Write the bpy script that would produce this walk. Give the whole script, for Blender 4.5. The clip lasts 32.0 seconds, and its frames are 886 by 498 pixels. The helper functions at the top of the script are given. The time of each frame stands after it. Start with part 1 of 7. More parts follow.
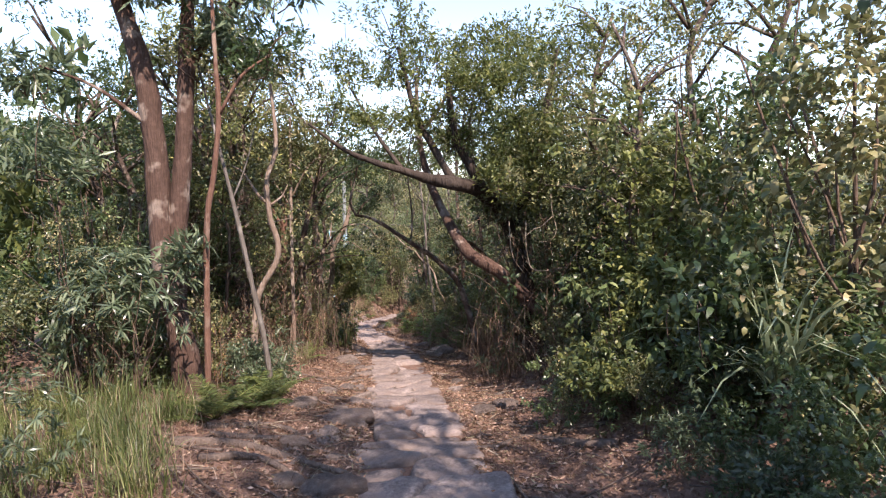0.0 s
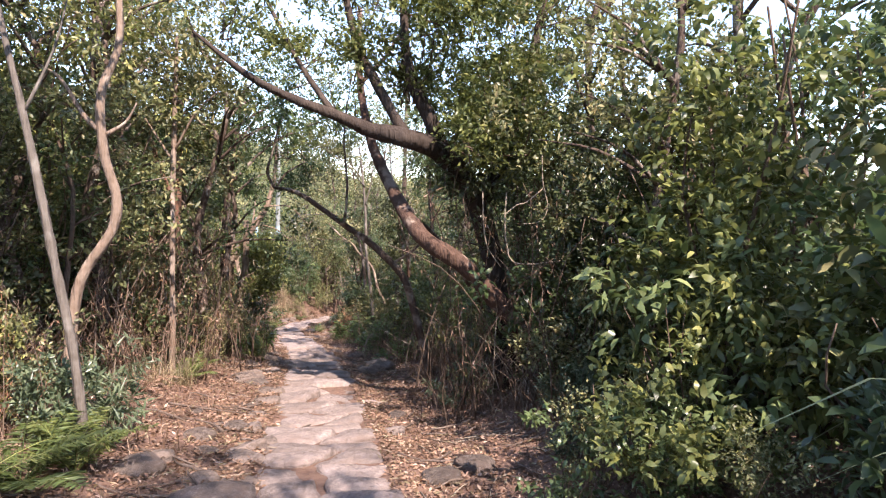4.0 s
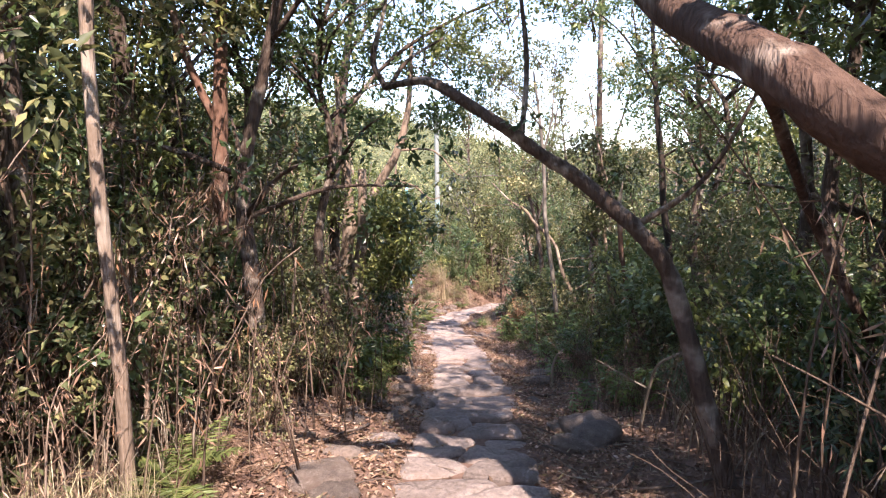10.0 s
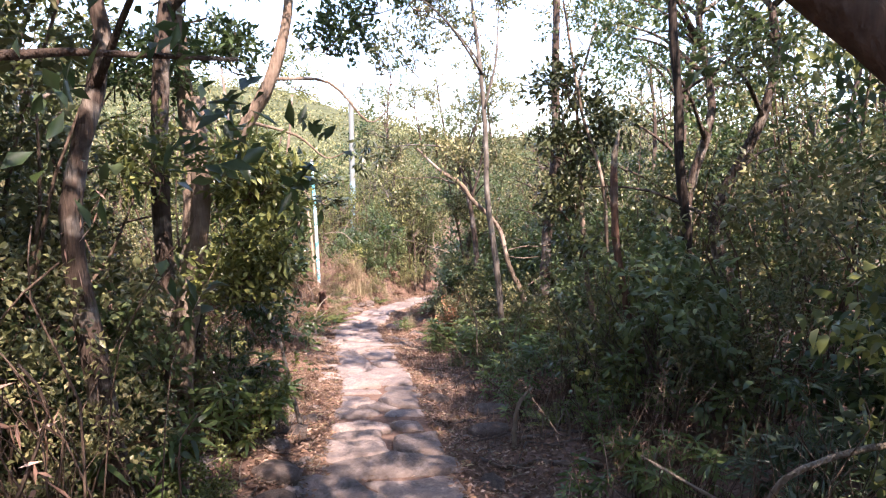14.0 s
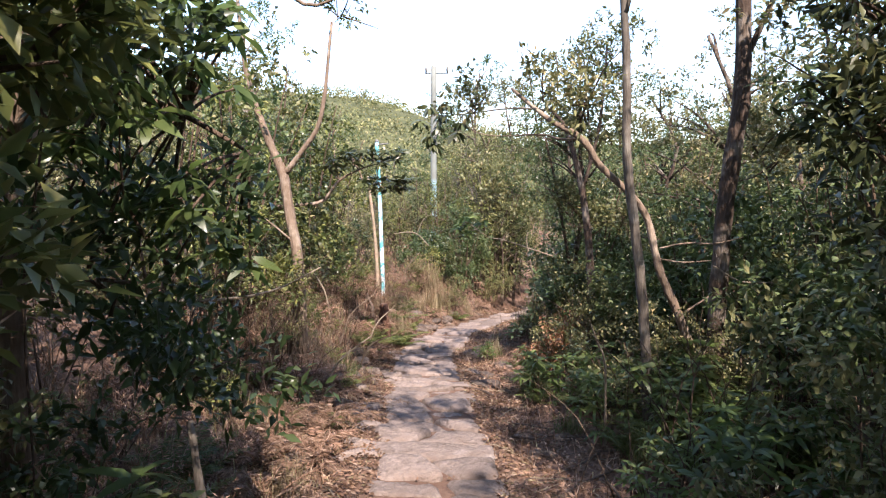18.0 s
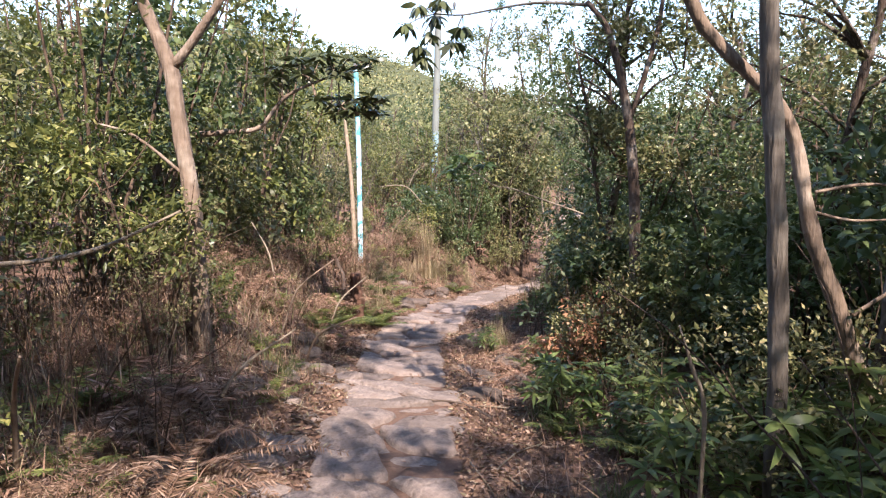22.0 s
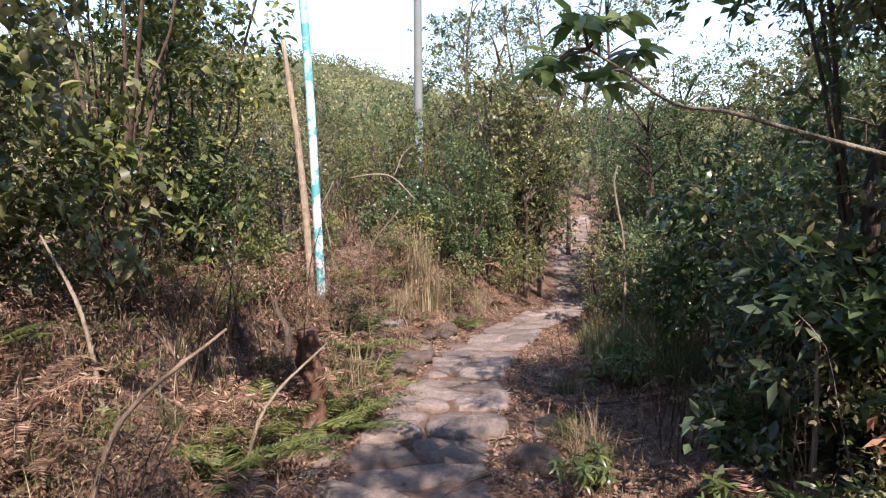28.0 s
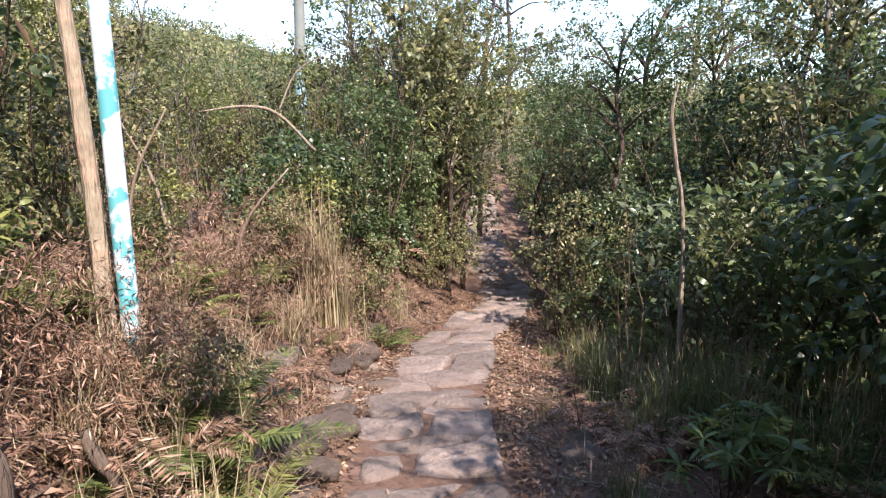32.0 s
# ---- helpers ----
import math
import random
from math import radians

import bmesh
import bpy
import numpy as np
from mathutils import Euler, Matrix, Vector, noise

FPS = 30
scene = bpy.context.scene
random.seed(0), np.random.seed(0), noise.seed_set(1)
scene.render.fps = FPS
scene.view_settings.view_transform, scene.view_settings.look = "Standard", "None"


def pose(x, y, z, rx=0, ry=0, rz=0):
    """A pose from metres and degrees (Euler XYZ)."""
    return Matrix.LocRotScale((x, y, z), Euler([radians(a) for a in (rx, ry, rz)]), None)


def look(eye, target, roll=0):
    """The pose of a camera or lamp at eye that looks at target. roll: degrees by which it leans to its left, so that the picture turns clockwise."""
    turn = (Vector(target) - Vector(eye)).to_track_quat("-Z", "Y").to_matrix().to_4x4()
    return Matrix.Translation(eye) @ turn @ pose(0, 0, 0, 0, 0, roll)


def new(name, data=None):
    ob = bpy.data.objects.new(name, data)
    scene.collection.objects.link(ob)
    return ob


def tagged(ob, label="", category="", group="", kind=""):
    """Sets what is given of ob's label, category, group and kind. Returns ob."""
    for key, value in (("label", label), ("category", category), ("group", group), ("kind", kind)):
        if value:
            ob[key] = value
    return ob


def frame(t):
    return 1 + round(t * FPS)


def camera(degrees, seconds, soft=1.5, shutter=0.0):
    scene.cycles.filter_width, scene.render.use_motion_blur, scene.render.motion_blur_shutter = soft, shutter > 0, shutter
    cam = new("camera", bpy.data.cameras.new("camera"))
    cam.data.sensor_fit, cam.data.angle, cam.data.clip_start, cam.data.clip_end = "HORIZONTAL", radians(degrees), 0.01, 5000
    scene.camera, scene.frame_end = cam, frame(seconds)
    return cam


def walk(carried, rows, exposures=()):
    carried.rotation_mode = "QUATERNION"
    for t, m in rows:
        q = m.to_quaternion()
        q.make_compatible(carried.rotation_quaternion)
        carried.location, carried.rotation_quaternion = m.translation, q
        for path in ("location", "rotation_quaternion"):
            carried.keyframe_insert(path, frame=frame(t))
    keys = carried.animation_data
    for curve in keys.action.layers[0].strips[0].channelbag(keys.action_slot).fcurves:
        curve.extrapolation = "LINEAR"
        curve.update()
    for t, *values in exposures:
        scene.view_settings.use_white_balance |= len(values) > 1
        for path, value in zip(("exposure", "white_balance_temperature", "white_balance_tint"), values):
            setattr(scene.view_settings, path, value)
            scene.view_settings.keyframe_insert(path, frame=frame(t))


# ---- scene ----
cam = camera(70.56, 32.0, soft=1.2)
EXPOSURES = [(0, 1.6, 19), (2, 1.85, 20), (5, 2.1, 18), (9, 2.15, 18), (12, 2.45, 23), (13.5, 2.42, 23), (16, 1.87, 20), (18, 1.74, 15), (20, 1.92, 17), (24, 1.62, 14), (28, 1.46, 15), (32, 1.7, 14)]
# seconds, place of the eye, tilt, turn and lean in degrees
PATH = [
    (0.0, -0.906, 0.326, -0.078, -3.80, -5.79, -1.29),
    (0.5, -0.853, 0.731, -0.168, -3.08, -6.36, -0.28),
    (1.0, -0.904, 1.077, -0.200, -2.86, -6.22, -1.36),
    (1.5, -0.945, 1.431, -0.248, -2.97, -6.29, -1.93),
    (2.0, -0.995, 1.873, -0.248, -3.09, -6.34, -3.19),
    (2.5, -1.058, 2.192, -0.311, -2.72, -8.16, -3.61),
    (4.5, -0.528, 3.521, -0.572, -3.75, -10.25, 3.23),
    (5.0, -0.510, 3.967, -0.642, -4.03, -3.05, 1.43),
    (5.5, -0.508, 4.428, -0.720, -3.09, -2.40, 0.30),
    (6.0, -0.457, 4.889, -0.752, -3.05, -3.04, 0.16),
    (6.5, -0.426, 5.356, -0.787, -3.22, -3.09, 0.13),
    (7.0, -0.384, 5.786, -0.814, -3.17, -3.44, -0.02),
    (7.5, -0.399, 6.176, -0.832, -3.39, -3.28, -1.03),
    (8.0, -0.435, 6.570, -0.871, -3.74, -3.17, -0.71),
    (8.5, -0.465, 7.002, -0.912, -4.16, -2.89, -1.17),
    (9.0, -0.473, 7.451, -0.944, -4.49, -3.01, 1.25),
    (9.5, -0.452, 7.892, -0.989, -5.26, -1.55, 1.14),
    (10.0, -0.529, 8.295, -1.065, -5.43, 4.00, -0.58),
    (10.5, -0.576, 8.720, -1.152, -5.95, 4.65, 1.06),
    (11.0, -0.686, 9.135, -1.182, -5.97, 3.44, -0.29),
    (11.5, -0.761, 9.527, -1.212, -6.30, 1.90, -0.40),
    (12.0, -0.823, 9.908, -1.236, -6.56, -1.59, -0.88),
    (12.5, -0.766, 10.262, -1.292, -6.98, -3.57, 0.29),
    (13.0, -0.720, 10.616, -1.365, -7.61, -4.35, 0.87),
    (13.5, -0.655, 11.000, -1.372, -7.19, -3.91, 0.44),
    (15.5, -0.402, 12.675, -1.522, -5.47, -2.60, -1.54),
    (16.0, -0.389, 13.136, -1.601, -5.29, -4.60, -0.71),
    (16.5, -0.387, 13.592, -1.673, -5.15, -4.39, 0.45),
    (17.0, -0.383, 14.022, -1.733, -5.72, -3.41, 1.67),
    (17.5, -0.450, 14.461, -1.822, -5.31, 0.54, 1.01),
    (18.0, -0.563, 14.906, -1.949, -5.57, 4.69, 0.08),
    (18.5, -0.688, 15.331, -2.032, -6.00, 4.44, -2.22),
    (19.0, -0.761, 15.717, -2.066, -6.80, -4.03, -1.31),
    (19.5, -0.770, 16.075, -2.082, -7.86, -9.57, -3.43),
    (20.0, -0.727, 16.395, -2.117, -8.96, -13.31, -1.06),
    (20.5, -0.635, 16.665, -2.168, -9.30, -11.80, 0.32),
    (21.0, -0.593, 16.937, -2.243, -8.49, -2.73, -0.62),
    (21.5, -0.546, 17.257, -2.330, -8.43, 2.83, 2.03),
    (22.0, -0.547, 17.608, -2.365, -8.71, 5.26, 1.65),
    (22.5, -0.559, 17.965, -2.428, -8.29, 5.04, 1.37),
    (23.0, -0.608, 18.329, -2.464, -8.03, 5.64, 0.64),
    (23.5, -0.695, 18.694, -2.529, -8.74, 5.95, 0.55),
    (24.0, -0.803, 19.036, -2.573, -9.94, 7.41, 0.77),
    (24.5, -0.886, 19.350, -2.599, -10.46, 7.46, 0.91),
    (26.5, -1.157, 20.733, -2.770, -10.81, 3.77, -1.06),
    (27.0, -1.253, 21.112, -2.827, -9.88, 3.33, -0.26),
    (27.5, -1.329, 21.530, -2.860, -7.22, 3.22, 0.09),
    (28.0, -1.374, 21.925, -2.909, -7.75, 2.99, -0.15),
    (28.5, -1.398, 22.304, -2.950, -8.87, 2.75, 0.08),
    (29.0, -1.458, 22.721, -3.024, -8.11, 2.57, -0.02),
    (29.5, -1.542, 23.132, -3.085, -8.47, 2.73, -0.12),
    (30.0, -1.645, 23.527, -3.130, -8.69, 2.93, 0.36),
    (30.5, -1.768, 23.904, -3.169, -9.05, 2.80, 0.71),
    (31.0, -1.805, 24.342, -3.213, -9.25, 0.69, -0.51),
    (31.5, -1.891, 24.739, -3.287, -9.28, -5.09, -0.49),
    (32.0, -1.904, 25.097, -3.337, -9.41, -8.33, 0.69),
]
def eye_pose(x, y, z, tilt, turn, lean):
    return pose(x, y, z, 90 + tilt, 0, turn) @ pose(0, 0, 0, 0, 0, lean)

walk(cam, [(r[0], eye_pose(*r[1:])) for r in PATH], [(t, e, 6600 if t < 22 else 6450, tint) for t, e, tint in EXPOSURES])

# ---- light ----
SUN_DIR = Vector((0.23, -0.60, 0.755)).normalized()
world = bpy.data.worlds.new("sky")
scene.world = world
world.use_nodes = True
wn = world.node_tree.nodes
wl = world.node_tree.links
sky = wn.new("ShaderNodeTexSky")
sky.sky_type = 'NISHITA'
sky.sun_disc = False
sky.sun_elevation = math.asin(SUN_DIR.z)
sky.sun_rotation = math.atan2(SUN_DIR.x, SUN_DIR.y)
sky.dust_density = 0.25
sky.air_density = 1.0
wl.new(sky.outputs[0], wn["Background"].inputs[0])
wn["Background"].inputs[1].default_value = 0.145
sun_data = bpy.data.lights.new("sun", 'SUN')
sun_data.energy = 4.0
sun_data.angle = radians(0.6)
sun_data.color = (1.0, 0.905, 0.81)
sun = new("sun", sun_data)
sun.matrix_world = look(SUN_DIR * 60, (0, 0, 0))

# ---- materials ----
def base_mat(name):
    m = bpy.data.materials.new(name)
    m.use_nodes = True
    nt = m.node_tree
    return m, nt, nt.nodes["Principled BSDF"], nt.nodes["Material Output"]


def ramp(nt, stops):
    r = nt.nodes.new("ShaderNodeValToRGB")
    e = r.color_ramp.elements
    while len(e) < len(stops):
        e.new(0.5)
    for k, (p, c) in zip(e, stops):
        k.position, k.color = p, (*c, 1)
    return r


def noise_tex(nt, scale, detail=4, rough=0.6, coord="Object"):
    n = nt.nodes.new("ShaderNodeTexNoise")
    n.inputs["Scale"].default_value = scale
    n.inputs["Detail"].default_value = detail
    n.inputs["Roughness"].default_value = rough
    tc = nt.nodes.new("ShaderNodeTexCoord")
    nt.links.new(tc.outputs[coord], n.inputs["Vector"])
    return n


def mixc(nt, a, b, fac, mode='MIX'):
    x = nt.nodes.new("ShaderNodeMix")
    x.data_type, x.blend_type = 'RGBA', mode
    if isinstance(fac, (int, float)):
        x.inputs[0].default_value = fac
    else:
        nt.links.new(fac, x.inputs[0])
    for k, v in ((6, a), (7, b)):
        if isinstance(v, tuple):
            x.inputs[k].default_value = (*v, 1)
        else:
            nt.links.new(v, x.inputs[k])
    return x.outputs[2]


def bumped(nt, bsdf, height, strength, distance):
    b = nt.nodes.new("ShaderNodeBump")
    b.inputs["Strength"].default_value = strength
    b.inputs["Distance"].default_value = distance
    nt.links.new(height, b.inputs["Height"])
    nt.links.new(b.outputs[0], bsdf.inputs["Normal"])


def leaf_mat(name, stops, rough=0.45, thin=0.35, glow=(0.35, 0.45, 0.08), vary=(0.62, 1.5), tone=(0.515, 0.475), clump=2.2, swing=(0.62, 1.38)):
    """Leaves: a colour of their own for each, a little light shining through."""
    m, nt, bsdf, out = base_mat(name)
    geo = nt.nodes.new("ShaderNodeNewGeometry")
    r = ramp(nt, stops)
    nt.links.new(geo.outputs["Random Per Island"], r.inputs[0])
    oi = nt.nodes.new("ShaderNodeObjectInfo")
    h = nt.nodes.new("ShaderNodeHueSaturation")
    mr = nt.nodes.new("ShaderNodeMapRange")
    mr.inputs["To Min"].default_value, mr.inputs["To Max"].default_value = vary
    nt.links.new(oi.outputs["Random"], mr.inputs["Value"])
    big = noise_tex(nt, clump, 3, 0.55)
    sw = nt.nodes.new("ShaderNodeMapRange")
    sw.inputs["From Min"].default_value, sw.inputs["From Max"].default_value = 0.32, 0.68
    sw.inputs["To Min"].default_value, sw.inputs["To Max"].default_value = swing
    nt.links.new(big.outputs["Fac"], sw.inputs["Value"])
    mul = nt.nodes.new("ShaderNodeMath")
    mul.operation = 'MULTIPLY'
    nt.links.new(mr.outputs[0], mul.inputs[0])
    nt.links.new(sw.outputs[0], mul.inputs[1])
    nt.links.new(mul.outputs[0], h.inputs["Value"])
    hue = nt.nodes.new("ShaderNodeMapRange")
    hue.inputs["To Min"].default_value, hue.inputs["To Max"].default_value = tone
    nt.links.new(oi.outputs["Random"], hue.inputs["Value"])
    nt.links.new(hue.outputs[0], h.inputs["Hue"])
    n = noise_tex(nt, 14, 2)
    col = mixc(nt, r.outputs[0], (0.16, 0.14, 0.04), n.outputs["Fac"])
    nt.nodes[-1].inputs[0].default_value = 0.2
    sc = nt.nodes.new("ShaderNodeMath")
    sc.operation = 'MULTIPLY'
    sc.inputs[1].default_value = 0.35
    nt.links.new(n.outputs["Fac"], sc.inputs[0])
    nt.links.new(sc.outputs[0], col.node.inputs[0])
    nt.links.new(col, h.inputs["Color"])
    nt.links.new(h.outputs[0], bsdf.inputs["Base Color"])
    bsdf.inputs["Roughness"].default_value = rough
    bsdf.inputs["Specular IOR Level"].default_value = 0.35
    tr = nt.nodes.new("ShaderNodeBsdfTranslucent")
    nt.links.new(mixc(nt, h.outputs[0], glow, 0.35), tr.inputs["Color"])
    mx = nt.nodes.new("ShaderNodeMixShader")
    mx.inputs[0].default_value = thin
    nt.links.new(bsdf.outputs[0], mx.inputs[1])
    nt.links.new(tr.outputs[0], mx.inputs[2])
    nt.links.new(mx.outputs[0], out.inputs[0])
    return m


def bark_mat(name, dark, light, patch=None, scale=1.0, pos=0.6):
    m, nt, bsdf, out = base_mat(name)
    a = noise_tex(nt, 9 * scale, 6, 0.7)
    b = noise_tex(nt, 2.2 * scale, 3)
    tc = nt.nodes.new("ShaderNodeMapping")
    tco = nt.nodes.new("ShaderNodeTexCoord")
    tc.inputs["Scale"].default_value = (30 * scale, 30 * scale, 4 * scale)
    w = nt.nodes.new("ShaderNodeTexNoise")
    w.inputs["Scale"].default_value = 1.0
    w.inputs["Detail"].default_value = 5
    nt.links.new(tco.outputs["Object"], tc.inputs[0])
    nt.links.new(tc.outputs[0], w.inputs["Vector"])
    col = mixc(nt, dark, light, w.outputs["Fac"])
    r = ramp(nt, [(pos - 0.06, (0, 0, 0)), (pos + 0.04, (1, 1, 1))])
    nt.links.new(b.outputs["Fac"], r.inputs[0])
    col = mixc(nt, col, patch or light, r.outputs[0])
    col = mixc(nt, col, (0.10, 0.08, 0.06), a.outputs["Fac"], 'OVERLAY')
    nt.links.new(col, bsdf.inputs["Base Color"])
    bsdf.inputs["Roughness"].default_value = 0.88
    bsdf.inputs["Specular IOR Level"].default_value = 0.2
    bumped(nt, bsdf, w.outputs["Fac"], 1.0, 0.03)
    return m


M_BROAD = leaf_mat("leaf_dark_green", [(0, (0.018, 0.04, 0.02)), (0.45, (0.042, 0.08, 0.036)), (0.85, (0.088, 0.135, 0.058)), (1, (0.14, 0.18, 0.08))], 0.3, 0.32, (0.2, 0.3, 0.08))
M_LIGHT = leaf_mat("leaf_yellow_green", [(0, (0.047, 0.067, 0.027)), (0.45, (0.105, 0.132, 0.045)), (0.8, (0.192, 0.207, 0.062)), (1, (0.291, 0.280, 0.090))], 0.38, 0.32, (0.32, 0.36, 0.09))
M_LEAF = leaf_mat("leaf_fresh_green", [(0, (0.06, 0.11, 0.042)), (0.5, (0.12, 0.185, 0.062)), (1, (0.19, 0.25, 0.09))], 0.32, 0.4, (0.28, 0.42, 0.1), (0.65, 1.1))
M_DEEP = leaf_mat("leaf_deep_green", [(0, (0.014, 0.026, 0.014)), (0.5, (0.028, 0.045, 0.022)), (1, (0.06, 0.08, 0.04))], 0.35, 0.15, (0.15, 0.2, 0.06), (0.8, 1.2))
M_OLIVE = leaf_mat("leaf_olive", [(0, (0.042, 0.054, 0.027)), (0.45, (0.098, 0.113, 0.051)), (0.8, (0.183, 0.182, 0.081)), (1, (0.267, 0.223, 0.108))], 0.42, 0.26, (0.28, 0.28, 0.09))
M_BLUE = leaf_mat("leaf_blue_green", [(0, (0.026, 0.05, 0.036)), (0.6, (0.058, 0.094, 0.06)), (1, (0.14, 0.175, 0.11))], 0.28, 0.3, (0.2, 0.32, 0.15))
M_FAR = leaf_mat("far_foliage", [(0, (0.075, 0.085, 0.04)), (0.5, (0.15, 0.16, 0.07)), (0.85, (0.235, 0.225, 0.1)), (1, (0.33, 0.28, 0.15))], 0.75, 0.2, (0.22, 0.22, 0.09), clump=0.16, swing=(0.6, 1.5))
M_DRY = leaf_mat("dead_leaf", [(0, (0.075, 0.04, 0.03)), (0.4, (0.19, 0.105, 0.075)), (0.8, (0.33, 0.2, 0.145)), (1, (0.48, 0.35, 0.27))], 0.7, 0.2, (0.42, 0.2, 0.12), (0.7, 1.2), (0.5, 0.488))
M_RUST = leaf_mat("rusty_leaf", [(0, (0.16, 0.06, 0.035)), (0.5, (0.32, 0.14, 0.085)), (1, (0.46, 0.26, 0.16))], 0.6, 0.25, (0.5, 0.22, 0.1), (0.8, 1.2), (0.505, 0.495))
M_STRAW = leaf_mat("straw", [(0, (0.15, 0.11, 0.065)), (0.5, (0.32, 0.25, 0.15)), (1, (0.5, 0.42, 0.28))], 0.65, 0.2, (0.4, 0.32, 0.15), (0.7, 1.2), (0.505, 0.49))
M_GRASS = leaf_mat("green_grass_blade", [(0, (0.03, 0.055, 0.018)), (0.6, (0.065, 0.1, 0.032)), (1, (0.15, 0.16, 0.065))], 0.45, 0.25, (0.22, 0.3, 0.08))
M_BLADE = leaf_mat("pandan_blade", [(0, (0.11, 0.15, 0.09)), (1, (0.27, 0.32, 0.2))], 0.3, 0.25, (0.3, 0.36, 0.15))
M_FERN = leaf_mat("fern_green", [(0, (0.045, 0.07, 0.022)), (0.6, (0.1, 0.135, 0.04)), (1, (0.2, 0.21, 0.07))], 0.5, 0.3, (0.3, 0.36, 0.09))
M_BARK = bark_mat("brown_bark", (0.06, 0.042, 0.034), (0.19, 0.135, 0.105), (0.36, 0.3, 0.25), 1.5, 0.57)
M_REDBARK = bark_mat("reddish_bark", (0.13, 0.065, 0.045), (0.3, 0.17, 0.12), (0.36, 0.26, 0.2))
M_PALE = bark_mat("pale_bark", (0.2, 0.14, 0.1), (0.42, 0.32, 0.25), (0.52, 0.43, 0.35))
M_GREY = bark_mat("grey_bark", (0.12, 0.10, 0.085), (0.27, 0.235, 0.2), (0.36, 0.33, 0.29))
M_DARK = bark_mat("dark_bark", (0.035, 0.026, 0.022), (0.10, 0.075, 0.06))
M_TWIG = bark_mat("twig_bark", (0.09, 0.06, 0.045), (0.24, 0.17, 0.125), None, 2.0)
M_DEAD = bark_mat("dead_wood", (0.28, 0.22, 0.16), (0.5, 0.42, 0.33), None, 1.5)
M_ROOT = bark_mat("root_bark", (0.11, 0.08, 0.065), (0.26, 0.2, 0.165), None, 1.5)


def stone_mat(name, stops, moss=0.0):
    m, nt, bsdf, out = base_mat(name)
    a = noise_tex(nt, 2.3, 6, 0.65)
    b = noise_tex(nt, 26, 6, 0.7)
    c = noise_tex(nt, 1.6, 5, 0.65)
    r = ramp(nt, stops)
    nt.links.new(a.outputs["Fac"], r.inputs[0])
    r2 = ramp(nt, [(0.28, (0.18, 0.18, 0.18)), (0.5, (0.5, 0.5, 0.5)), (0.72, (0.82, 0.82, 0.82))])
    nt.links.new(b.outputs["Fac"], r2.inputs[0])
    col = mixc(nt, r.outputs[0], r2.outputs[0], 0.75, 'OVERLAY')
    oi = nt.nodes.new("ShaderNodeObjectInfo")
    h = nt.nodes.new("ShaderNodeHueSaturation")
    mr = nt.nodes.new("ShaderNodeMapRange")
    mr.inputs["To Min"].default_value, mr.inputs["To Max"].default_value = 0.72, 1.18
    nt.links.new(oi.outputs["Random"], mr.inputs["Value"])
    nt.links.new(mr.outputs[0], h.inputs["Value"])
    r3 = ramp(nt, [(0.48, (0, 0, 0)), (0.68, (0.8, 0.8, 0.8))])
    nt.links.new(c.outputs["Fac"], r3.inputs[0])
    col = mixc(nt, col, (0.16, 0.108, 0.085), r3.outputs[0])
    nt.links.new(col, h.inputs["Color"])
    nt.links.new(h.outputs[0], bsdf.inputs["Base Color"])
    bsdf.inputs["Roughness"].default_value = 0.85
    bsdf.inputs["Specular IOR Level"].default_value = 0.25
    bumped(nt, bsdf, b.outputs["Fac"], 1.0, 0.04)
    return m


M_STONE = stone_mat("trodden_stone", [(0.25, (0.125, 0.093, 0.078)), (0.48, (0.245, 0.192, 0.168)), (0.75, (0.4, 0.33, 0.295))])
M_ROCK = stone_mat("rough_rock", [(0.25, (0.10, 0.075, 0.065)), (0.5, (0.19, 0.145, 0.12)), (0.75, (0.3, 0.24, 0.2))])

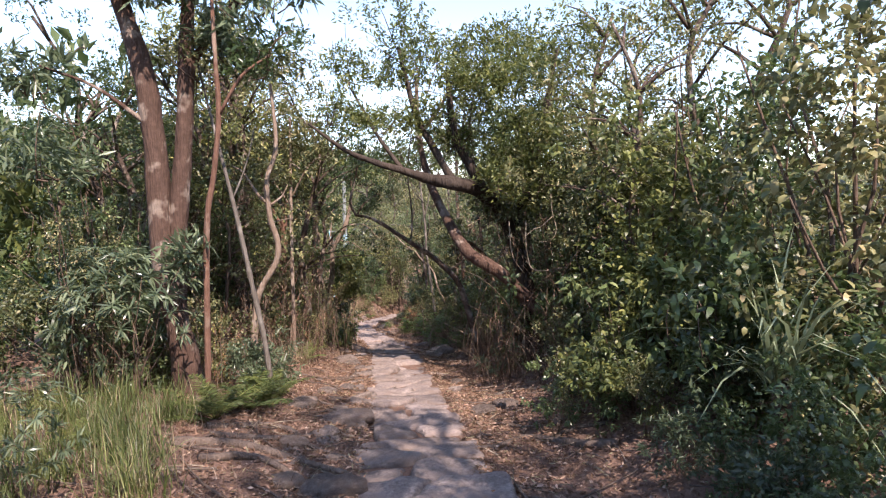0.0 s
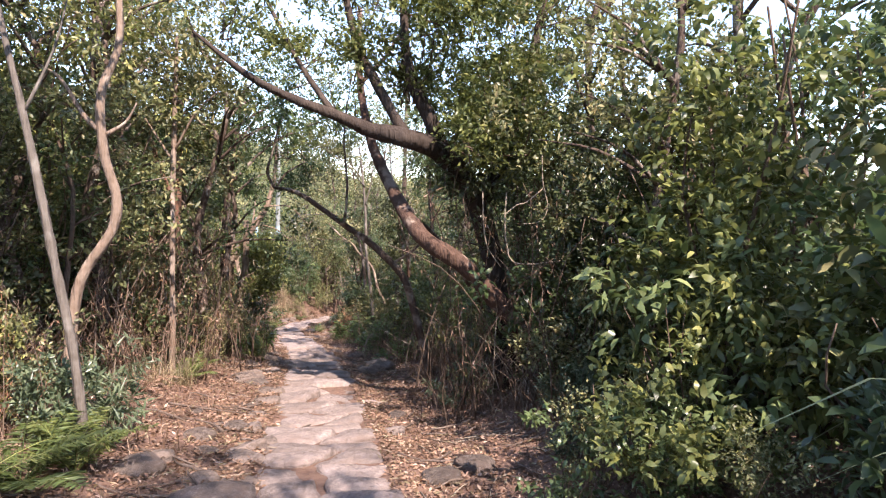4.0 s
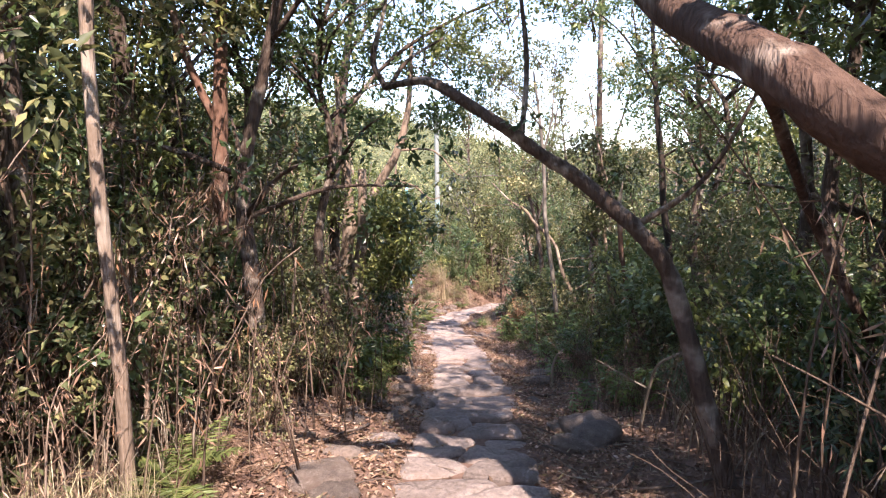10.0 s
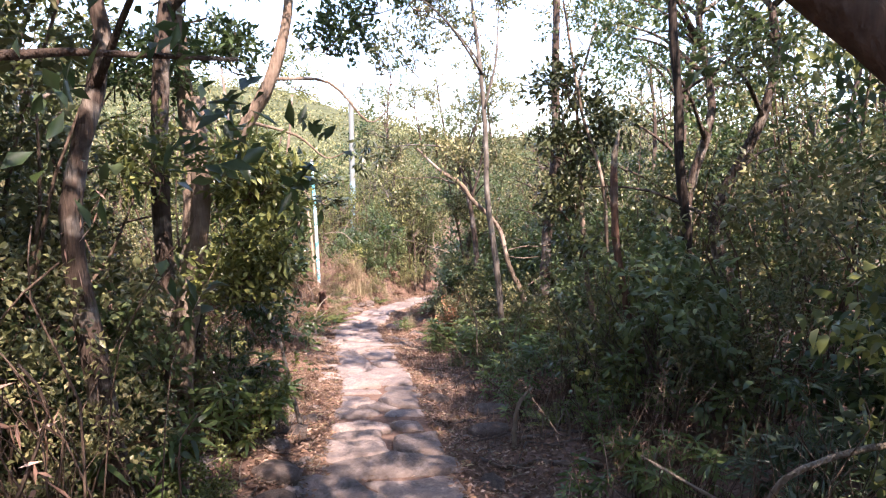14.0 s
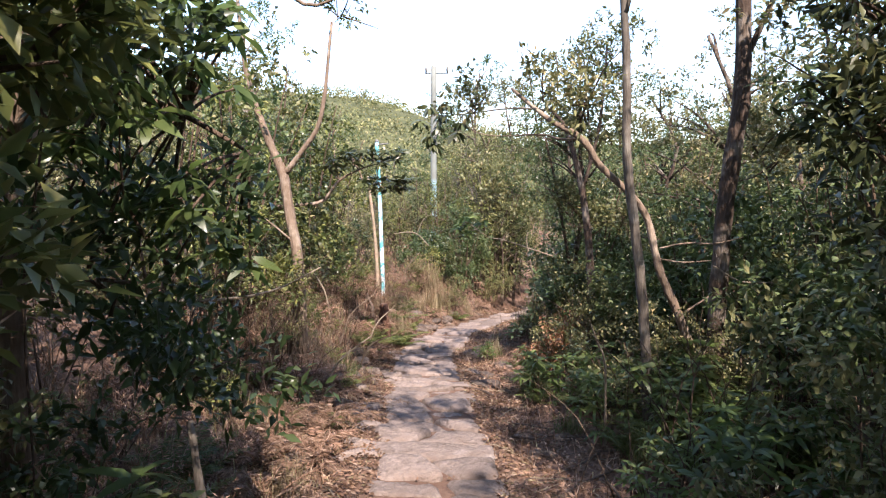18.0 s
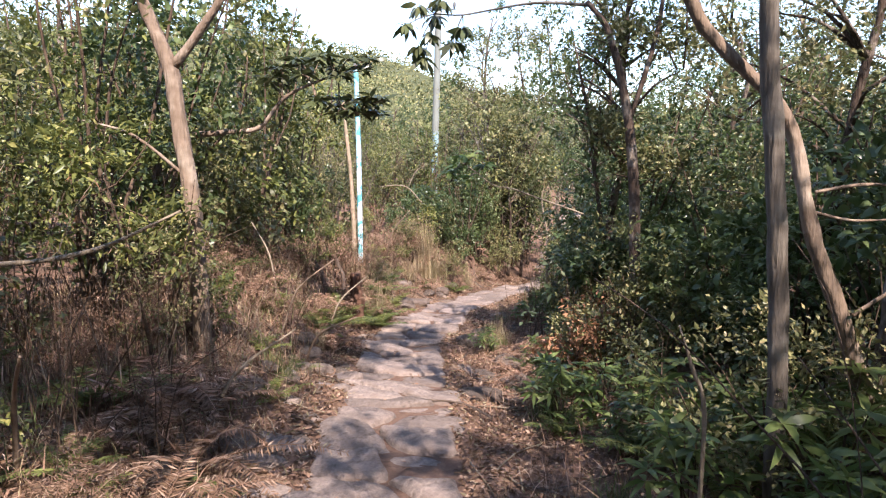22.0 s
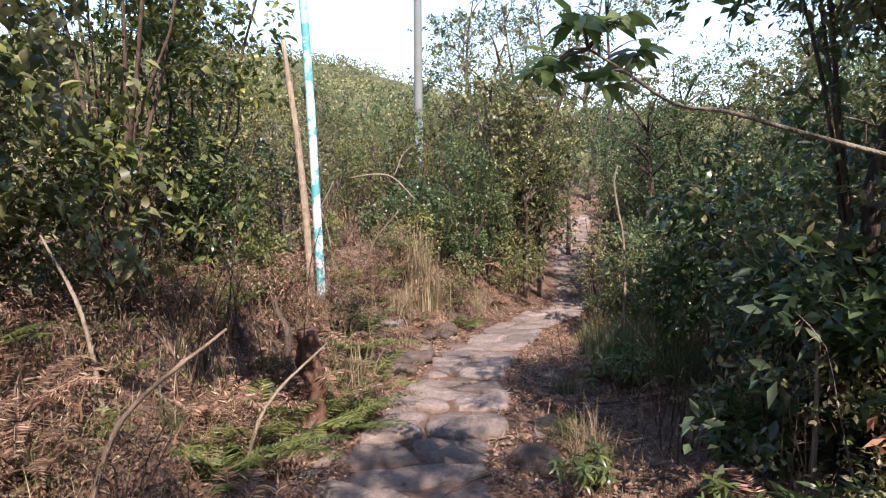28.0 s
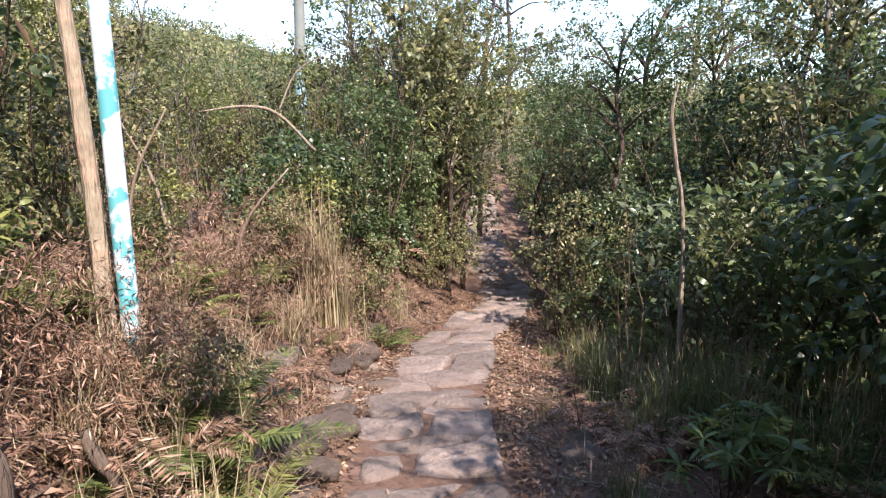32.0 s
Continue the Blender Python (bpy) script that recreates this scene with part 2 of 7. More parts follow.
def ground_mat():
    m, nt, bsdf, out = base_mat("forest_soil")
    a = noise_tex(nt, 1.1, 6, 0.65)
    b = noise_tex(nt, 34, 5, 0.75)
    v = nt.nodes.new("ShaderNodeTexVoronoi")
    v.inputs["Scale"].default_value = 26
    tc = nt.nodes.new("ShaderNodeTexCoord")
    nt.links.new(tc.outputs["Object"], v.inputs["Vector"])
    r = ramp(nt, [(0.3, (0.07, 0.042, 0.034)), (0.55, (0.135, 0.083, 0.066)), (0.75, (0.21, 0.142, 0.116))])
    nt.links.new(a.outputs["Fac"], r.inputs[0])
    r2 = ramp(nt, [(0.25, (0.22, 0.22, 0.22)), (0.7, (0.8, 0.78, 0.74))])
    nt.links.new(b.outputs["Fac"], r2.inputs[0])
    col = mixc(nt, r.outputs[0], r2.outputs[0], 0.7, 'OVERLAY')
    leaf = ramp(nt, [(0.0, (0.15, 0.085, 0.06)), (0.5, (0.28, 0.18, 0.13)), (1.0, (0.09, 0.055, 0.043))])
    nt.links.new(v.outputs["Color"], leaf.inputs[0])
    col = mixc(nt, col, leaf.outputs[0], 0.4)
    ln = nt.nodes.new("ShaderNodeVectorMath")
    ln.operation = 'DISTANCE'
    ln.inputs[1].default_value = (0, 20, -4)
    nt.links.new(tc.outputs["Object"], ln.inputs[0])
    scrub = ramp(nt, [(0.3, (0.04, 0.045, 0.022)), (0.5, (0.08, 0.085, 0.04)), (0.7, (0.14, 0.13, 0.065))])
    far = noise_tex(nt, 0.35, 8, 0.75)
    nt.links.new(far.outputs["Fac"], scrub.inputs[0])
    mr = nt.nodes.new("ShaderNodeMapRange")
    mr.inputs["From Min"].default_value, mr.inputs["From Max"].default_value = 30, 46
    nt.links.new(ln.outputs["Value"], mr.inputs["Value"])
    col = mixc(nt, col, scrub.outputs[0], mr.outputs[0])
    nt.links.new(col, bsdf.inputs["Base Color"])
    bsdf.inputs["Roughness"].default_value = 0.95
    bsdf.inputs["Specular IOR Level"].default_value = 0.1
    bumped(nt, bsdf, b.outputs["Fac"], 0.9, 0.03)
    return m


M_SOIL = ground_mat()

# ---- shape helpers ----
PROFILE_Y = (-40, 0, 0.74, 1.86, 3.5, 4.9, 6.57, 8.3, 9.1, 10.6, 12.67, 14, 15.3, 16.4, 17.6, 19, 20.7, 22.3, 23.5, 25.1, 28.5, 30.1, 33.2, 36.9, 41, 47.6, 60, 90)
PROFILE_Z = (0.8, -1.5, -1.63, -1.75, -2.07, -2.25, -2.37, -2.56, -2.68, -2.87, -3.02, -3.23, -3.53, -3.62, -3.87, -4.07, -4.27, -4.45, -4.63, -4.84, -5.12, -5.42, -5.75, -6.1, -5.95, -5.1, -3.4, 0.0)
LINE_Y = (-40, 0, 3, 5, 7, 8.6, 10, 13, 16, 18, 20, 21.5, 23, 25, 26, 27, 28.5, 30, 32.2, 33.3, 34.5, 36.5, 40, 43, 46.5, 60, 90)
LINE_X = (-2, -0.85, -0.75, -0.65, -0.58, -0.57, -0.62, -0.66, -0.74, -0.87, -1.02, -1.22, -1.42, -1.66, -1.78, -1.62, -1.48, -1.28, -0.7, -0.2, 0.45, 1.1, 1.4, 1.9, 2.6, 4.5, 9)


def path_x(y):
    return float(np.interp(y, LINE_Y, LINE_X))


def path_z(y):
    return float(np.interp(y, PROFILE_Y, PROFILE_Z))


def smooth(a, b, v):
    v = min(max((v - a) / (b - a), 0.0), 1.0)
    return v * v * (3 - 2 * v)


def land(x, y):
    """Height of the ground."""
    d = x - path_x(y)
    z = path_z(y)
    u = abs(d)
    if d < 0:
        bank = 0.28 + 0.75 * smooth(20, 26, y) * (1 - 0.5 * smooth(33, 40, y))
        z += bank * smooth(0.65, 2.2, u) + 0.05 * max(u - 3, 0) * (1 - smooth(40, 80, u))
    else:
        z += -0.10 * smooth(0.45, 0.8, u) + 0.32 * smooth(1.1, 2.8, u) + 0.03 * max(u - 3, 0) * (1 - smooth(40, 80, u))
    z -= 0.045 * (1 - smooth(0.42, 0.6, u))
    r = math.hypot(x, y - 20)
    if r > 35:
        hill = 17.5 + 5 * noise.noise((x * 0.011 + 3, y * 0.011, 0)) + 3 * noise.noise((x * 0.04, y * 0.04, 5))
        hill *= 0.34 + 0.86 * smooth(22, -48, x)
        z += smooth(40, 170, r) * hill
    z += 0.05 * noise.noise((x * 0.9, y * 0.9, 0)) * smooth(0.5, 1.2, u)
    if u < 4:
        z += 0.035 * noise.noise((x * 4, y * 4, 2)) * smooth(0.45, 0.8, u)
    return z


def raw_mesh(name, verts, faces, material, smooth_shade=False, flat_first=0):
    me = bpy.data.meshes.new(name)
    v = np.asarray(verts, dtype=np.float32)
    f = np.asarray(faces, dtype=np.int32)
    k = f.shape[1]
    me.vertices.add(len(v))
    me.vertices.foreach_set("co", v.ravel())
    me.loops.add(f.size)
    me.loops.foreach_set("vertex_index", f.ravel())
    me.polygons.add(len(f))
    me.polygons.foreach_set("loop_start", np.arange(0, f.size, k, dtype=np.int32))
    if smooth_shade:
        me.polygons.foreach_set("use_smooth", np.arange(len(f)) >= flat_first)
    me.materials.append(material)
    me.update(calc_edges=True)
    return me


def piece(name, me, parent=None, label=""):
    ob = new(name, me)
    if parent is not None:
        ob.parent = parent
    if label:
        ob["label"] = label
    if name in ("foliage", "brushwood", "twigwork", "stalkwork", "branchwork"):
        ob["kind"] = "stuff"
    return ob


def thing(name, x, y, z, label, category, group="", kind=""):
    ob = new(name)
    ob.empty_display_size = 0.2
    ob.matrix_basis = Matrix.Translation((x, y, z))
    return tagged(ob, label, category, group, kind)


def curve_points(pts, per=4):
    """Catmull-Rom through (x, y, z, radius) rows."""
    p = np.array(pts, dtype=float)
    if len(p) < 3:
        return np.array([p[0] + (p[-1] - p[0]) * k / per for k in range(per + 1)])
    q = np.vstack([2 * p[0] - p[1], p, 2 * p[-1] - p[-2]])
    out = []
    for i in range(1, len(q) - 2):
        for k in range(per):
            t = k / per
            a, b, c, d = q[i - 1], q[i], q[i + 1], q[i + 2]
            out.append(0.5 * (2 * b + (c - a) * t + (2 * a - 5 * b + 4 * c - d) * t * t + (3 * b - a - 3 * c + d) * t ** 3))
    out.append(p[-1])
    return np.array(out)


def tube_arrays(pts, sides=8, per=4, rough=0.12, seed=0):
    p = curve_points(pts, per)
    n = len(p)
    rng = np.random.default_rng(seed)
    tan = np.gradient(p[:, :3], axis=0)
    tan /= np.linalg.norm(tan, axis=1)[:, None] + 1e-9
    ref = np.array([0.31, 0.87, 0.1])
    verts = []
    ang = np.arange(sides) / sides * 2 * np.pi
    wob = rng.normal(0, rough, (n, sides))
    wob = (wob + np.roll(wob, 1, 1)) * 0.6
    for i in range(n):
        a = np.cross(tan[i], ref)
        a /= np.linalg.norm(a) + 1e-9
        b = np.cross(tan[i], a)
        r = max(p[i, 3], 0.0015) * (1 + wob[i])
        verts.append(p[i, :3] + (np.cos(ang) * r)[:, None] * a + (np.sin(ang) * r)[:, None] * b)
    verts = np.vstack(verts + [p[:1, :3], p[-1:, :3]])
    faces = []
    for i in range(n - 1):
        for k in range(sides):
            a, b = i * sides + k, i * sides + (k + 1) % sides
            faces += [(a, b, b + sides), (a, b + sides, a + sides)]
    for k in range(sides):
        faces.append((n * sides, (k + 1) % sides, k))
        faces.append((n * sides + 1, (n - 1) * sides + k, (n - 1) * sides + (k + 1) % sides))
    return verts, np.array(faces)


def joined(parts):
    vs, fs, o = [], [], 0
    for v, f in parts:
        vs.append(v)
        fs.append(np.asarray(f) + o)
        o += len(v)
    return np.vstack(vs), np.vstack(fs)


def tube_mesh(name, pts, material, sides=8, per=4, rough=0.12, seed=0):
    v, f = tube_arrays(pts, sides, per, rough, seed)
    return raw_mesh(name, v, f, material, True)


def unit(v):
    return v / (np.linalg.norm(v, axis=-1, keepdims=True) + 1e-9)


def leaf_arrays(rng, at, along, length, width, fold=0.25, curl=0.2):
    """One pointed oval leaf, trough-shaped and bent at its tip, at each place."""
    n = len(at)
    along = unit(along)
    side = unit(np.cross(along, rng.normal(0, 0.5, (n, 3)) + np.array([0, 0, 1.0])))
    up = np.cross(side, along)
    L, W = length[:, None], width[:, None]
    low, high = at + along * L * 0.28 + up * W * fold, at + along * L * 0.64 + up * (W * fold - L * curl * 0.35)
    tip = at + along * L - up * L * curl
    v = np.stack([at, low + side * W * 0.46, high + side * W * 0.42, tip, high - side * W * 0.42, low - side * W * 0.46], 1).reshape(-1, 3)
    o = np.arange(n)[:, None] * 6
    f = np.concatenate([o + np.array([q]) for q in ([0, 5, 1], [1, 5, 4], [1, 4, 2], [2, 4, 3])], 0)
    return v, f


def flat_leaves(rng, at, along, length, width, fold=0.25):
    n = len(at)
    along = unit(along)
    side = unit(np.cross(along, rng.normal(0, 0.6, (n, 3)) + np.array([0, 0, 1.0])))
    up = np.cross(side, along)
    L, W = length[:, None], width[:, None]
    mid = at + along * L * 0.45 + up * W * fold
    v = np.stack([at, mid + side * W * 0.5, at + along * L, mid - side * W * 0.5], 1).reshape(-1, 3)
    o = np.arange(n)[:, None] * 4
    f = np.concatenate([o + np.array([[0, 2, 1]]), o + np.array([[0, 3, 2]])], 0)
    return v, f


def crown_arrays(rng, centre, radii, tips, per_tip, length, width, droop=0.25, spray=0.14, shell=0.55, rich=False, flat=0.0):
    """Sprays of leaves at twig tips, spread unevenly through an ellipsoid."""
    u = unit(rng.normal(0, 1, (tips, 3)))
    rad = rng.random(tips) ** (1 / 3)
    rad = shell + (1 - shell) * rad
    lump = 1 + 0.35 * np.sin(u[:, 0] * 3.1 + centre[0] * 7) * np.cos(u[:, 1] * 4.3 + 1) + 0.2 * np.sin(u[:, 2] * 7 + centre[1] * 5)
    c = np.array(centre) + u * (rad * lump)[:, None] * np.array(radii) * np.where(u[:, 2:3] < 0, 1.0, 1.0)
    out = unit(u + np.array([0, 0, 0.35]) + rng.normal(0, 0.45, (tips, 3)))
    at = np.repeat(c, per_tip, 0) + np.repeat(out, per_tip, 0) * rng.random((tips * per_tip, 1)) * spray + rng.normal(0, spray * 0.25, (tips * per_tip, 3))
    along = np.repeat(out, per_tip, 0) * 0.8 + rng.normal(0, 0.62, (tips * per_tip, 3)) + np.array([0, 0, -droop])
    if flat:
        along[:, 2] *= 1 - flat
    n = tips * per_tip
    ln = length * rng.uniform(0.6, 1.25, n)
    wd = width * rng.uniform(0.7, 1.2, n)
    return (leaf_arrays if rich else flat_leaves)(rng, at, along, ln, wd)


# ---- the ground, one sheet to the horizon ----
def spread(lo, hi, fine_lo, fine_hi, step, grow=1.16):
    core = list(np.arange(fine_lo, fine_hi + 1e-6, step))
    a, s = [], step
    v = fine_lo
    while v > lo:
        s *= grow
        v -= s
        a.append(v)
    b, s = [], step
    v = fine_hi
    while v < hi:
        s *= grow
        v += s
        b.append(v)
    return np.array(a[::-1] + core + b)


gx = spread(-1500, 1500, -3.6, 2.6, 0.12)
gyy = spread(-1200, 1800, -5, 48, 0.17)
gv = np.array([(x, y, land(x, y)) for y in gyy for x in gx])
nx, ny = len(gx), len(gyy)
gi = np.arange(nx * ny).reshape(ny, nx)
gf = np.stack([gi[:-1, :-1], gi[:-1, 1:], gi[1:, 1:], gi[1:, :-1]], -1).reshape(-1, 4)
tagged(new("ground", raw_mesh("ground", gv, gf, M_SOIL, True)), "brown forest soil with dead leaves, rising into wooded hills", "ground", kind="structure")

# ---- the trodden flagstone path ----
pavement = thing("pavement", 0, 0, 0, "uneven footpath of trodden flagstones through the wood", "footpath", kind="structure")


def flagstone(rng, corners, top, tilt, worn=0.018, rise=0.022):
    """Irregular slab: corners in plan, in order; chipped edges, a hollowed and bumpy top."""
    c = np.array(corners, dtype=float)
    ring = []
    for a, b in zip(c, np.roll(c, -1, 0)):
        k = max(2, int(np.linalg.norm(b - a) / 0.075))
        for j in range(k):
            ring.append(a + (b - a) * j / k + rng.normal(0, worn, 2))
    ring = np.array(ring)
    ring = (ring * 3 + np.roll(ring, 1, 0) + np.roll(ring, -1, 0)) / 5
    mid = ring.mean(0)
    n = len(ring)
    d = ring - mid
    ln = np.linalg.norm(d, axis=1)[:, None]
    low = rng.uniform(0, 0.035, n)
    low = (low + np.roll(low, 1) + np.roll(low, 2)) / 3

    def level(inset, z, bump, sag=0.0):
        q = mid + d * np.maximum(1 - inset / ln, 0.12)
        zz = z + (q - mid) @ tilt - low * sag
        if bump:
            zz = zz + np.array([bump * (noise.noise((p[0] * 2.3, p[1] * 2.3, 4)) + 0.55 * noise.noise((p[0] * 7, p[1] * 7, 7)) + 0.25 * noise.noise((p[0] * 19, p[1] * 19, 1))) for p in q])
        return np.column_stack([q, zz])
    rows = [level(0.0, top - 0.17, 0), level(0.0, top - 0.035, 0.006, 1.0), level(0.012, top - 0.012, 0.012, 0.9), level(0.035, top - 0.002, 0.018, 0.5), level(0.085, top, rise, 0.2), level(0.15, top, rise), level(0.23, top, rise)]
    m = len(rows)
    v = np.vstack(rows + [np.array([[*mid, top + rise * noise.noise((mid[0] * 2.3, mid[1] * 2.3, 4))]])])
    f = []
    for r in range(m - 1):
        for k in range(n):
            a, b = r * n + k, r * n + (k + 1) % n
            f += [(a, b, b + n), (a, b + n, a + n)]
    for k in range(n):
        f.append(((m - 1) * n + k, (m - 1) * n + (k + 1) % n, m * n))
    return v, np.array(f), 4 * n


def clipped(poly, px, py, nx_, ny_):
    """The part of a polygon on the inner side of a line through (px, py) with outward normal (nx_, ny_)."""
    out = []
    for (ax, ay), (bx, by) in zip(poly, poly[1:] + poly[:1]):
        da, db = (ax - px) * nx_ + (ay - py) * ny_, (bx - px) * nx_ + (by - py) * ny_
        if da <= 0:
            out.append((ax, ay))
        if (da < 0 < db) or (db < 0 < da):
            k = da / (da - db)
            out.append((ax + (bx - ax) * k, ay + (by - ay) * k))
    return out


def lay_path():
    """Broken slabs that fit one another, longer across the path than along it."""
    rng = np.random.default_rng(11)
    squash = 1.75
    seeds, y, k = [], -3.0, 0
    while y < 47.0:
        wide = 0.5 + 0.24 * (1 - smooth(4.6, 7.5, y)) + 0.05 * math.sin(y * 1.7)
        n = 1 if rng.random() < (0.3 if y < 17.5 else 0.18) else (2 if y < 17.5 or rng.random() < 0.75 else 3)
        for j in range(n):
            x = rng.uniform(-0.2, 0.2) if n == 1 else (j - (n - 1) / 2) * (2 * wide / n) * rng.uniform(0.75, 1.2) + rng.normal(0, 0.08)
            seeds.append((x, y + rng.normal(0, 0.07), wide))
        y += rng.uniform(0.27, 0.52)
    for i, (x, y, wide) in enumerate(seeds):
        left, right = -wide * rng.uniform(0.82, 1.22), wide * rng.uniform(0.9, 1.06)
        poly = [(left, y - 1.2), (right, y - 1.2), (right + rng.normal(0, 0.05), y + 1.2), (left + rng.normal(0, 0.09), y + 1.2)]
        gap = rng.uniform(0.008, 0.026)
        for j in range(max(0, i - 7), min(len(seeds), i + 8)):
            if j == i:
                continue
            bx, by = seeds[j][:2]
            dx, dy = bx - x, (by - y) * squash * squash
            ln = math.hypot(dx, dy)
            mx, my = (x + bx) / 2 - dx / ln * gap, (y + by) / 2 - dy / ln * gap
            poly = clipped(poly, mx, my, dx, dy)
            if len(poly) < 3:
                break
        poly = [q for a, q in enumerate(poly) if a == 0 or math.dist(q, poly[a - 1]) > 0.03]
        if len(poly) < 3 or max(q[1] for q in poly) - min(q[1] for q in poly) > 1.6:
            continue
        poly = [(path_x(q[1]) + q[0], q[1]) for q in poly]
        mx, my = (sum(q[e] for q in poly) / len(poly) for e in (0, 1))
        slope = (path_z(my + 0.3) - path_z(my - 0.3)) / 0.6
        tilt = np.array([rng.normal(0, 0.05), slope * 0.5 + rng.normal(0, 0.055)])
        v, f, flat = flagstone(rng, poly, path_z(my) + rng.normal(0.0, 0.024), tilt)
        o = np.array([mx, my, path_z(my)])
        piece("flagstone", raw_mesh("flagstone", v - o, f, M_STONE, True, flat), pavement).location = o


lay_path()


def side_slabs():
    """Bedrock and broken slabs that crop out of the soil beside the path."""
    rng = np.random.default_rng(31)
    for y0, y1, count, side in ((4.0, 9.0, 30, -1), (9, 17.5, 34, -1), (17.5, 24, 30, -1), (25, 31, 20, -1), (8, 17.5, 9, 1), (24, 30, 8, 1)):
        for k in range(count):
            y = rng.uniform(y0, y1)
            x = path_x(y) + side * (0.58 + abs(rng.normal(0, 0.33)))
            a, w, h = rng.normal(0, 0.5), rng.uniform(0.09, 0.3), rng.uniform(0.07, 0.17)
            n = int(rng.integers(4, 7))
            quad = []
            for j in range(n):
                b = (j + rng.uniform(-0.3, 0.3)) / n * 6.283
                cx, cy = math.cos(b) * w * rng.uniform(0.8, 1.15), math.sin(b) * h * rng.uniform(0.8, 1.15)
                quad.append((x + cx * math.cos(a) - cy * math.sin(a), y + cx * math.sin(a) + cy * math.cos(a)))
            o = np.array([x, y, land(x, y)])
            v, f, flat = flagstone(rng, quad, o[2] + rng.uniform(-0.01, 0.055), rng.normal(0, 0.13, 2), 0.014, 0.035)
            piece("flagstone", raw_mesh("flagstone", v - o, f, M_ROCK if rng.random() < 0.7 else M_STONE, True, flat), pavement, "broken brown rock cropping out beside the path").location = o


side_slabs()


# ---- loose rocks ----
def rock_mesh(seed, squash):
    bm = bmesh.new()
    bmesh.ops.create_icosphere(bm, subdivisions=3, radius=1)
    for v in bm.verts:
        p = v.co * 1.1 + Vector((seed * 7.3, 0, 0))
        v.co *= 1 + 0.28 * noise.noise(p) + 0.12 * noise.noise(p * 2.7)
        v.co.z *= squash
        for ax in range(3):
            v.co[ax] = max(min(v.co[ax], 0.85), -0.85)
    me = bpy.data.meshes.new("rock")
    bm.to_mesh(me)
    bm.free()
    for p in me.polygons:
        p.use_smooth = True
    me.materials.append(M_ROCK)
    return me


ROCKS = [rock_mesh(i, 0.55 + 0.1 * (i % 3)) for i in range(7)]


def rock(x, y, sx, sy, sz, turn=0, sink=0.35, label="", k=0):
    ob = new("rock", ROCKS[k % 7])
    ob.matrix_basis = pose(x, y, land(x, y) + sz * (0.55 - sink), 0, 0, turn) @ Matrix.Diagonal((sx, sy, sz, 1))
    return tagged(ob, label or "rough brown rock half sunk in the soil beside the path", "rock", "rocks beside the path")


rng = np.random.default_rng(5)
for k in range(95):
    y = rng.uniform(1, 34)
    s = -1 if rng.random() < 0.62 else 1
    x = path_x(y) + s * rng.uniform(0.6, 1.35)
    a = rng.uniform(0.05, 0.2)
    rock(x, y, a * rng.uniform(0.9, 1.6), a * rng.uniform(0.8, 1.3), a * rng.uniform(0.5, 0.9), rng.uniform(0, 360), k=k)

# ---- plant prototypes ----
def stems(rng, count, height, lean, radius, wig=0.08):
    parts = []
    for k in range(count):
        a = rng.uniform(0, 2 * math.pi)
        r = lean * rng.uniform(0.2, 1)
        h = height * rng.uniform(0.65, 1.05)
        pts = []
        for j in range(5):
            t = j / 4
            pts.append((math.cos(a) * (0.08 + r * t ** 1.3) + rng.normal(0, wig * t), math.sin(a) * (0.08 + r * t ** 1.3) + rng.normal(0, wig * t), h * t - 0.05, radius * (1 - 0.75 * t)))
        parts.append(tube_arrays(pts, 5, 2, 0.1, k))
    return joined(parts)


def shrub_parts(seed, height, radius, tips, per, ln, wd, leaf, bark, droop=0.25, spray=0.14, low=0.1, rich=False):
    tips, ln, wd = int(tips * (0.54 if rich else 0.66)), ln * (1.18 if rich else 1.1), wd * (1.22 if rich else 1.15)
    rng = np.random.default_rng(seed)
    sv, sf = stems(rng, 6, height * 0.85, radius * 0.75, 0.014)
    lumps = []
    for k in range(11):
        a = k * 2.4 + rng.uniform(0, 1)
        rr = radius * rng.uniform(0.15, 0.8)
        big = rng.uniform(0.75, 1.25)
        c = (math.cos(a) * rr, math.sin(a) * rr, height * (low + rng.uniform(0.08, 0.78)))
        lumps.append(crown_arrays(rng, c, (radius * 0.36 * big, radius * 0.36 * big, height * 0.14 * big), tips // 11, per, ln, wd, droop, spray, 0.3, rich))
    v, f = joined(lumps)
    v[:, 2] = np.maximum(v[:, 2], 0.02)
    return raw_mesh("brushwood", sv, sf, bark, True), raw_mesh("foliage", v, f, leaf)


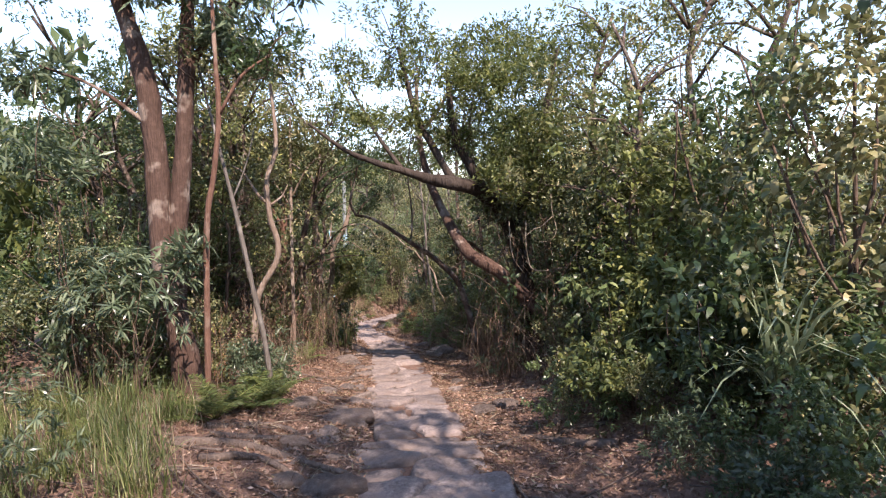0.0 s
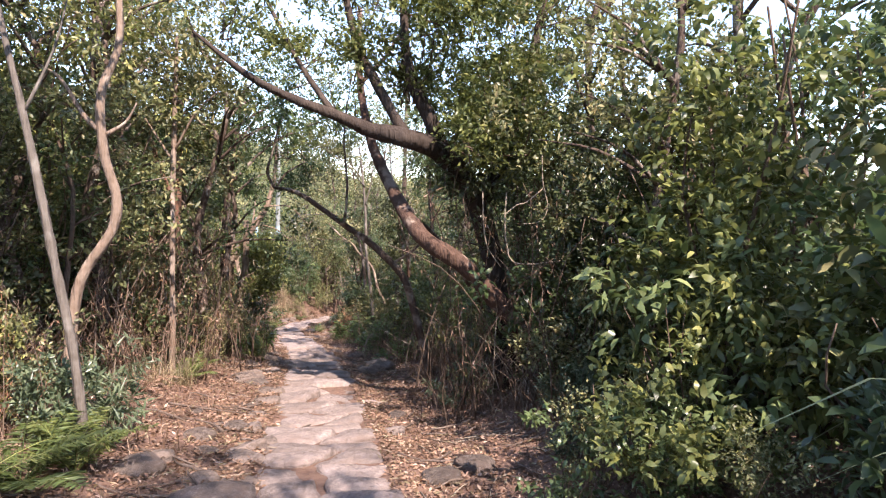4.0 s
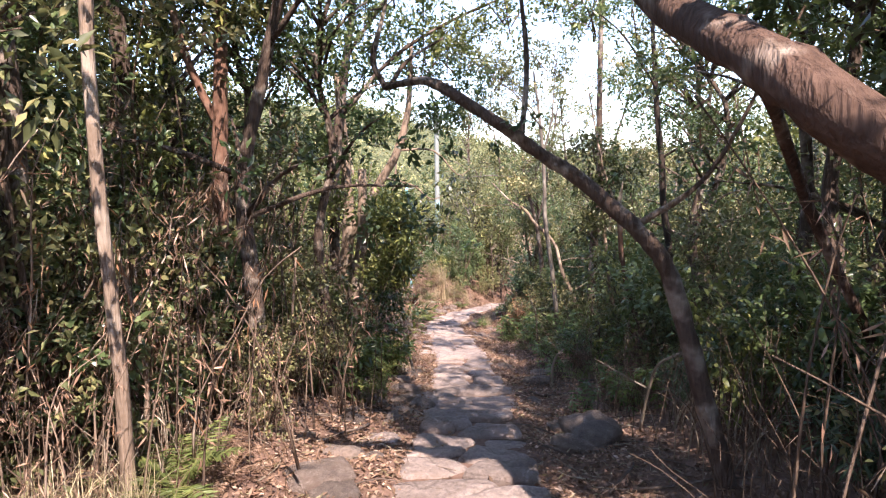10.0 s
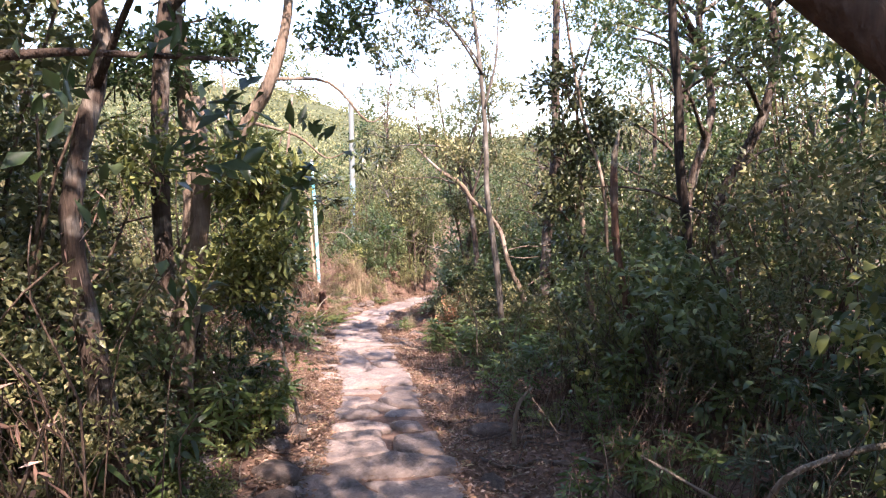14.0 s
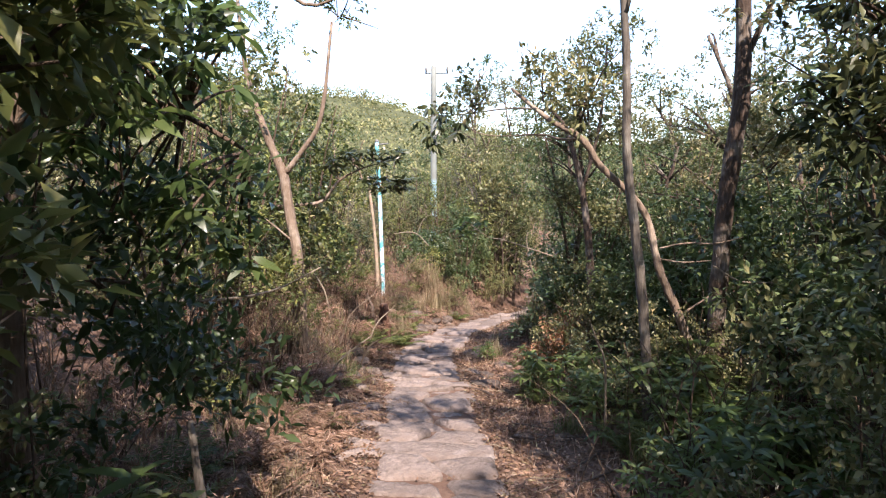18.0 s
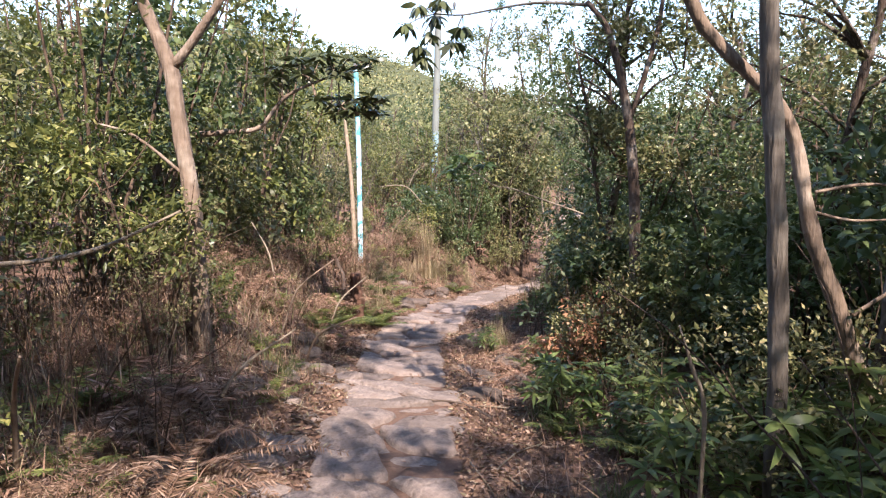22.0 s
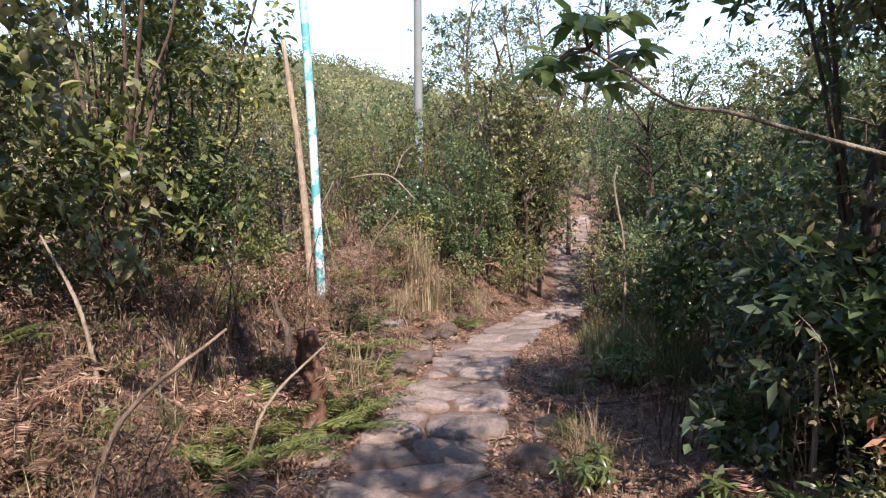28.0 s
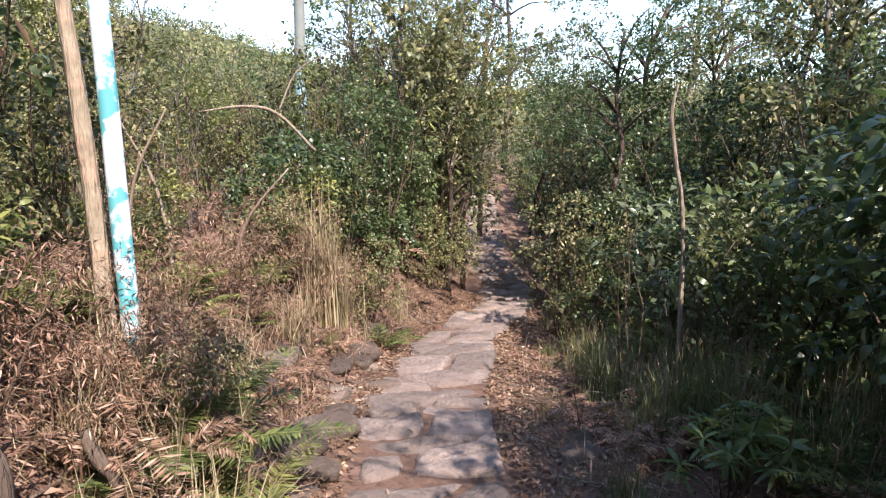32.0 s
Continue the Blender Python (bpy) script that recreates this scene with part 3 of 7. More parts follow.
def frond_parts(seed, fronds, length, leaf, pinna=0.16, arch=0.7, wd=0.02, tipdrop=0.5):
    """A clump of fern fronds."""
    rng = np.random.default_rng(seed)
    stem_parts, at, along, ln = [], [], [], []
    for k in range(fronds):
        a = k / fronds * 6.283 + rng.uniform(-0.4, 0.4)
        L = length * rng.uniform(0.65, 1.1)
        el = rng.uniform(0.45, 1.3)
        pts = []
        for j in range(7):
            t = j / 6
            out = L * t * math.cos(el) * (1 + 0.25 * t)
            up = L * (t * math.sin(el) * (1 - tipdrop * t * t * arch)) 
            pts.append((math.cos(a) * out, math.sin(a) * out, up + 0.02, 0.006 * (1 - 0.8 * t)))
        stem_parts.append(tube_arrays(pts, 4, 1, 0.05, k))
        p = curve_points(pts, 9)[:, :3]
        g = unit(np.gradient(p, axis=0))
        for j in range(10, len(p)):
            t = j / (len(p) - 1)
            s = np.cross(g[j], (0, 0, 1))
            s /= np.linalg.norm(s) + 1e-6
            for sg in (-1, 1):
                at.append(p[j])
                along.append(s * sg + g[j] * 0.45 + rng.normal(0, 0.12, 3) + np.array([0, 0, -0.15]))
                ln.append(pinna * math.sin(math.pi * min(max(t * 0.85 + 0.1, 0), 1)) + 0.03)
    at, along, ln = np.array(at), np.array(along), np.array(ln)
    v, f = flat_leaves(rng, at, along, ln * rng.uniform(0.8, 1.15, len(ln)), np.full(len(ln), wd), 0.1)
    sv, sf = joined(stem_parts)
    return raw_mesh("stalk", sv, sf, leaf, True), raw_mesh("foliage", v, f, leaf)


def blade_mesh(seed, count, length, width, leaf, lean=0.7, droop=0.5, base=0.12):
    rng = np.random.default_rng(seed)
    vs, fs = [], []
    o = 0
    for k in range(count):
        a = rng.uniform(0, 6.283)
        L = length * rng.uniform(0.45, 1.1)
        sp = lean * rng.uniform(0.1, 1.0)
        bx, by = rng.normal(0, base, 2)
        d = np.array([math.cos(a), math.sin(a), 0])
        s = np.array([-math.sin(a), math.cos(a), 0])
        w = width * rng.uniform(0.6, 1.1)
        for j in range(5):
            t = j / 4
            c = np.array([bx, by, 0]) + d * L * sp * t ** 1.4 + np.array([0, 0, L * (t * math.sqrt(max(1 - sp * sp * 0.6, 0.1)) - droop * sp * t ** 3)])
            ww = w * (1 - t ** 2) + 0.0008
            vs += [c - s * ww / 2, c + s * ww / 2]
        for j in range(4):
            q = o + 2 * j
            fs += [(q, q + 1, q + 3), (q, q + 3, q + 2)]
        o += 10
    return raw_mesh("foliage", np.array(vs), np.array(fs), leaf)


def tangle_mesh(seed, count, height, spreadr, bark, radius=0.006):
    rng = np.random.default_rng(seed)
    parts = []
    for k in range(count):
        x, y = rng.normal(0, spreadr * 0.6, 2)
        a = rng.uniform(0, 6.283)
        L = height * rng.uniform(0.4, 1.1)
        lean = rng.uniform(0.0, 0.8)
        r = radius * rng.uniform(0.5, 1.5)
        pts = [(x + math.cos(a) * lean * L * t ** 1.5 + rng.normal(0, 0.05) * t, y + math.sin(a) * lean * L * t ** 1.5 + rng.normal(0, 0.05) * t, L * t * (1 - 0.35 * lean * t) - 0.03, r * (1 - 0.6 * t)) for t in (0, 0.3, 0.6, 0.85, 1.0)]
        parts.append(tube_arrays(pts, 4, 2, 0.1, k))
    v, f = joined(parts)
    return raw_mesh("brushwood", v, f, bark, True)


PROTO = {}


def proto(kind, v):
    """The meshes of a kind of plant, as rows of (part name, mesh)."""
    key = (kind, v)
    if key in PROTO:
        return PROTO[key]
    s = 100 + v * 13
    if kind == "broad":
        a, b = shrub_parts(s, 1.7, 0.85, 190, 15, 0.095, 0.042, M_BROAD, M_TWIG, 0.25, 0.17, rich=True)
        rows = [("brushwood", a), ("foliage", b)]
    elif kind == "blue":
        a, b = shrub_parts(s + 1, 1.6, 0.85, 150, 14, 0.125, 0.052, M_BLUE, M_TWIG, 0.3, 0.2, 0.1)
        rows = [("brushwood", a), ("foliage", b)]
    elif kind == "fine":
        a, b = shrub_parts(s + 2, 1.8, 0.85, 210, 18, 0.06, 0.029, M_OLIVE, M_TWIG, 0.1, 0.17)
        rows = [("brushwood", a), ("foliage", b)]
    elif kind == "light":
        a, b = shrub_parts(s + 3, 1.6, 0.8, 190, 15, 0.08, 0.038, M_LIGHT, M_TWIG, 0.15, 0.17, rich=True)
        rows = [("brushwood", a), ("foliage", b)]
    elif kind == "willow":
        a, b = shrub_parts(s + 4, 1.2, 0.8, 130, 14, 0.17, 0.03, M_BLUE, M_TWIG, 0.4, 0.14)
        rows = [("brushwood", a), ("foliage", b)]
    elif kind in ("bush_light", "bush_broad", "bush_olive"):
        leaf = {"bush_light": M_LIGHT, "bush_broad": M_BROAD, "bush_olive": M_OLIVE}[kind]
        rng = np.random.default_rng(s + 33)
        sv, sf = stems(rng, 8, 3.0, 1.0, 0.026)
        lumps = []
        for k in range(22):
            a = rng.uniform(0, 6.283)
            h = rng.uniform(0.3, 3.1)
            r = rng.uniform(0.3, 1.1) * (1.15 - 0.24 * h)
            q = rng.uniform(0.22, 0.42)
            lumps.append(crown_arrays(rng, (math.cos(a) * r, math.sin(a) * r, h), (q, q, q * 0.6), 10, 12, 0.09, 0.046, 0.2, 0.16, 0.3, True))
        v0, f0 = joined(lumps)
        v0[:, 2] = np.maximum(v0[:, 2], 0.03)
        rows = [("brushwood", raw_mesh("brushwood", sv, sf, M_TWIG, True)), ("foliage", raw_mesh("foliage", v0, f0, leaf))]
    elif kind == "brown":
        a, b = shrub_parts(s + 5, 1.1, 0.75, 150, 22, 0.055, 0.009, M_DRY, M_TWIG, 0.6, 0.18)
        rows = [("brushwood", a), ("foliage", b)]
    elif kind == "rust":
        a, b = shrub_parts(s + 6, 1.0, 0.5, 70, 12, 0.08, 0.035, M_RUST, M_TWIG, 0.6, 0.16)
        rows = [("brushwood", a), ("foliage", b)]
    elif kind == "fern":
        a, b = frond_parts(s + 7, 13, 0.75, M_FERN, 0.11, 0.7, 0.014)
        rows = [("stalkwork", a), ("foliage", b)]
    elif kind == "dryfern":
        a, b = frond_parts(s + 8, 15, 0.8, M_DRY, 0.075, 0.9, 0.011, 0.75)
        rows = [("stalkwork", a), ("foliage", b)]
    elif kind == "straw":
        rows = [("foliage", blade_mesh(s + 9, 170, 0.75, 0.008, M_STRAW, 0.8, 0.6)), ("stalkwork", tangle_mesh(s + 31, 9, 0.7, 0.12, M_DEAD, 0.003))]
    elif kind == "grass":
        rows = [("foliage", blade_mesh(s + 10, 190, 0.6, 0.009, M_GRASS, 0.8, 0.6)), ("dry_grass", blade_mesh(s + 30, 45, 0.55, 0.007, M_STRAW, 0.9, 0.7))]
    elif kind == "tall":
        rows = [("foliage", blade_mesh(s + 11, 150, 1.5, 0.012, M_STRAW, 0.3, 0.3, 0.09))]
    elif kind == "tangle":
        rows = [("brushwood", tangle_mesh(s + 12, 34, 1.7, 0.6, M_TWIG))]
    elif kind == "sapling":
        rng = np.random.default_rng(s)
        h = 4.2
        pts = [(rng.normal(0, 0.12) * t, rng.normal(0, 0.12) * t, h * t - 0.05, 0.034 * (1 - 0.8 * t)) for t in (0, 0.25, 0.5, 0.75, 1)]
        par = [tube_arrays(pts, 6, 3, 0.1, v)]
        lumps = []
        for k in range(11):
            t = rng.uniform(0.4, 1.0)
            a = rng.uniform(0, 6.283)
            r = 0.75 * (1.15 - t) + 0.25
            p0 = curve_points(pts, 3)[int(t * 11), :3]
            tipp = p0 + np.array([math.cos(a) * r, math.sin(a) * r, rng.uniform(0.15, 0.5)])
            par.append(tube_arrays([(*p0, 0.011), (*((p0 + tipp) / 2 + (0, 0, 0.08)), 0.008), (*tipp, 0.004)], 4, 2, 0.1, k))
            lumps.append(crown_arrays(rng, tuple(tipp), (0.42, 0.42, 0.3), 15, 15, 0.08, 0.034, 0.2, 0.16, 0.2))
        a, b = par[0]
        e, g = joined(par[1:])
        c, d = joined(lumps)
        rows = [("trunk", raw_mesh("trunk", a, b, M_TWIG, True)), ("branchwork", raw_mesh("branchwork", e, g, M_TWIG, True)), ("foliage", raw_mesh("foliage", c, d, M_OLIVE if v % 2 else M_BROAD))]
    elif kind == "tree":
        rng = np.random.default_rng(s + 50)
        h = 6.5
        pts = [(rng.normal(0, 0.3) * t, rng.normal(0, 0.3) * t, h * t - 0.1, 0.11 * (1 - 0.75 * t)) for t in (0, 0.2, 0.4, 0.6, 0.8, 1)]
        par = [tube_arrays(pts, 8, 3, 0.08, v)]
        lumps = []
        cp = curve_points(pts, 3)
        for k in range(15):
            t = rng.uniform(0.38, 1.0)
            a = rng.uniform(0, 6.283)
            r = 1.7 * (1.2 - t) + 0.4
            p0 = cp[int(t * (len(cp) - 1)), :3]
            tipp = p0 + np.array([math.cos(a) * r, math.sin(a) * r, rng.uniform(0.3, 1.0)])
            par.append(tube_arrays([(*p0, 0.035), (*((p0 + tipp) / 2 + (0, 0, 0.15)), 0.022), (*tipp, 0.008)], 5, 3, 0.1, k))
            for q in range(3):
                e = tipp + rng.normal(0, 0.4, 3) * (1, 1, 0.6)
                lumps.append(crown_arrays(rng, tuple(e), (0.4, 0.4, 0.2), 7, 11, 0.097, 0.045, 0.2, 0.18, 0.3))
        a, b = par[0]
        e, g = joined(par[1:])
        c, d = joined(lumps)
        rows = [("trunk", raw_mesh("trunk", a, b, M_BARK, True)), ("branchwork", raw_mesh("branchwork", e, g, M_BARK, True)), ("crown", raw_mesh("crown", c, d, (M_OLIVE, M_BROAD, M_LIGHT)[v % 3]))]
    elif kind == "backtree":
        rng = np.random.default_rng(s + 150)
        h = 6.5
        pts = [(rng.normal(0, 0.3) * t, rng.normal(0, 0.3) * t, h * t - 0.1, 0.1 * (1 - 0.75 * t)) for t in (0, 0.25, 0.5, 0.75, 1)]
        par, lumps = [], []
        cp = curve_points(pts, 3)
        for k in range(13):
            t = rng.uniform(0.3, 1.0)
            a = rng.uniform(0, 6.283)
            p0 = cp[int(t * (len(cp) - 1)), :3]
            r = 1.6 * (1.2 - t) + 0.4
            tipp = p0 + np.array([math.cos(a) * r, math.sin(a) * r, rng.uniform(0.2, 0.9)])
            par.append(tube_arrays([(*p0, 0.03), (*((p0 + tipp) / 2 + (0, 0, 0.15)), 0.02), (*tipp, 0.008)], 4, 2, 0.1, k))
            for q in range(3):
                e = tipp + rng.normal(0, 0.42, 3) * (1, 1, 0.6)
                lumps.append(crown_arrays(rng, tuple(e), (0.42, 0.42, 0.22), 6, 9, 0.15, 0.075, 0.2, 0.2, 0.3))
        a, b = tube_arrays(pts, 7, 3, 0.08, v)
        e, g = joined(par)
        c, d = joined(lumps)
        rows = [("trunk", raw_mesh("trunk", a, b, M_BARK, True)), ("branchwork", raw_mesh("branchwork", e, g, M_BARK, True)), ("crown", raw_mesh("crown", c, d, (M_OLIVE, M_BROAD, M_LIGHT)[v % 3]))]
    elif kind in ("thick_olive", "thick_broad", "thick_light"):
        rng = np.random.default_rng(s + 70)
        leaf = {"thick_olive": M_OLIVE, "thick_broad": M_BROAD, "thick_light": M_LIGHT}[kind]
        par, lumps = [], []
        for k in range(7):
            a = rng.uniform(0, 6.283)
            r = rng.uniform(0.2, 0.9)
            h = rng.uniform(2.6, 4.0)
            pts = [(math.cos(a) * (0.1 + r * t ** 1.4) + rng.normal(0, 0.07) * t, math.sin(a) * (0.1 + r * t ** 1.4) + rng.normal(0, 0.07) * t, h * t - 0.05, 0.026 * (1 - 0.75 * t)) for t in (0, 0.25, 0.5, 0.75, 1)]
            par.append(tube_arrays(pts, 5, 3, 0.1, k))
            cp = curve_points(pts, 4)
            for j in range(5):
                t = rng.uniform(0.22, 1.0)
                p0 = cp[int(t * (len(cp) - 1)), :3] + np.array([rng.normal(0, 0.3), rng.normal(0, 0.3), 0.1])
                lumps.append(crown_arrays(rng, tuple(p0), (0.27, 0.27, 0.16), 5, 13, 0.095 if kind != "thick_olive" else 0.07, 0.04 if kind != "thick_olive" else 0.033, 0.2, 0.18, 0.4))
        a, b = joined(par)
        c, d = joined(lumps)
        rows = [("brushwood", raw_mesh("brushwood", a, b, M_TWIG, True)), ("foliage", raw_mesh("foliage", c, d, leaf))]
    elif kind == "twiggy":
        rng = np.random.default_rng(s + 90)
        par, lumps = [], []
        for k in range(9):
            a = rng.uniform(0, 6.283)
            r = rng.uniform(0.4, 1.3)
            h = rng.uniform(2.2, 3.6)
            pts = [(math.cos(a) * r * t ** 1.5 + rng.normal(0, 0.1) * t, math.sin(a) * r * t ** 1.5 + rng.normal(0, 0.1) * t, h * t ** 0.9 - 0.05, 0.024 * (1 - 0.8 * t)) for t in (0, 0.25, 0.5, 0.75, 1)]
            par.append(tube_arrays(pts, 5, 3, 0.1, k))
            cp = curve_points(pts, 4)
            for j in range(9):
                p0 = cp[int(rng.uniform(0.35, 1.0) * (len(cp) - 1)), :3]
                e = p0 + rng.normal(0, 0.33, 3) + (0, 0, 0.3)
                par.append(tube_arrays([(*p0, 0.008), (*((p0 + e) / 2 + rng.normal(0, 0.05, 3)), 0.005), (*e, 0.0025)], 3, 2, 0.1, j))
                if j < 6:
                    lumps.append(crown_arrays(rng, tuple(e), (0.3, 0.3, 0.2), 9, 7, 0.06, 0.026, 0.2, 0.13, 0.1))
        a, b = joined(par)
        c, d = joined(lumps)
        rows = [("branchwork", raw_mesh("branchwork", a, b, M_GREY, True)), ("foliage", raw_mesh("foliage", c, d, M_OLIVE if v % 2 else M_LIGHT))]
    elif kind == "deadthick":
        rng = np.random.default_rng(s + 120)
        par, at, along = [], [], []
        for k in range(26):
            x, y = rng.normal(0, 0.42, 2)
            a, L, lean = rng.uniform(0, 6.283), rng.uniform(0.9, 2.3), rng.uniform(0.02, 0.55)
            pts = [(x + math.cos(a) * lean * L * t ** 1.6 + rng.normal(0, 0.04) * t, y + math.sin(a) * lean * L * t ** 1.6 + rng.normal(0, 0.04) * t, L * t * (1 - 0.3 * lean * t) - 0.03, rng.uniform(0.005, 0.010) * (1 - 0.6 * t)) for t in (0, 0.3, 0.6, 0.85, 1.0)]
            par.append(tube_arrays(pts, 4, 2, 0.1, k))
            cp = curve_points(pts, 5)[:, :3]
            for j in range(34):
                at.append(cp[int(rng.uniform(0.2, 1.0) * (len(cp) - 1))] + rng.normal(0, 0.03, 3))
                along.append(rng.normal(0, 0.6, 3) + np.array([0, 0, -0.75]))
        n = len(at)
        a, b = joined(par)
        c, d = flat_leaves(rng, np.array(at), np.array(along), rng.uniform(0.04, 0.12, n), rng.uniform(0.006, 0.014, n))
        c[:, 2] = np.maximum(c[:, 2], 0.02)
        rows = [("brushwood", raw_mesh("brushwood", a, b, M_PALE if v % 2 else M_TWIG, True)), ("foliage", raw_mesh("foliage", c, d, M_RUST if v == 3 else M_DRY))]
    elif kind == "paletangle":
        rows = [("brushwood", tangle_mesh(s + 19, 22, 1.3, 0.5, M_DEAD, 0.007))]
    elif kind == "mass":
        a, b = shrub_parts(s + 15, 2.2, 1.1, 90, 14, 0.16, 0.07, (M_OLIVE, M_LIGHT, M_BROAD, M_OLIVE)[v % 4], M_TWIG, 0.2, 0.2)
        rows = [("brushwood", a), ("foliage", b)]
    elif kind == "whorl":
        rng = np.random.default_rng(s + 16)
        sv, sf = stems(rng, 7, 1.6, 0.7, 0.013)
        n, per = 60, 15
        u = unit(rng.normal(0, 1, (n, 3)) + np.array([0, 0, 0.4]))
        c = np.array([0, 0, 1.0]) + u * np.array([0.8, 0.8, 0.75]) * rng.uniform(0.55, 1.05, (n, 1))
        c[:, 2] = np.maximum(c[:, 2], 0.15)
        axis = np.repeat(unit(u + np.array([0, 0, 0.8])), per, 0)
        along = unit(np.cross(axis, rng.normal(0, 1, (n * per, 3)))) + axis * rng.uniform(-0.1, 0.7, (n * per, 1))
        v0, f0 = leaf_arrays(rng, np.repeat(c, per, 0) + axis * rng.normal(0, 0.02, (n * per, 1)), along, 0.16 * rng.uniform(0.7, 1.15, n * per), 0.024 * rng.uniform(0.8, 1.2, n * per), 0.2, 0.25)
        rows = [("brushwood", raw_mesh("brushwood", sv, sf, M_TWIG, True)), ("foliage", raw_mesh("foliage", v0, f0, M_BLUE))]
    elif kind == "rosette":
        rng = np.random.default_rng(s + 140)
        par, lv = [], []
        for k in range(11):
            a, r, h = rng.uniform(0, 6.283), rng.uniform(0.05, 0.42), rng.uniform(0.2, 0.75)
            tip = np.array([math.cos(a) * r, math.sin(a) * r, h])
            par.append(tube_arrays([(tip[0] * 0.2, tip[1] * 0.2, -0.03, 0.007), (tip[0] * 0.5, tip[1] * 0.5, h * 0.6, 0.006), (*tip, 0.004)], 4, 2, 0.1, k))
            for ring in range(2):
                n = 8
                b = np.arange(n) / n * 6.283 + rng.uniform(0, 1)
                along = np.column_stack([np.cos(b), np.sin(b), rng.normal(0.25 - 0.5 * ring, 0.18, n)])
                lv.append(leaf_arrays(rng, np.repeat(tip[None], n, 0) - np.array([0, 0, 0.07 * ring]), along, 0.19 * rng.uniform(0.7, 1.15, n), 0.042 * rng.uniform(0.8, 1.15, n), 0.2, 0.25))
        a, b = joined(par)
        c, d = joined(lv)
        rows = [("stalkwork", raw_mesh("stalkwork", a, b, M_TWIG, True)), ("foliage", raw_mesh("foliage", c, d, M_LEAF))]
    elif kind == "bigleaf":
        a, b = shrub_parts(s + 17, 2.2, 0.9, 120, 11, 0.14, 0.055, M_BROAD, M_TWIG, 0.35, 0.16, 0.15, True)
        rows = [("brushwood", a), ("foliage", b)]
    elif kind == "pandan":
        me = blade_mesh(s + 18, 46, 1.35, 0.034, M_BLADE, 1.25, 0.62, 0.05)
        me.transform(Matrix.Translation((0, 0, 0.62)))
        rows = [("stem", tube_mesh("stem", [(0.1, 0, -0.05, 0.06), (0.03, 0.02, 0.35, 0.05), (0, 0, 0.66, 0.055)], M_BARK, 8, 3, 0.12, v)), ("foliage", me)]
    PROTO[key] = rows
    return rows


SAY = {
    "bush_light": ("bush", "tall bushy growth of sunlit yellow-green leaves", "bush", "tall bushes"),
    "bush_broad": ("bush", "tall dark green bush with dense foliage", "bush", "tall bushes"),
    "bush_olive": ("bush", "tall olive green bush with dense foliage", "bush", "tall bushes"),
    "thick_olive": ("thicket", "tall thicket of thin stems with small olive leaves", "thicket", "thickets beside the path"),
    "thick_broad": ("thicket", "tall dark green thicket of many thin stems", "thicket", "thickets beside the path"),
    "thick_light": ("thicket", "tall sunlit yellow-green thicket", "thicket", "thickets beside the path"),
    "twiggy": ("bare_shrub", "tall shrub of grey bare twigs with sparse olive leaves", "shrub", "twiggy shrubs"),
    "deadthick": ("dead_thicket", "thicket of dry reddish-brown stems with hanging dead leaves", "thicket", "dead thickets"),
    "paletangle": ("undergrowth", "tangle of pale dead stems and vines", "undergrowth", "bare undergrowth"),
    "mass": ("shrub", "dense wild shrub deep in the wood", "shrub", "shrubs deep in the wood"),
    "whorl": ("shrub", "shrub with rosettes of long narrow grey-green leaves", "shrub", "shrubs lining the path"),
    "rosette": ("rosette_plant", "low plant with whorls of long glossy green leaves", "plant", "whorled plants by the path"),
    "bigleaf": ("shrub", "shrub with large glossy dark green leaves", "shrub", "shrubs lining the path"),
    "pandan": ("screw_pine", "clump of long arching grey-green strap leaves", "screw pine", "strap-leaved plants"),
    "broad": ("shrub", "dense dark green broad-leaved shrub at the path's edge", "shrub", "shrubs lining the path"),
    "blue": ("shrub", "bluish green shrub with large glossy leaves in shade", "shrub", "shrubs lining the path"),
    "fine": ("shrub", "olive shrub with small dense leaves", "shrub", "shrubs lining the path"),
    "light": ("shrub", "sunlit yellow-green leafy shrub", "shrub", "shrubs lining the path"),
    "willow": ("shrub", "low shrub with long narrow drooping green leaves", "shrub", "shrubs lining the path"),
    "brown": ("dead_shrub", "withered brown shrub on the sunny bank", "dead shrub", "withered growth on the bank"),
    "rust": ("dead_shrub", "small shrub with rust-red dead leaves", "dead shrub", "withered growth on the bank"),
    "fern": ("fern", "green fern with arching fronds", "fern", "ferns by the path"),
    "dryfern": ("dead_fern", "heap of dry brown fern fronds", "dead fern", "withered growth on the bank"),
    "straw": ("dry_grass", "tuft of dry straw-coloured grass", "grass", "grass tufts"),
    "grass": ("grass_tuft", "tuft of long green grass", "grass", "grass tufts"),
    "tall": ("tall_grass", "tall upright tussock of dry yellow grass", "grass", "grass tufts"),
    "tangle": ("undergrowth", "tangle of thin bare brown stems", "undergrowth", "bare undergrowth"),
    "sapling": ("sapling", "slender young tree with sparse leafy twigs", "sapling", "young trees in the wood"),
    "backtree": ("tree", "leafy tree deep in the wood", "tree", "trees deep in the wood"),
    "tree": ("tree", "leafy tree with thin brown trunk standing in the wood", "tree", "trees in the wood"),
}


def plant(kind, v, x, y, size=1.0, turn=0.0, tall=1.0, sink=0.03, label=""):
    name, text, cat, group = SAY[kind]
    root = thing(name, 0, 0, 0, label or text, cat, group)
    root.matrix_basis = pose(x, y, land(x, y) - sink, 0, 0, turn) @ Matrix.Diagonal((size, size, size * tall, 1))
    for pn, me in proto(kind, v):
        piece(pn, me, root)
    return root


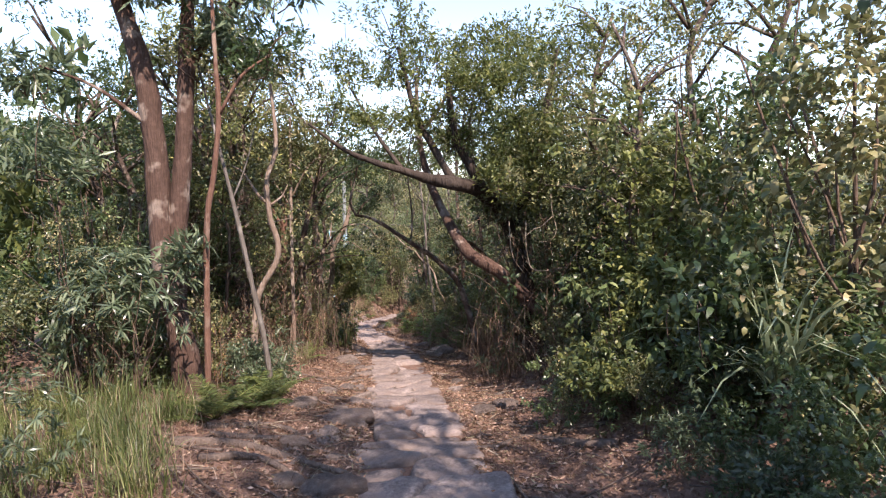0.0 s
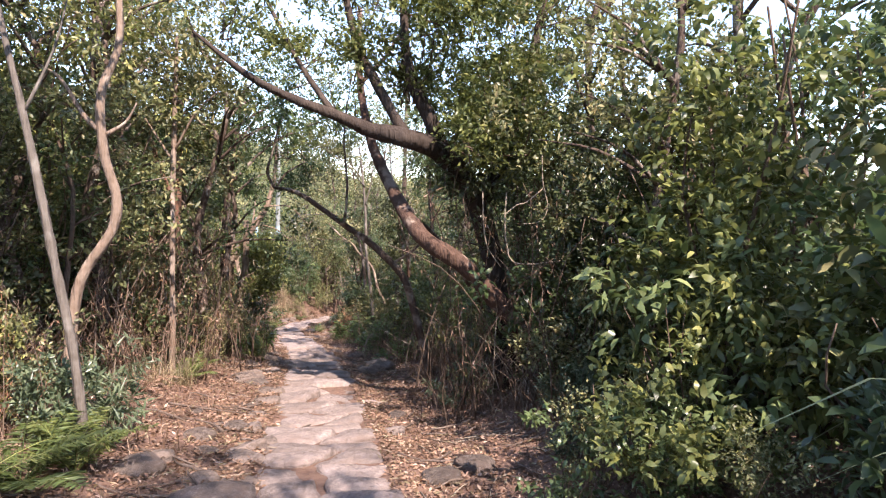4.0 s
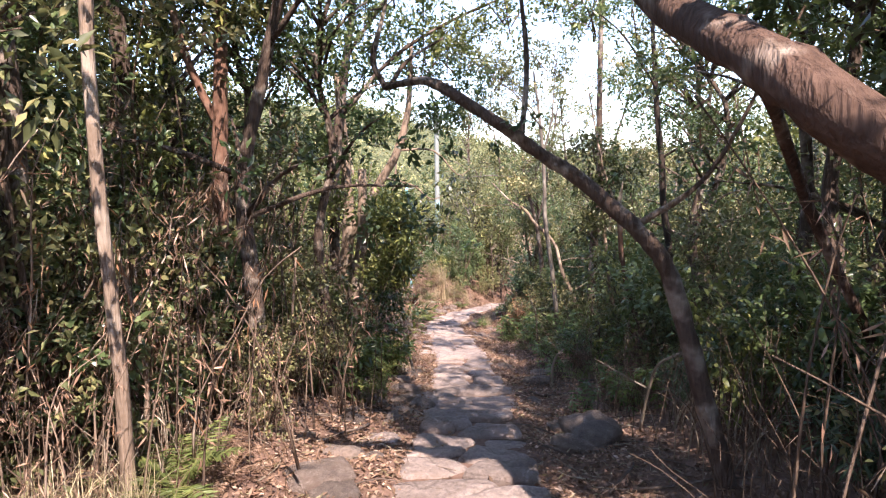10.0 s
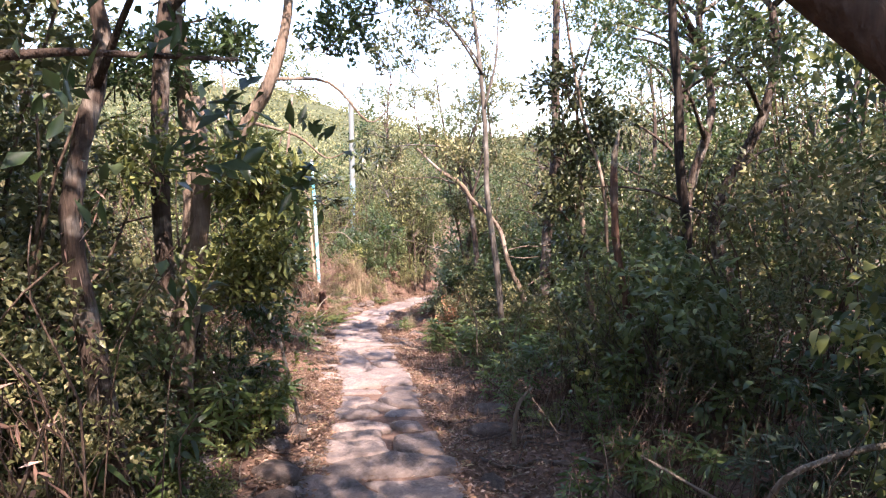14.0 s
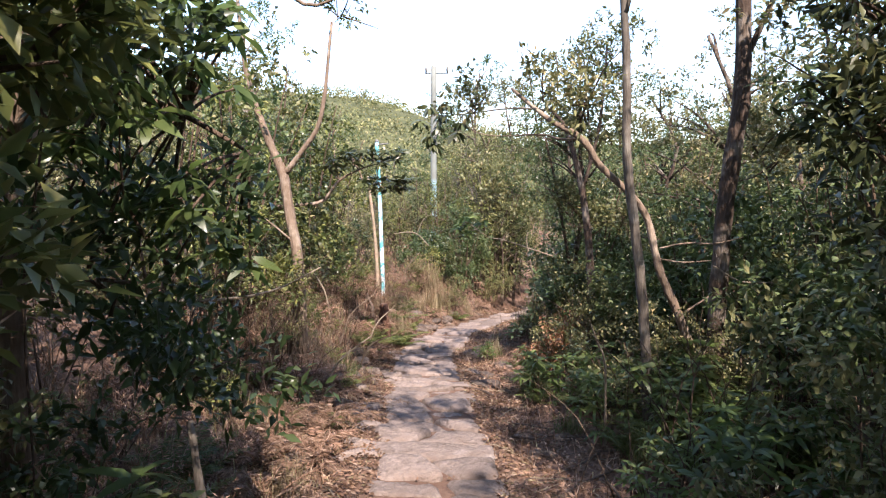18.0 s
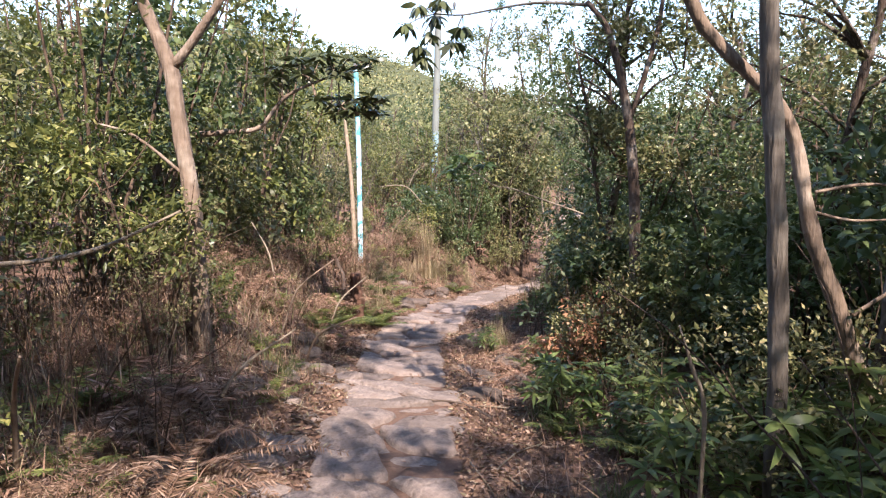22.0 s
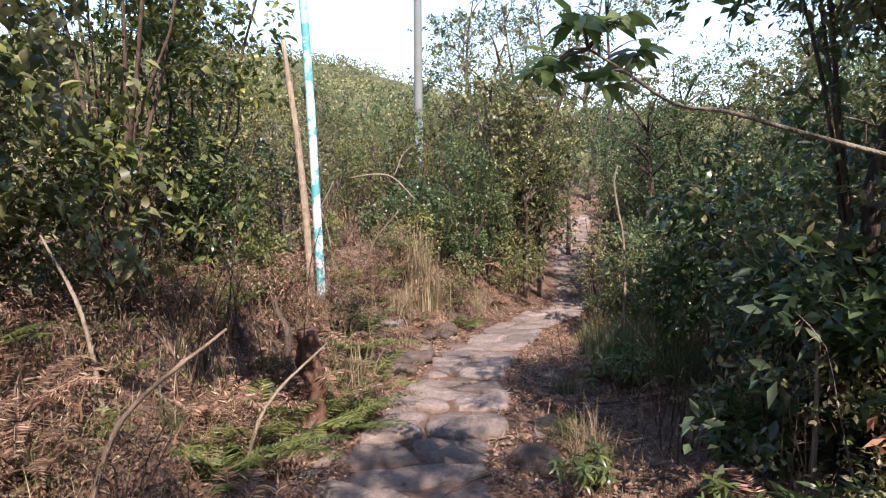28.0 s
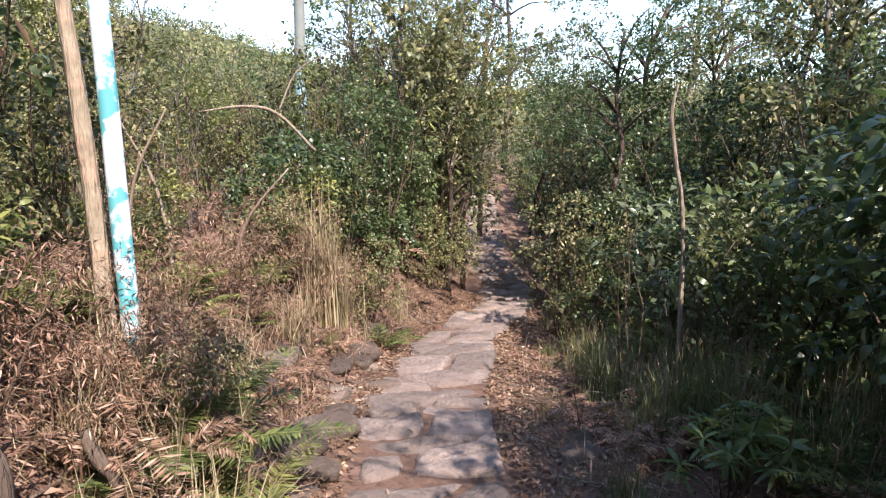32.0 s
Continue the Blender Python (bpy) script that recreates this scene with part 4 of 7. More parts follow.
def belt(seed, side, y0, y1, d0, d1, count, kinds, s0, s1, tall=(0.9, 1.15)):
    """Plants strewn along one side of the path, from d0 to d1 metres off its middle line."""
    rng = np.random.default_rng(seed)
    for k in range(count):
        y = y0 + (y1 - y0) * (k + rng.random()) / count
        d = d0 + (d1 - d0) * rng.random()
        kind = kinds[int(rng.integers(len(kinds)))]
        plant(kind, int(rng.integers(4 if kind not in ("tree", "sapling") else 6)), path_x(y) + side * d, y, rng.uniform(s0, s1), rng.uniform(0, 360), rng.uniform(*tall))

# ---- single trees that stand out ----
M_TRUNK = bark_mat("flaky_brown_bark", (0.07, 0.042, 0.033), (0.19, 0.115, 0.085), (0.36, 0.28, 0.23), 1.6, 0.6)

def big_tree(label, bark, stem_rows, limb_rows, tufts, leaf, name="tree", cat="tree", seed=1, ln=0.085, wd=0.036, sides=10):
    """A tree given by its trunk, limbs and tufts of leaves: (x, y, z, radius, tips) each."""
    x, y, z = stem_rows[0][:3]
    root = thing(name, x, y, z, label, cat)
    o = np.array([x, y, z, 0])
    tr = piece("trunk", tube_mesh("trunk", np.array(stem_rows) - o, bark, sides, 5, 0.07, seed), root)
    for k, rows in enumerate(limb_rows):
        piece("limb", tube_mesh("limb", np.array(rows) - o, bark, max(5, sides - 3), 4, 0.08, seed + k), root)
    if tufts:
        rng = np.random.default_rng(seed)
        par, tw = [], []
        for (a, b, c, r, n) in tufts:
            for q in range(6):
                e = np.array((a - x, b - y, c - z)) + unit(rng.normal(0, 1, (1, 3)))[0] * rng.uniform(0.2, 0.9) * np.array((r, r, r * 0.75))
                par.append(crown_arrays(rng, tuple(e), (r * 0.42, r * 0.42, r * 0.24), max(3, int(n * 0.9 / 6)), 14, ln, wd, 0.2, 0.16, 0.3))
            for j in range(5):
                e = np.array((a - x, b - y, c - z)) + rng.normal(0, r * 0.5, 3)
                st = np.array((a - x, b - y, c - z)) + rng.normal(0, r * 0.15, 3) - (0, 0, r * 0.5)
                tw.append(tube_arrays([(*st, 0.010), (*((st + e) / 2 + rng.normal(0, 0.05, 3)), 0.007), (*e, 0.003)], 4, 2, 0.1, j))
        v, f = joined(par)
        piece("crown", raw_mesh("crown", v, f, leaf), root)
        v, f = joined(tw)
        piece("twigwork", raw_mesh("twigwork", v, f, M_TWIG, True), root)
    return root


# twin-stemmed tree by the start
g = land(-3.15, 7.65)
big_tree("old tree with two flaky brown stems rising from one base", M_TRUNK,
         [(-3.1, 7.7, g - 0.1, 0.22), (-3.14, 7.66, g + 0.35, 0.165), (-3.21, 7.65, -1.35, 0.14), (-3.33, 7.65, -0.6, 0.132), (-3.36, 7.65, 0.6, 0.125), (-3.45, 7.65, 1.5, 0.115), (-3.7, 7.7, 2.4, 0.09), (-4.0, 7.8, 3.6, 0.06)],
         [[(-3.24, 7.66, -1.15, 0.12), (-3.16, 7.68, -0.2, 0.11), (-3.07, 7.7, 0.65, 0.1), (-3.0, 7.7, 1.5, 0.09), (-2.95, 7.7, 2.3, 0.07), (-2.8, 7.8, 3.6, 0.045)],
          [(-3.0, 7.7, 1.5, 0.05), (-2.6, 7.75, 2.1, 0.04), (-2.1, 7.9, 2.7, 0.025)],
          [(-3.4, 7.6, 0.9, 0.03), (-3.9, 7.5, 1.3, 0.02), (-4.4, 7.4, 1.5, 0.012)]],
         [(-4.0, 7.8, 3.4, 1.0, 120), (-2.8, 7.8, 3.4, 0.9, 120), (-2.1, 8.0, 2.6, 0.7, 90), (-4.5, 7.4, 1.4, 0.5, 45), (-2.5, 7.6, 1.9, 0.45, 40), (-4.3, 7.2, 0.5, 0.45, 40), (-3.3, 7.3, 2.5, 0.6, 70), (-2.9, 7.35, -0.55, 0.3, 26)], M_BLUE, seed=21, ln=0.17, wd=0.04)
big_tree("slender reddish stem beside the twin-stemmed tree", M_REDBARK,
         [(-2.8, 7.2, land(-2.8, 7.2) - 0.1, 0.036), (-2.73, 7.2, -0.32, 0.032), (-2.63, 7.2, 0.31, 0.03), (-2.55, 7.2, 0.94, 0.028), (-2.56, 7.2, 1.56, 0.024), (-2.6, 7.3, 2.6, 0.016)],
         [[(-2.55, 7.2, 0.94, 0.025), (-2.3, 7.2, 1.35, 0.018), (-2.0, 7.3, 1.6, 0.01)]], [(-2.6, 7.3, 2.6, 0.7, 80), (-2.05, 7.3, 1.6, 0.4, 40)], M_BROAD, seed=62, sides=8)
# pale crooked stem
g = land(-2.25, 8.4)
big_tree("pale crooked slender trunk lit by the sun", M_PALE,
         [(-2.55, 8.3, g - 0.1, 0.047), (-2.5, 8.3, -1.6, 0.043), (-2.42, 8.3, -1.1, 0.039), (-2.2, 8.3, -0.72, 0.039), (-2.17, 8.3, -0.45, 0.037), (-2.25, 8.3, -0.15, 0.036), (-2.27, 8.3, 0.3, 0.033), (-2.15, 8.35, 0.75, 0.027), (-2.2, 8.4, 1.5, 0.020)],
         [[(-2.25, 8.3, 0.0, 0.025), (-2.4, 8.3, 0.15, 0.02), (-2.55, 8.32, 0.4, 0.012), (-2.7, 8.35, 0.5, 0.006)], [(-2.24, 8.3, 0.0, 0.02), (-2.1, 8.3, 0.1, 0.012), (-2.02, 8.3, 0.25, 0.005)]],
         [(-2.2, 8.5, 1.9, 0.6, 60)], M_OLIVE, seed=22, sides=8)
g = land(-2.25, 7.75)
big_tree("thin leaning grey stem", M_GREY, [(-2.2, 7.75, g - 0.1, 0.036), (-2.27, 7.75, -1.62, 0.034), (-2.39, 7.75, -0.95, 0.032), (-2.45, 7.75, -0.59, 0.03), (-2.51, 7.75, -0.26, 0.027), (-2.57, 7.75, 0.06, 0.025), (-2.66, 7.75, 0.5, 0.02), (-2.9, 7.8, 1.6, 0.01)], [[(-2.57, 7.75, 0.06, 0.014), (-2.4, 7.8, 0.5, 0.009), (-2.3, 7.8, 0.9, 0.005)]], [(-2.9, 7.8, 1.7, 0.5, 50)], M_OLIVE, seed=23, sides=7)
# thin straight stem
g = land(-2.48, 11.3)
big_tree("thin straight pale stem lit by the sun", M_PALE, [(-2.45, 11.4, g - 0.1, 0.042), (-2.43, 11.35, -2.0, 0.036), (-2.4, 11.2, -0.8, 0.033), (-2.38, 11.2, 0.3, 0.03), (-2.35, 11.25, 1.5, 0.022)],
         [[(-2.39, 11.2, 0.1, 0.018), (-2.1, 11.1, 0.6, 0.013), (-1.8, 11.1, 0.9, 0.006)], [(-2.39, 11.2, 0.0, 0.016), (-2.7, 11.2, 0.5, 0.01)]],
         [(-2.35, 11.3, 1.4, 0.8, 110), (-1.9, 11.3, 1.0, 0.5, 60), (-2.8, 11.4, 0.8, 0.6, 70)], M_OLIVE, seed=24, sides=8)
# big leaning tree over the path
g = land(1.7, 10.6)
big_tree("large leaning tree whose dark limb arches over the path", M_DARK,
         [(1.75, 10.7, g - 0.1, 0.2), (1.6, 10.8, -1.6, 0.146), (1.35, 10.9, -0.5, 0.138), (0.85, 10.6, 0.12, 0.129), (0.3, 10.2, 0.3, 0.112), (-0.1, 10.3, 0.38, 0.086), (-0.5, 10.1, 0.5, 0.060), (-1.02, 10.0, 0.66, 0.047), (-1.4, 9.8, 0.82, 0.034), (-1.9, 9.8, 1.2, 0.017)],
         [[(0.85, 10.6, 0.12, 0.1), (0.6, 10.5, 0.6, 0.09), (0.35, 10.6, 1.2, 0.07), (0.3, 10.8, 2.2, 0.04)],
          [(0.3, 10.2, 0.3, 0.07), (0.0, 10.5, 0.9, 0.06), (-0.25, 10.8, 1.5, 0.05), (-0.5, 11, 2.6, 0.03)],
          [(-0.5, 10.1, 0.5, 0.04), (-0.9, 10.4, 1.1, 0.03), (-1.3, 10.8, 1.9, 0.02)],
          [(1.35, 10.9, -0.5, 0.1), (1.7, 10.8, 0.4, 0.08), (2.0, 10.9, 1.5, 0.06), (2.2, 11, 2.6, 0.03)]],
         [(0.4, 10.6, 1.6, 0.9, 150), (-0.2, 10.8, 2.3, 0.9, 150), (-1.3, 10.9, 2.2, 0.7, 90), (1.1, 10.3, 0.75, 0.75, 130), (1.7, 10.2, 1.1, 0.9, 150), (2.2, 10.8, 2.4, 1.0, 160), (0.9, 10.8, 2.6, 0.9, 140), (-1.6, 9.9, 1.4, 0.4, 40), (-0.25, 10.9, 1.3, 0.5, 80), (0.35, 10.6, 1.0, 0.45, 70), (-0.9, 10.5, 1.25, 0.45, 70), (-0.5, 11.1, 3.0, 0.9, 110), (1.0, 9.9, 0.35, 0.5, 90), (1.6, 10.0, 0.3, 0.6, 100), (0.6, 10.0, 1.9, 0.8, 120), (1.5, 9.8, 1.9, 0.9, 140)], M_LIGHT, seed=25)
g = land(1.75, 10.2)
big_tree("thick scaly brown trunk leaning over the path", M_TRUNK,
         [(2.1, 10.3, g - 0.1, 0.15), (1.75, 10.3, -1.95, 0.115), (1.38, 10.3, -1.5, 0.112), (1.02, 10.3, -1.15, 0.106), (0.6, 10.3, -0.88, 0.102), (0.42, 10.5, -0.66, 0.093), (0.28, 11.2, -0.28, 0.085), (0.12, 11.7, 0.15, 0.076), (0.03, 12, 0.5, 0.068), (-0.1, 12.4, 1.3, 0.051), (-0.1, 12.8, 2.5, 0.034)],
         [[(0.4, 10.6, -0.64, 0.04), (0.75, 11.2, -0.75, 0.03), (1.3, 11.9, -1.3, 0.03), (1.8, 12.2, -2.0, 0.03)], [(-0.1, 12.4, 1.3, 0.04), (0.3, 12.7, 1.8, 0.03), (0.7, 12.9, 2.5, 0.02)]],
         [(-0.1, 12.8, 2.6, 0.7, 60), (0.8, 12.9, 2.6, 0.7, 60), (1.9, 12.4, 0.6, 0.9, 150), (1.6, 12.6, 1.6, 0.8, 80), (2.3, 12.0, 2.2, 0.9, 130), (2.6, 12.6, 0.2, 0.9, 140), (2.3, 13.6, 1.3, 0.9, 130), (1.5, 12.3, 2.6, 0.9, 120), (2.9, 13.4, -0.4, 0.9, 130), (2.8, 13.3, 1.9, 1.0, 150), (2.2, 12.9, 3.0, 0.9, 110), (3.2, 12.6, 1.2, 0.9, 130)], M_BROAD, seed=26)
# lower arching trunk
g = land(1.0, 12.3)
big_tree("smooth brown trunk bowed in an arch above the path", M_BARK,
         [(1.05, 12.3, g - 0.1, 0.071), (0.85, 12.3, -2.4, 0.062), (0.68, 12.35, -1.75, 0.059), (0.57, 12.35, -1.5, 0.056), (0.42, 12.4, -1.32, 0.053), (0.1, 12.5, -1.02, 0.050), (-0.2, 12.5, -0.82, 0.044), (-0.45, 12.45, -0.64, 0.041), (-0.86, 12.6, -0.36, 0.035), (-1.1, 13.1, -0.25, 0.030), (-1.38, 13.7, -0.2, 0.026)],
         [[(-1.38, 13.7, -0.2, 0.029), (-1.5, 13.75, 0.05, 0.025), (-1.42, 13.8, 0.4, 0.018), (-1.3, 13.9, 1.0, 0.009)],
          [(-1.36, 13.7, -0.2, 0.022), (-1.2, 13.8, 0.05, 0.016), (-0.9, 13.9, 0.25, 0.009)],
          [(-0.3, 12.5, -0.75, 0.022), (-0.25, 12.7, -0.2, 0.018), (-0.3, 12.9, 0.6, 0.013), (-0.2, 13, 1.5, 0.007)],
          [(0.45, 12.4, -1.3, 0.022), (0.8, 12.2, -1.0, 0.016), (1.1, 12.1, -0.4, 0.009)]],
         [(-0.25, 12.9, 1.0, 0.6, 70), (-1.4, 13.9, 0.9, 0.6, 60), (1.2, 12.3, 0.0, 0.6, 70)], M_BROAD, seed=27)
# pale trunks on the left
g = land(-2.2, 16.05)
big_tree("short pale blotched trunk half hidden in leaves", M_PALE,
         [(-2.35, 16.1, g - 0.1, 0.12), (-2.28, 16.05, -2.7, 0.1), (-2.18, 16.04, -2.27, 0.09), (-2.1, 16.1, -1.7, 0.07), (-2.1, 16.2, -0.8, 0.05)],
         [], [(-1.7, 16.3, -1.5, 0.4, 70), (-1.75, 15.8, -1.9, 0.4, 80), (-2.5, 16.2, -1.3, 0.35, 50), (-1.7, 16.1, -1.35, 0.4, 70), (-1.65, 15.9, -2.1, 0.35, 60)], M_LIGHT, seed=28)
g = land(-2.6, 17.3)
big_tree("leafy tree with pale blotched forked trunk", M_PALE,
         [(-2.62, 17.3, g - 0.1, 0.13), (-2.61, 17.3, -2.7, 0.1), (-2.56, 17.3, -1.9, 0.09), (-2.53, 17.3, -1.43, 0.085), (-2.56, 17.3, -0.74, 0.075), (-2.65, 17.3, 0.6, 0.05)],
         [[(-2.55, 17.3, -1.75, 0.075), (-2.3, 17.3, -1.35, 0.07), (-2.02, 17.3, -0.88, 0.065), (-1.82, 17.3, -0.55, 0.06), (-1.65, 17.4, 0.1, 0.045), (-1.6, 17.5, 1.0, 0.025)],
          [(-1.8, 17.3, -0.5, 0.02), (-1.3, 17.5, -0.5, 0.014), (-0.95, 17.6, -0.85, 0.009), (-0.75, 17.6, -0.75, 0.004)],
          [(-2.02, 17.3, -0.88, 0.018), (-1.6, 17.4, -1.0, 0.012), (-1.35, 17.5, -1.2, 0.008), (-1.15, 17.5, -1.15, 0.004)]],
         [(-2.65, 17.3, 0.6, 0.9, 110), (-1.6, 17.5, 0.9, 0.8, 80), (-2.2, 17.6, -0.15, 0.45, 70), (-1.35, 17.8, 0.1, 0.5, 70), (-2.75, 17.0, -0.5, 0.4, 60), (-0.9, 17.9, 0.5, 0.5, 50), (-3.1, 17.2, -0.4, 0.7, 90), (-1.95, 17.2, -2.1, 0.45, 80), (-1.85, 17.1, -1.35, 0.42, 70), (-2.1, 17.7, -2.7, 0.5, 80)], M_BROAD, seed=44)
g = land(-2.96, 13.83)
sh = big_tree("reddish shaggy trunk hung with dead leaves", M_REDBARK,
         [(-2.98, 13.83, g - 0.1, 0.1), (-2.97, 13.83, -2.2, 0.085), (-2.95, 13.83, -1.65, 0.08), (-2.92, 13.83, -0.8, 0.07), (-2.88, 13.85, 0.2, 0.06), (-2.85, 13.9, 1.6, 0.04)],
         [[(-2.92, 13.83, -0.5, 0.04), (-3.2, 13.8, 0.2, 0.035), (-3.4, 13.8, 1.2, 0.02)]],
         [(-2.9, 13.8, 1.4, 0.8, 110), (-3.4, 13.8, 1.1, 0.7, 90), (-2.4, 13.7, 0.6, 0.5, 60)], M_OLIVE, seed=45)
rngs = np.random.default_rng(8)
vv, ff = joined([crown_arrays(rngs, (0, 0, h), (0.14, 0.14, 0.3), 30, 6, 0.12, 0.014, 1.4, 0.1, 0.3) for h in (0.6, 1.0, 1.4, 1.8)])
piece("foliage", raw_mesh("foliage", vv, ff, M_DRY), sh, "hanging dead leaves")
# reddish dead stems with creepers
g = land(1.3, 16.9)
stub = big_tree("broken reddish stem with a pale splintered top", M_REDBARK, [(1.48, 16.9, g - 0.1, 0.042), (1.43, 16.9, -2.67, 0.038), (1.35, 16.9, -2.28, 0.036), (1.29, 16.9, -1.88, 0.035), (1.26, 16.9, -1.3, 0.033)], [], [], None, seed=29, sides=9)
piece("splinter", tube_mesh("splinter", np.array([(1.262, 16.9, -1.34, 0.03), (1.265, 16.9, -1.2, 0.029), (1.285, 16.9, -1.08, 0.02), (1.3, 16.9, -0.98, 0.004)]) - np.array([1.48, 16.9, g - 0.1, 0]), M_DEAD, 7, 3, 0.2, 5), stub, "pale barkless splintered top")
g = land(1.2, 17.8)
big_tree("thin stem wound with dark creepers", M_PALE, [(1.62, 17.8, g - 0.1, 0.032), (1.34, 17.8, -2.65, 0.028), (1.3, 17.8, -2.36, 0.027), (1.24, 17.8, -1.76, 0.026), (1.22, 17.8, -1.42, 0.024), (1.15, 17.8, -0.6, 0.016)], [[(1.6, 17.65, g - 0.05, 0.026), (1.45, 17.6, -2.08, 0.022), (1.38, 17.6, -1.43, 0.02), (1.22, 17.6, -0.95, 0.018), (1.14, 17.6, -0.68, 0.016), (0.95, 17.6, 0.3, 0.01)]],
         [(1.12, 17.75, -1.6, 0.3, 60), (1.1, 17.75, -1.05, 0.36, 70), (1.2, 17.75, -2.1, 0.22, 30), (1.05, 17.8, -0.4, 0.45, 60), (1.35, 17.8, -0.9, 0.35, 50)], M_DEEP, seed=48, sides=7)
g = land(1.85, 16.8)
big_tree("dark thin trunk in the shade", M_DARK, [(1.8, 16.8, g - 0.1, 0.055), (1.82, 16.8, -3.0, 0.05), (1.89, 16.8, -2.45, 0.047), (1.9, 16.8, -1.9, 0.045), (1.81, 16.8, -1.26, 0.043), (1.78, 16.8, -0.7, 0.04), (1.73, 16.8, -0.34, 0.038), (1.65, 16.85, 0.8, 0.03), (1.6, 16.9, 2.0, 0.02)], [[(1.75, 16.8, -0.7, 0.018), (2.1, 16.7, -0.5, 0.013), (2.6, 16.7, -0.45, 0.007)], [(1.7, 16.8, 0.2, 0.02), (1.3, 16.9, 0.9, 0.013), (0.9, 17.0, 1.3, 0.007)]],
         [(1.6, 16.9, 1.8, 0.9, 90), (2.5, 16.8, -0.3, 0.5, 60), (0.95, 17.0, 1.3, 0.5, 50), (2.3, 16.9, 0.7, 0.6, 60)], M_BROAD, seed=30, sides=8)
g = land(1.55, 20.7)
big_tree("straight brown trunk with a patch of sun", M_BARK, [(1.62, 21.15, g - 0.1, 0.1), (1.6, 21.1, -3.2, 0.085), (1.62, 21.1, -2.4, 0.08), (1.68, 21.1, -1.6, 0.078), (1.74, 21.1, -0.98, 0.075), (1.72, 21.15, 0.5, 0.06), (1.75, 21.2, 3.0, 0.04)], [[(1.74, 21.1, -0.8, 0.03), (2.1, 21.1, 0.1, 0.022), (2.3, 21.0, 0.9, 0.014)]],
         [(1.75, 21.2, 2.8, 1.0, 110), (2.3, 21.2, 0.9, 0.8, 100), (2.4, 20.9, -0.4, 0.7, 90), (2.2, 21.4, -1.4, 0.6, 80)], M_OLIVE, seed=31)
# slender grey tree
g = land(0.9, 20.7)
big_tree("slender smooth grey tree rising from low plants", M_GREY, [(0.92, 20.7, g - 0.1, 0.055), (0.88, 20.7, -4.07, 0.05), (0.83, 20.7, -3.31, 0.047), (0.76, 20.7, -2.67, 0.045), (0.64, 20.7, -1.86, 0.042), (0.61, 20.7, -1.48, 0.04), (0.6, 20.75, -0.8, 0.038), (0.52, 20.8, 0.2, 0.03), (0.4, 20.9, 1.2, 0.02)],
         # last limb and last three tufts are added overhead to shade the left bank
         [[(0.58, 20.75, -0.4, 0.022), (0.75, 20.8, 0.3, 0.016), (0.8, 20.9, 1.1, 0.01)], [(0.5, 20.8, 0.3, 0.016), (0.1, 20.9, 0.8, 0.011), (-0.3, 21, 1.0, 0.006)], [(0.56, 20.78, 0.1, 0.02), (0.0, 20.2, 0.7, 0.015), (-0.6, 19.6, 1.0, 0.008)]],
         [(0.4, 20.9, 1.5, 0.6, 50), (0.8, 20.9, 1.4, 0.5, 45), (-0.3, 21, 1.2, 0.4, 30), (-0.4, 20.8, 0.55, 0.6, 50), (0.35, 20.9, 0.85, 0.55, 45), (-0.9, 20.9, 0.3, 0.4, 24), (-0.5, 19.6, 1.1, 0.6, 60), (-1.0, 19.3, 1.4, 0.6, 60), (-0.2, 20.0, 1.2, 0.5, 50)], M_OLIVE, seed=32, sides=9)
big_tree("crooked leaning tree crossing behind the slender one", M_PALE, [(1.62, 20.8, land(1.62, 20.8) - 0.1, 0.05), (1.44, 20.8, -3.8, 0.045), (1.29, 20.8, -3.46, 0.042), (1.12, 20.8, -3.05, 0.04), (0.96, 20.8, -2.69, 0.036), (0.86, 20.85, -2.26, 0.034), (0.74, 20.85, -2.06, 0.032), (0.61, 20.9, -1.92, 0.032), (0.4, 20.9, -1.72, 0.032), (0.24, 20.9, -1.49, 0.034), (-0.07, 21.0, -1.29, 0.024), (-0.4, 21.4, -0.95, 0.014)],
         [[(0.24, 20.9, -1.49, 0.016), (0.07, 21.3, -1.46, 0.013), (-0.1, 21.5, -1.4, 0.011), (-0.67, 21.5, -1.4, 0.006), (-1.0, 21.6, -1.2, 0.004)],
          [(0.96, 20.8, -2.5, 0.01), (1.23, 20.9, -2.46, 0.009), (1.49, 20.9, -2.46, 0.007), (1.74, 20.9, -2.4, 0.004)],
          [(0.97, 20.8, -2.6, 0.009), (1.2, 20.9, -2.64, 0.007), (1.46, 20.9, -2.62, 0.004)],
          [(1.2, 20.8, -3.1, 0.012), (1.48, 20.9, -2.94, 0.008)]],
         [(0.3, 21, -1.1, 0.35, 30), (-0.1, 21.2, -0.9, 0.3, 24), (-0.8, 21.6, -1.0, 0.25, 12)], M_OLIVE, seed=46, sides=8)
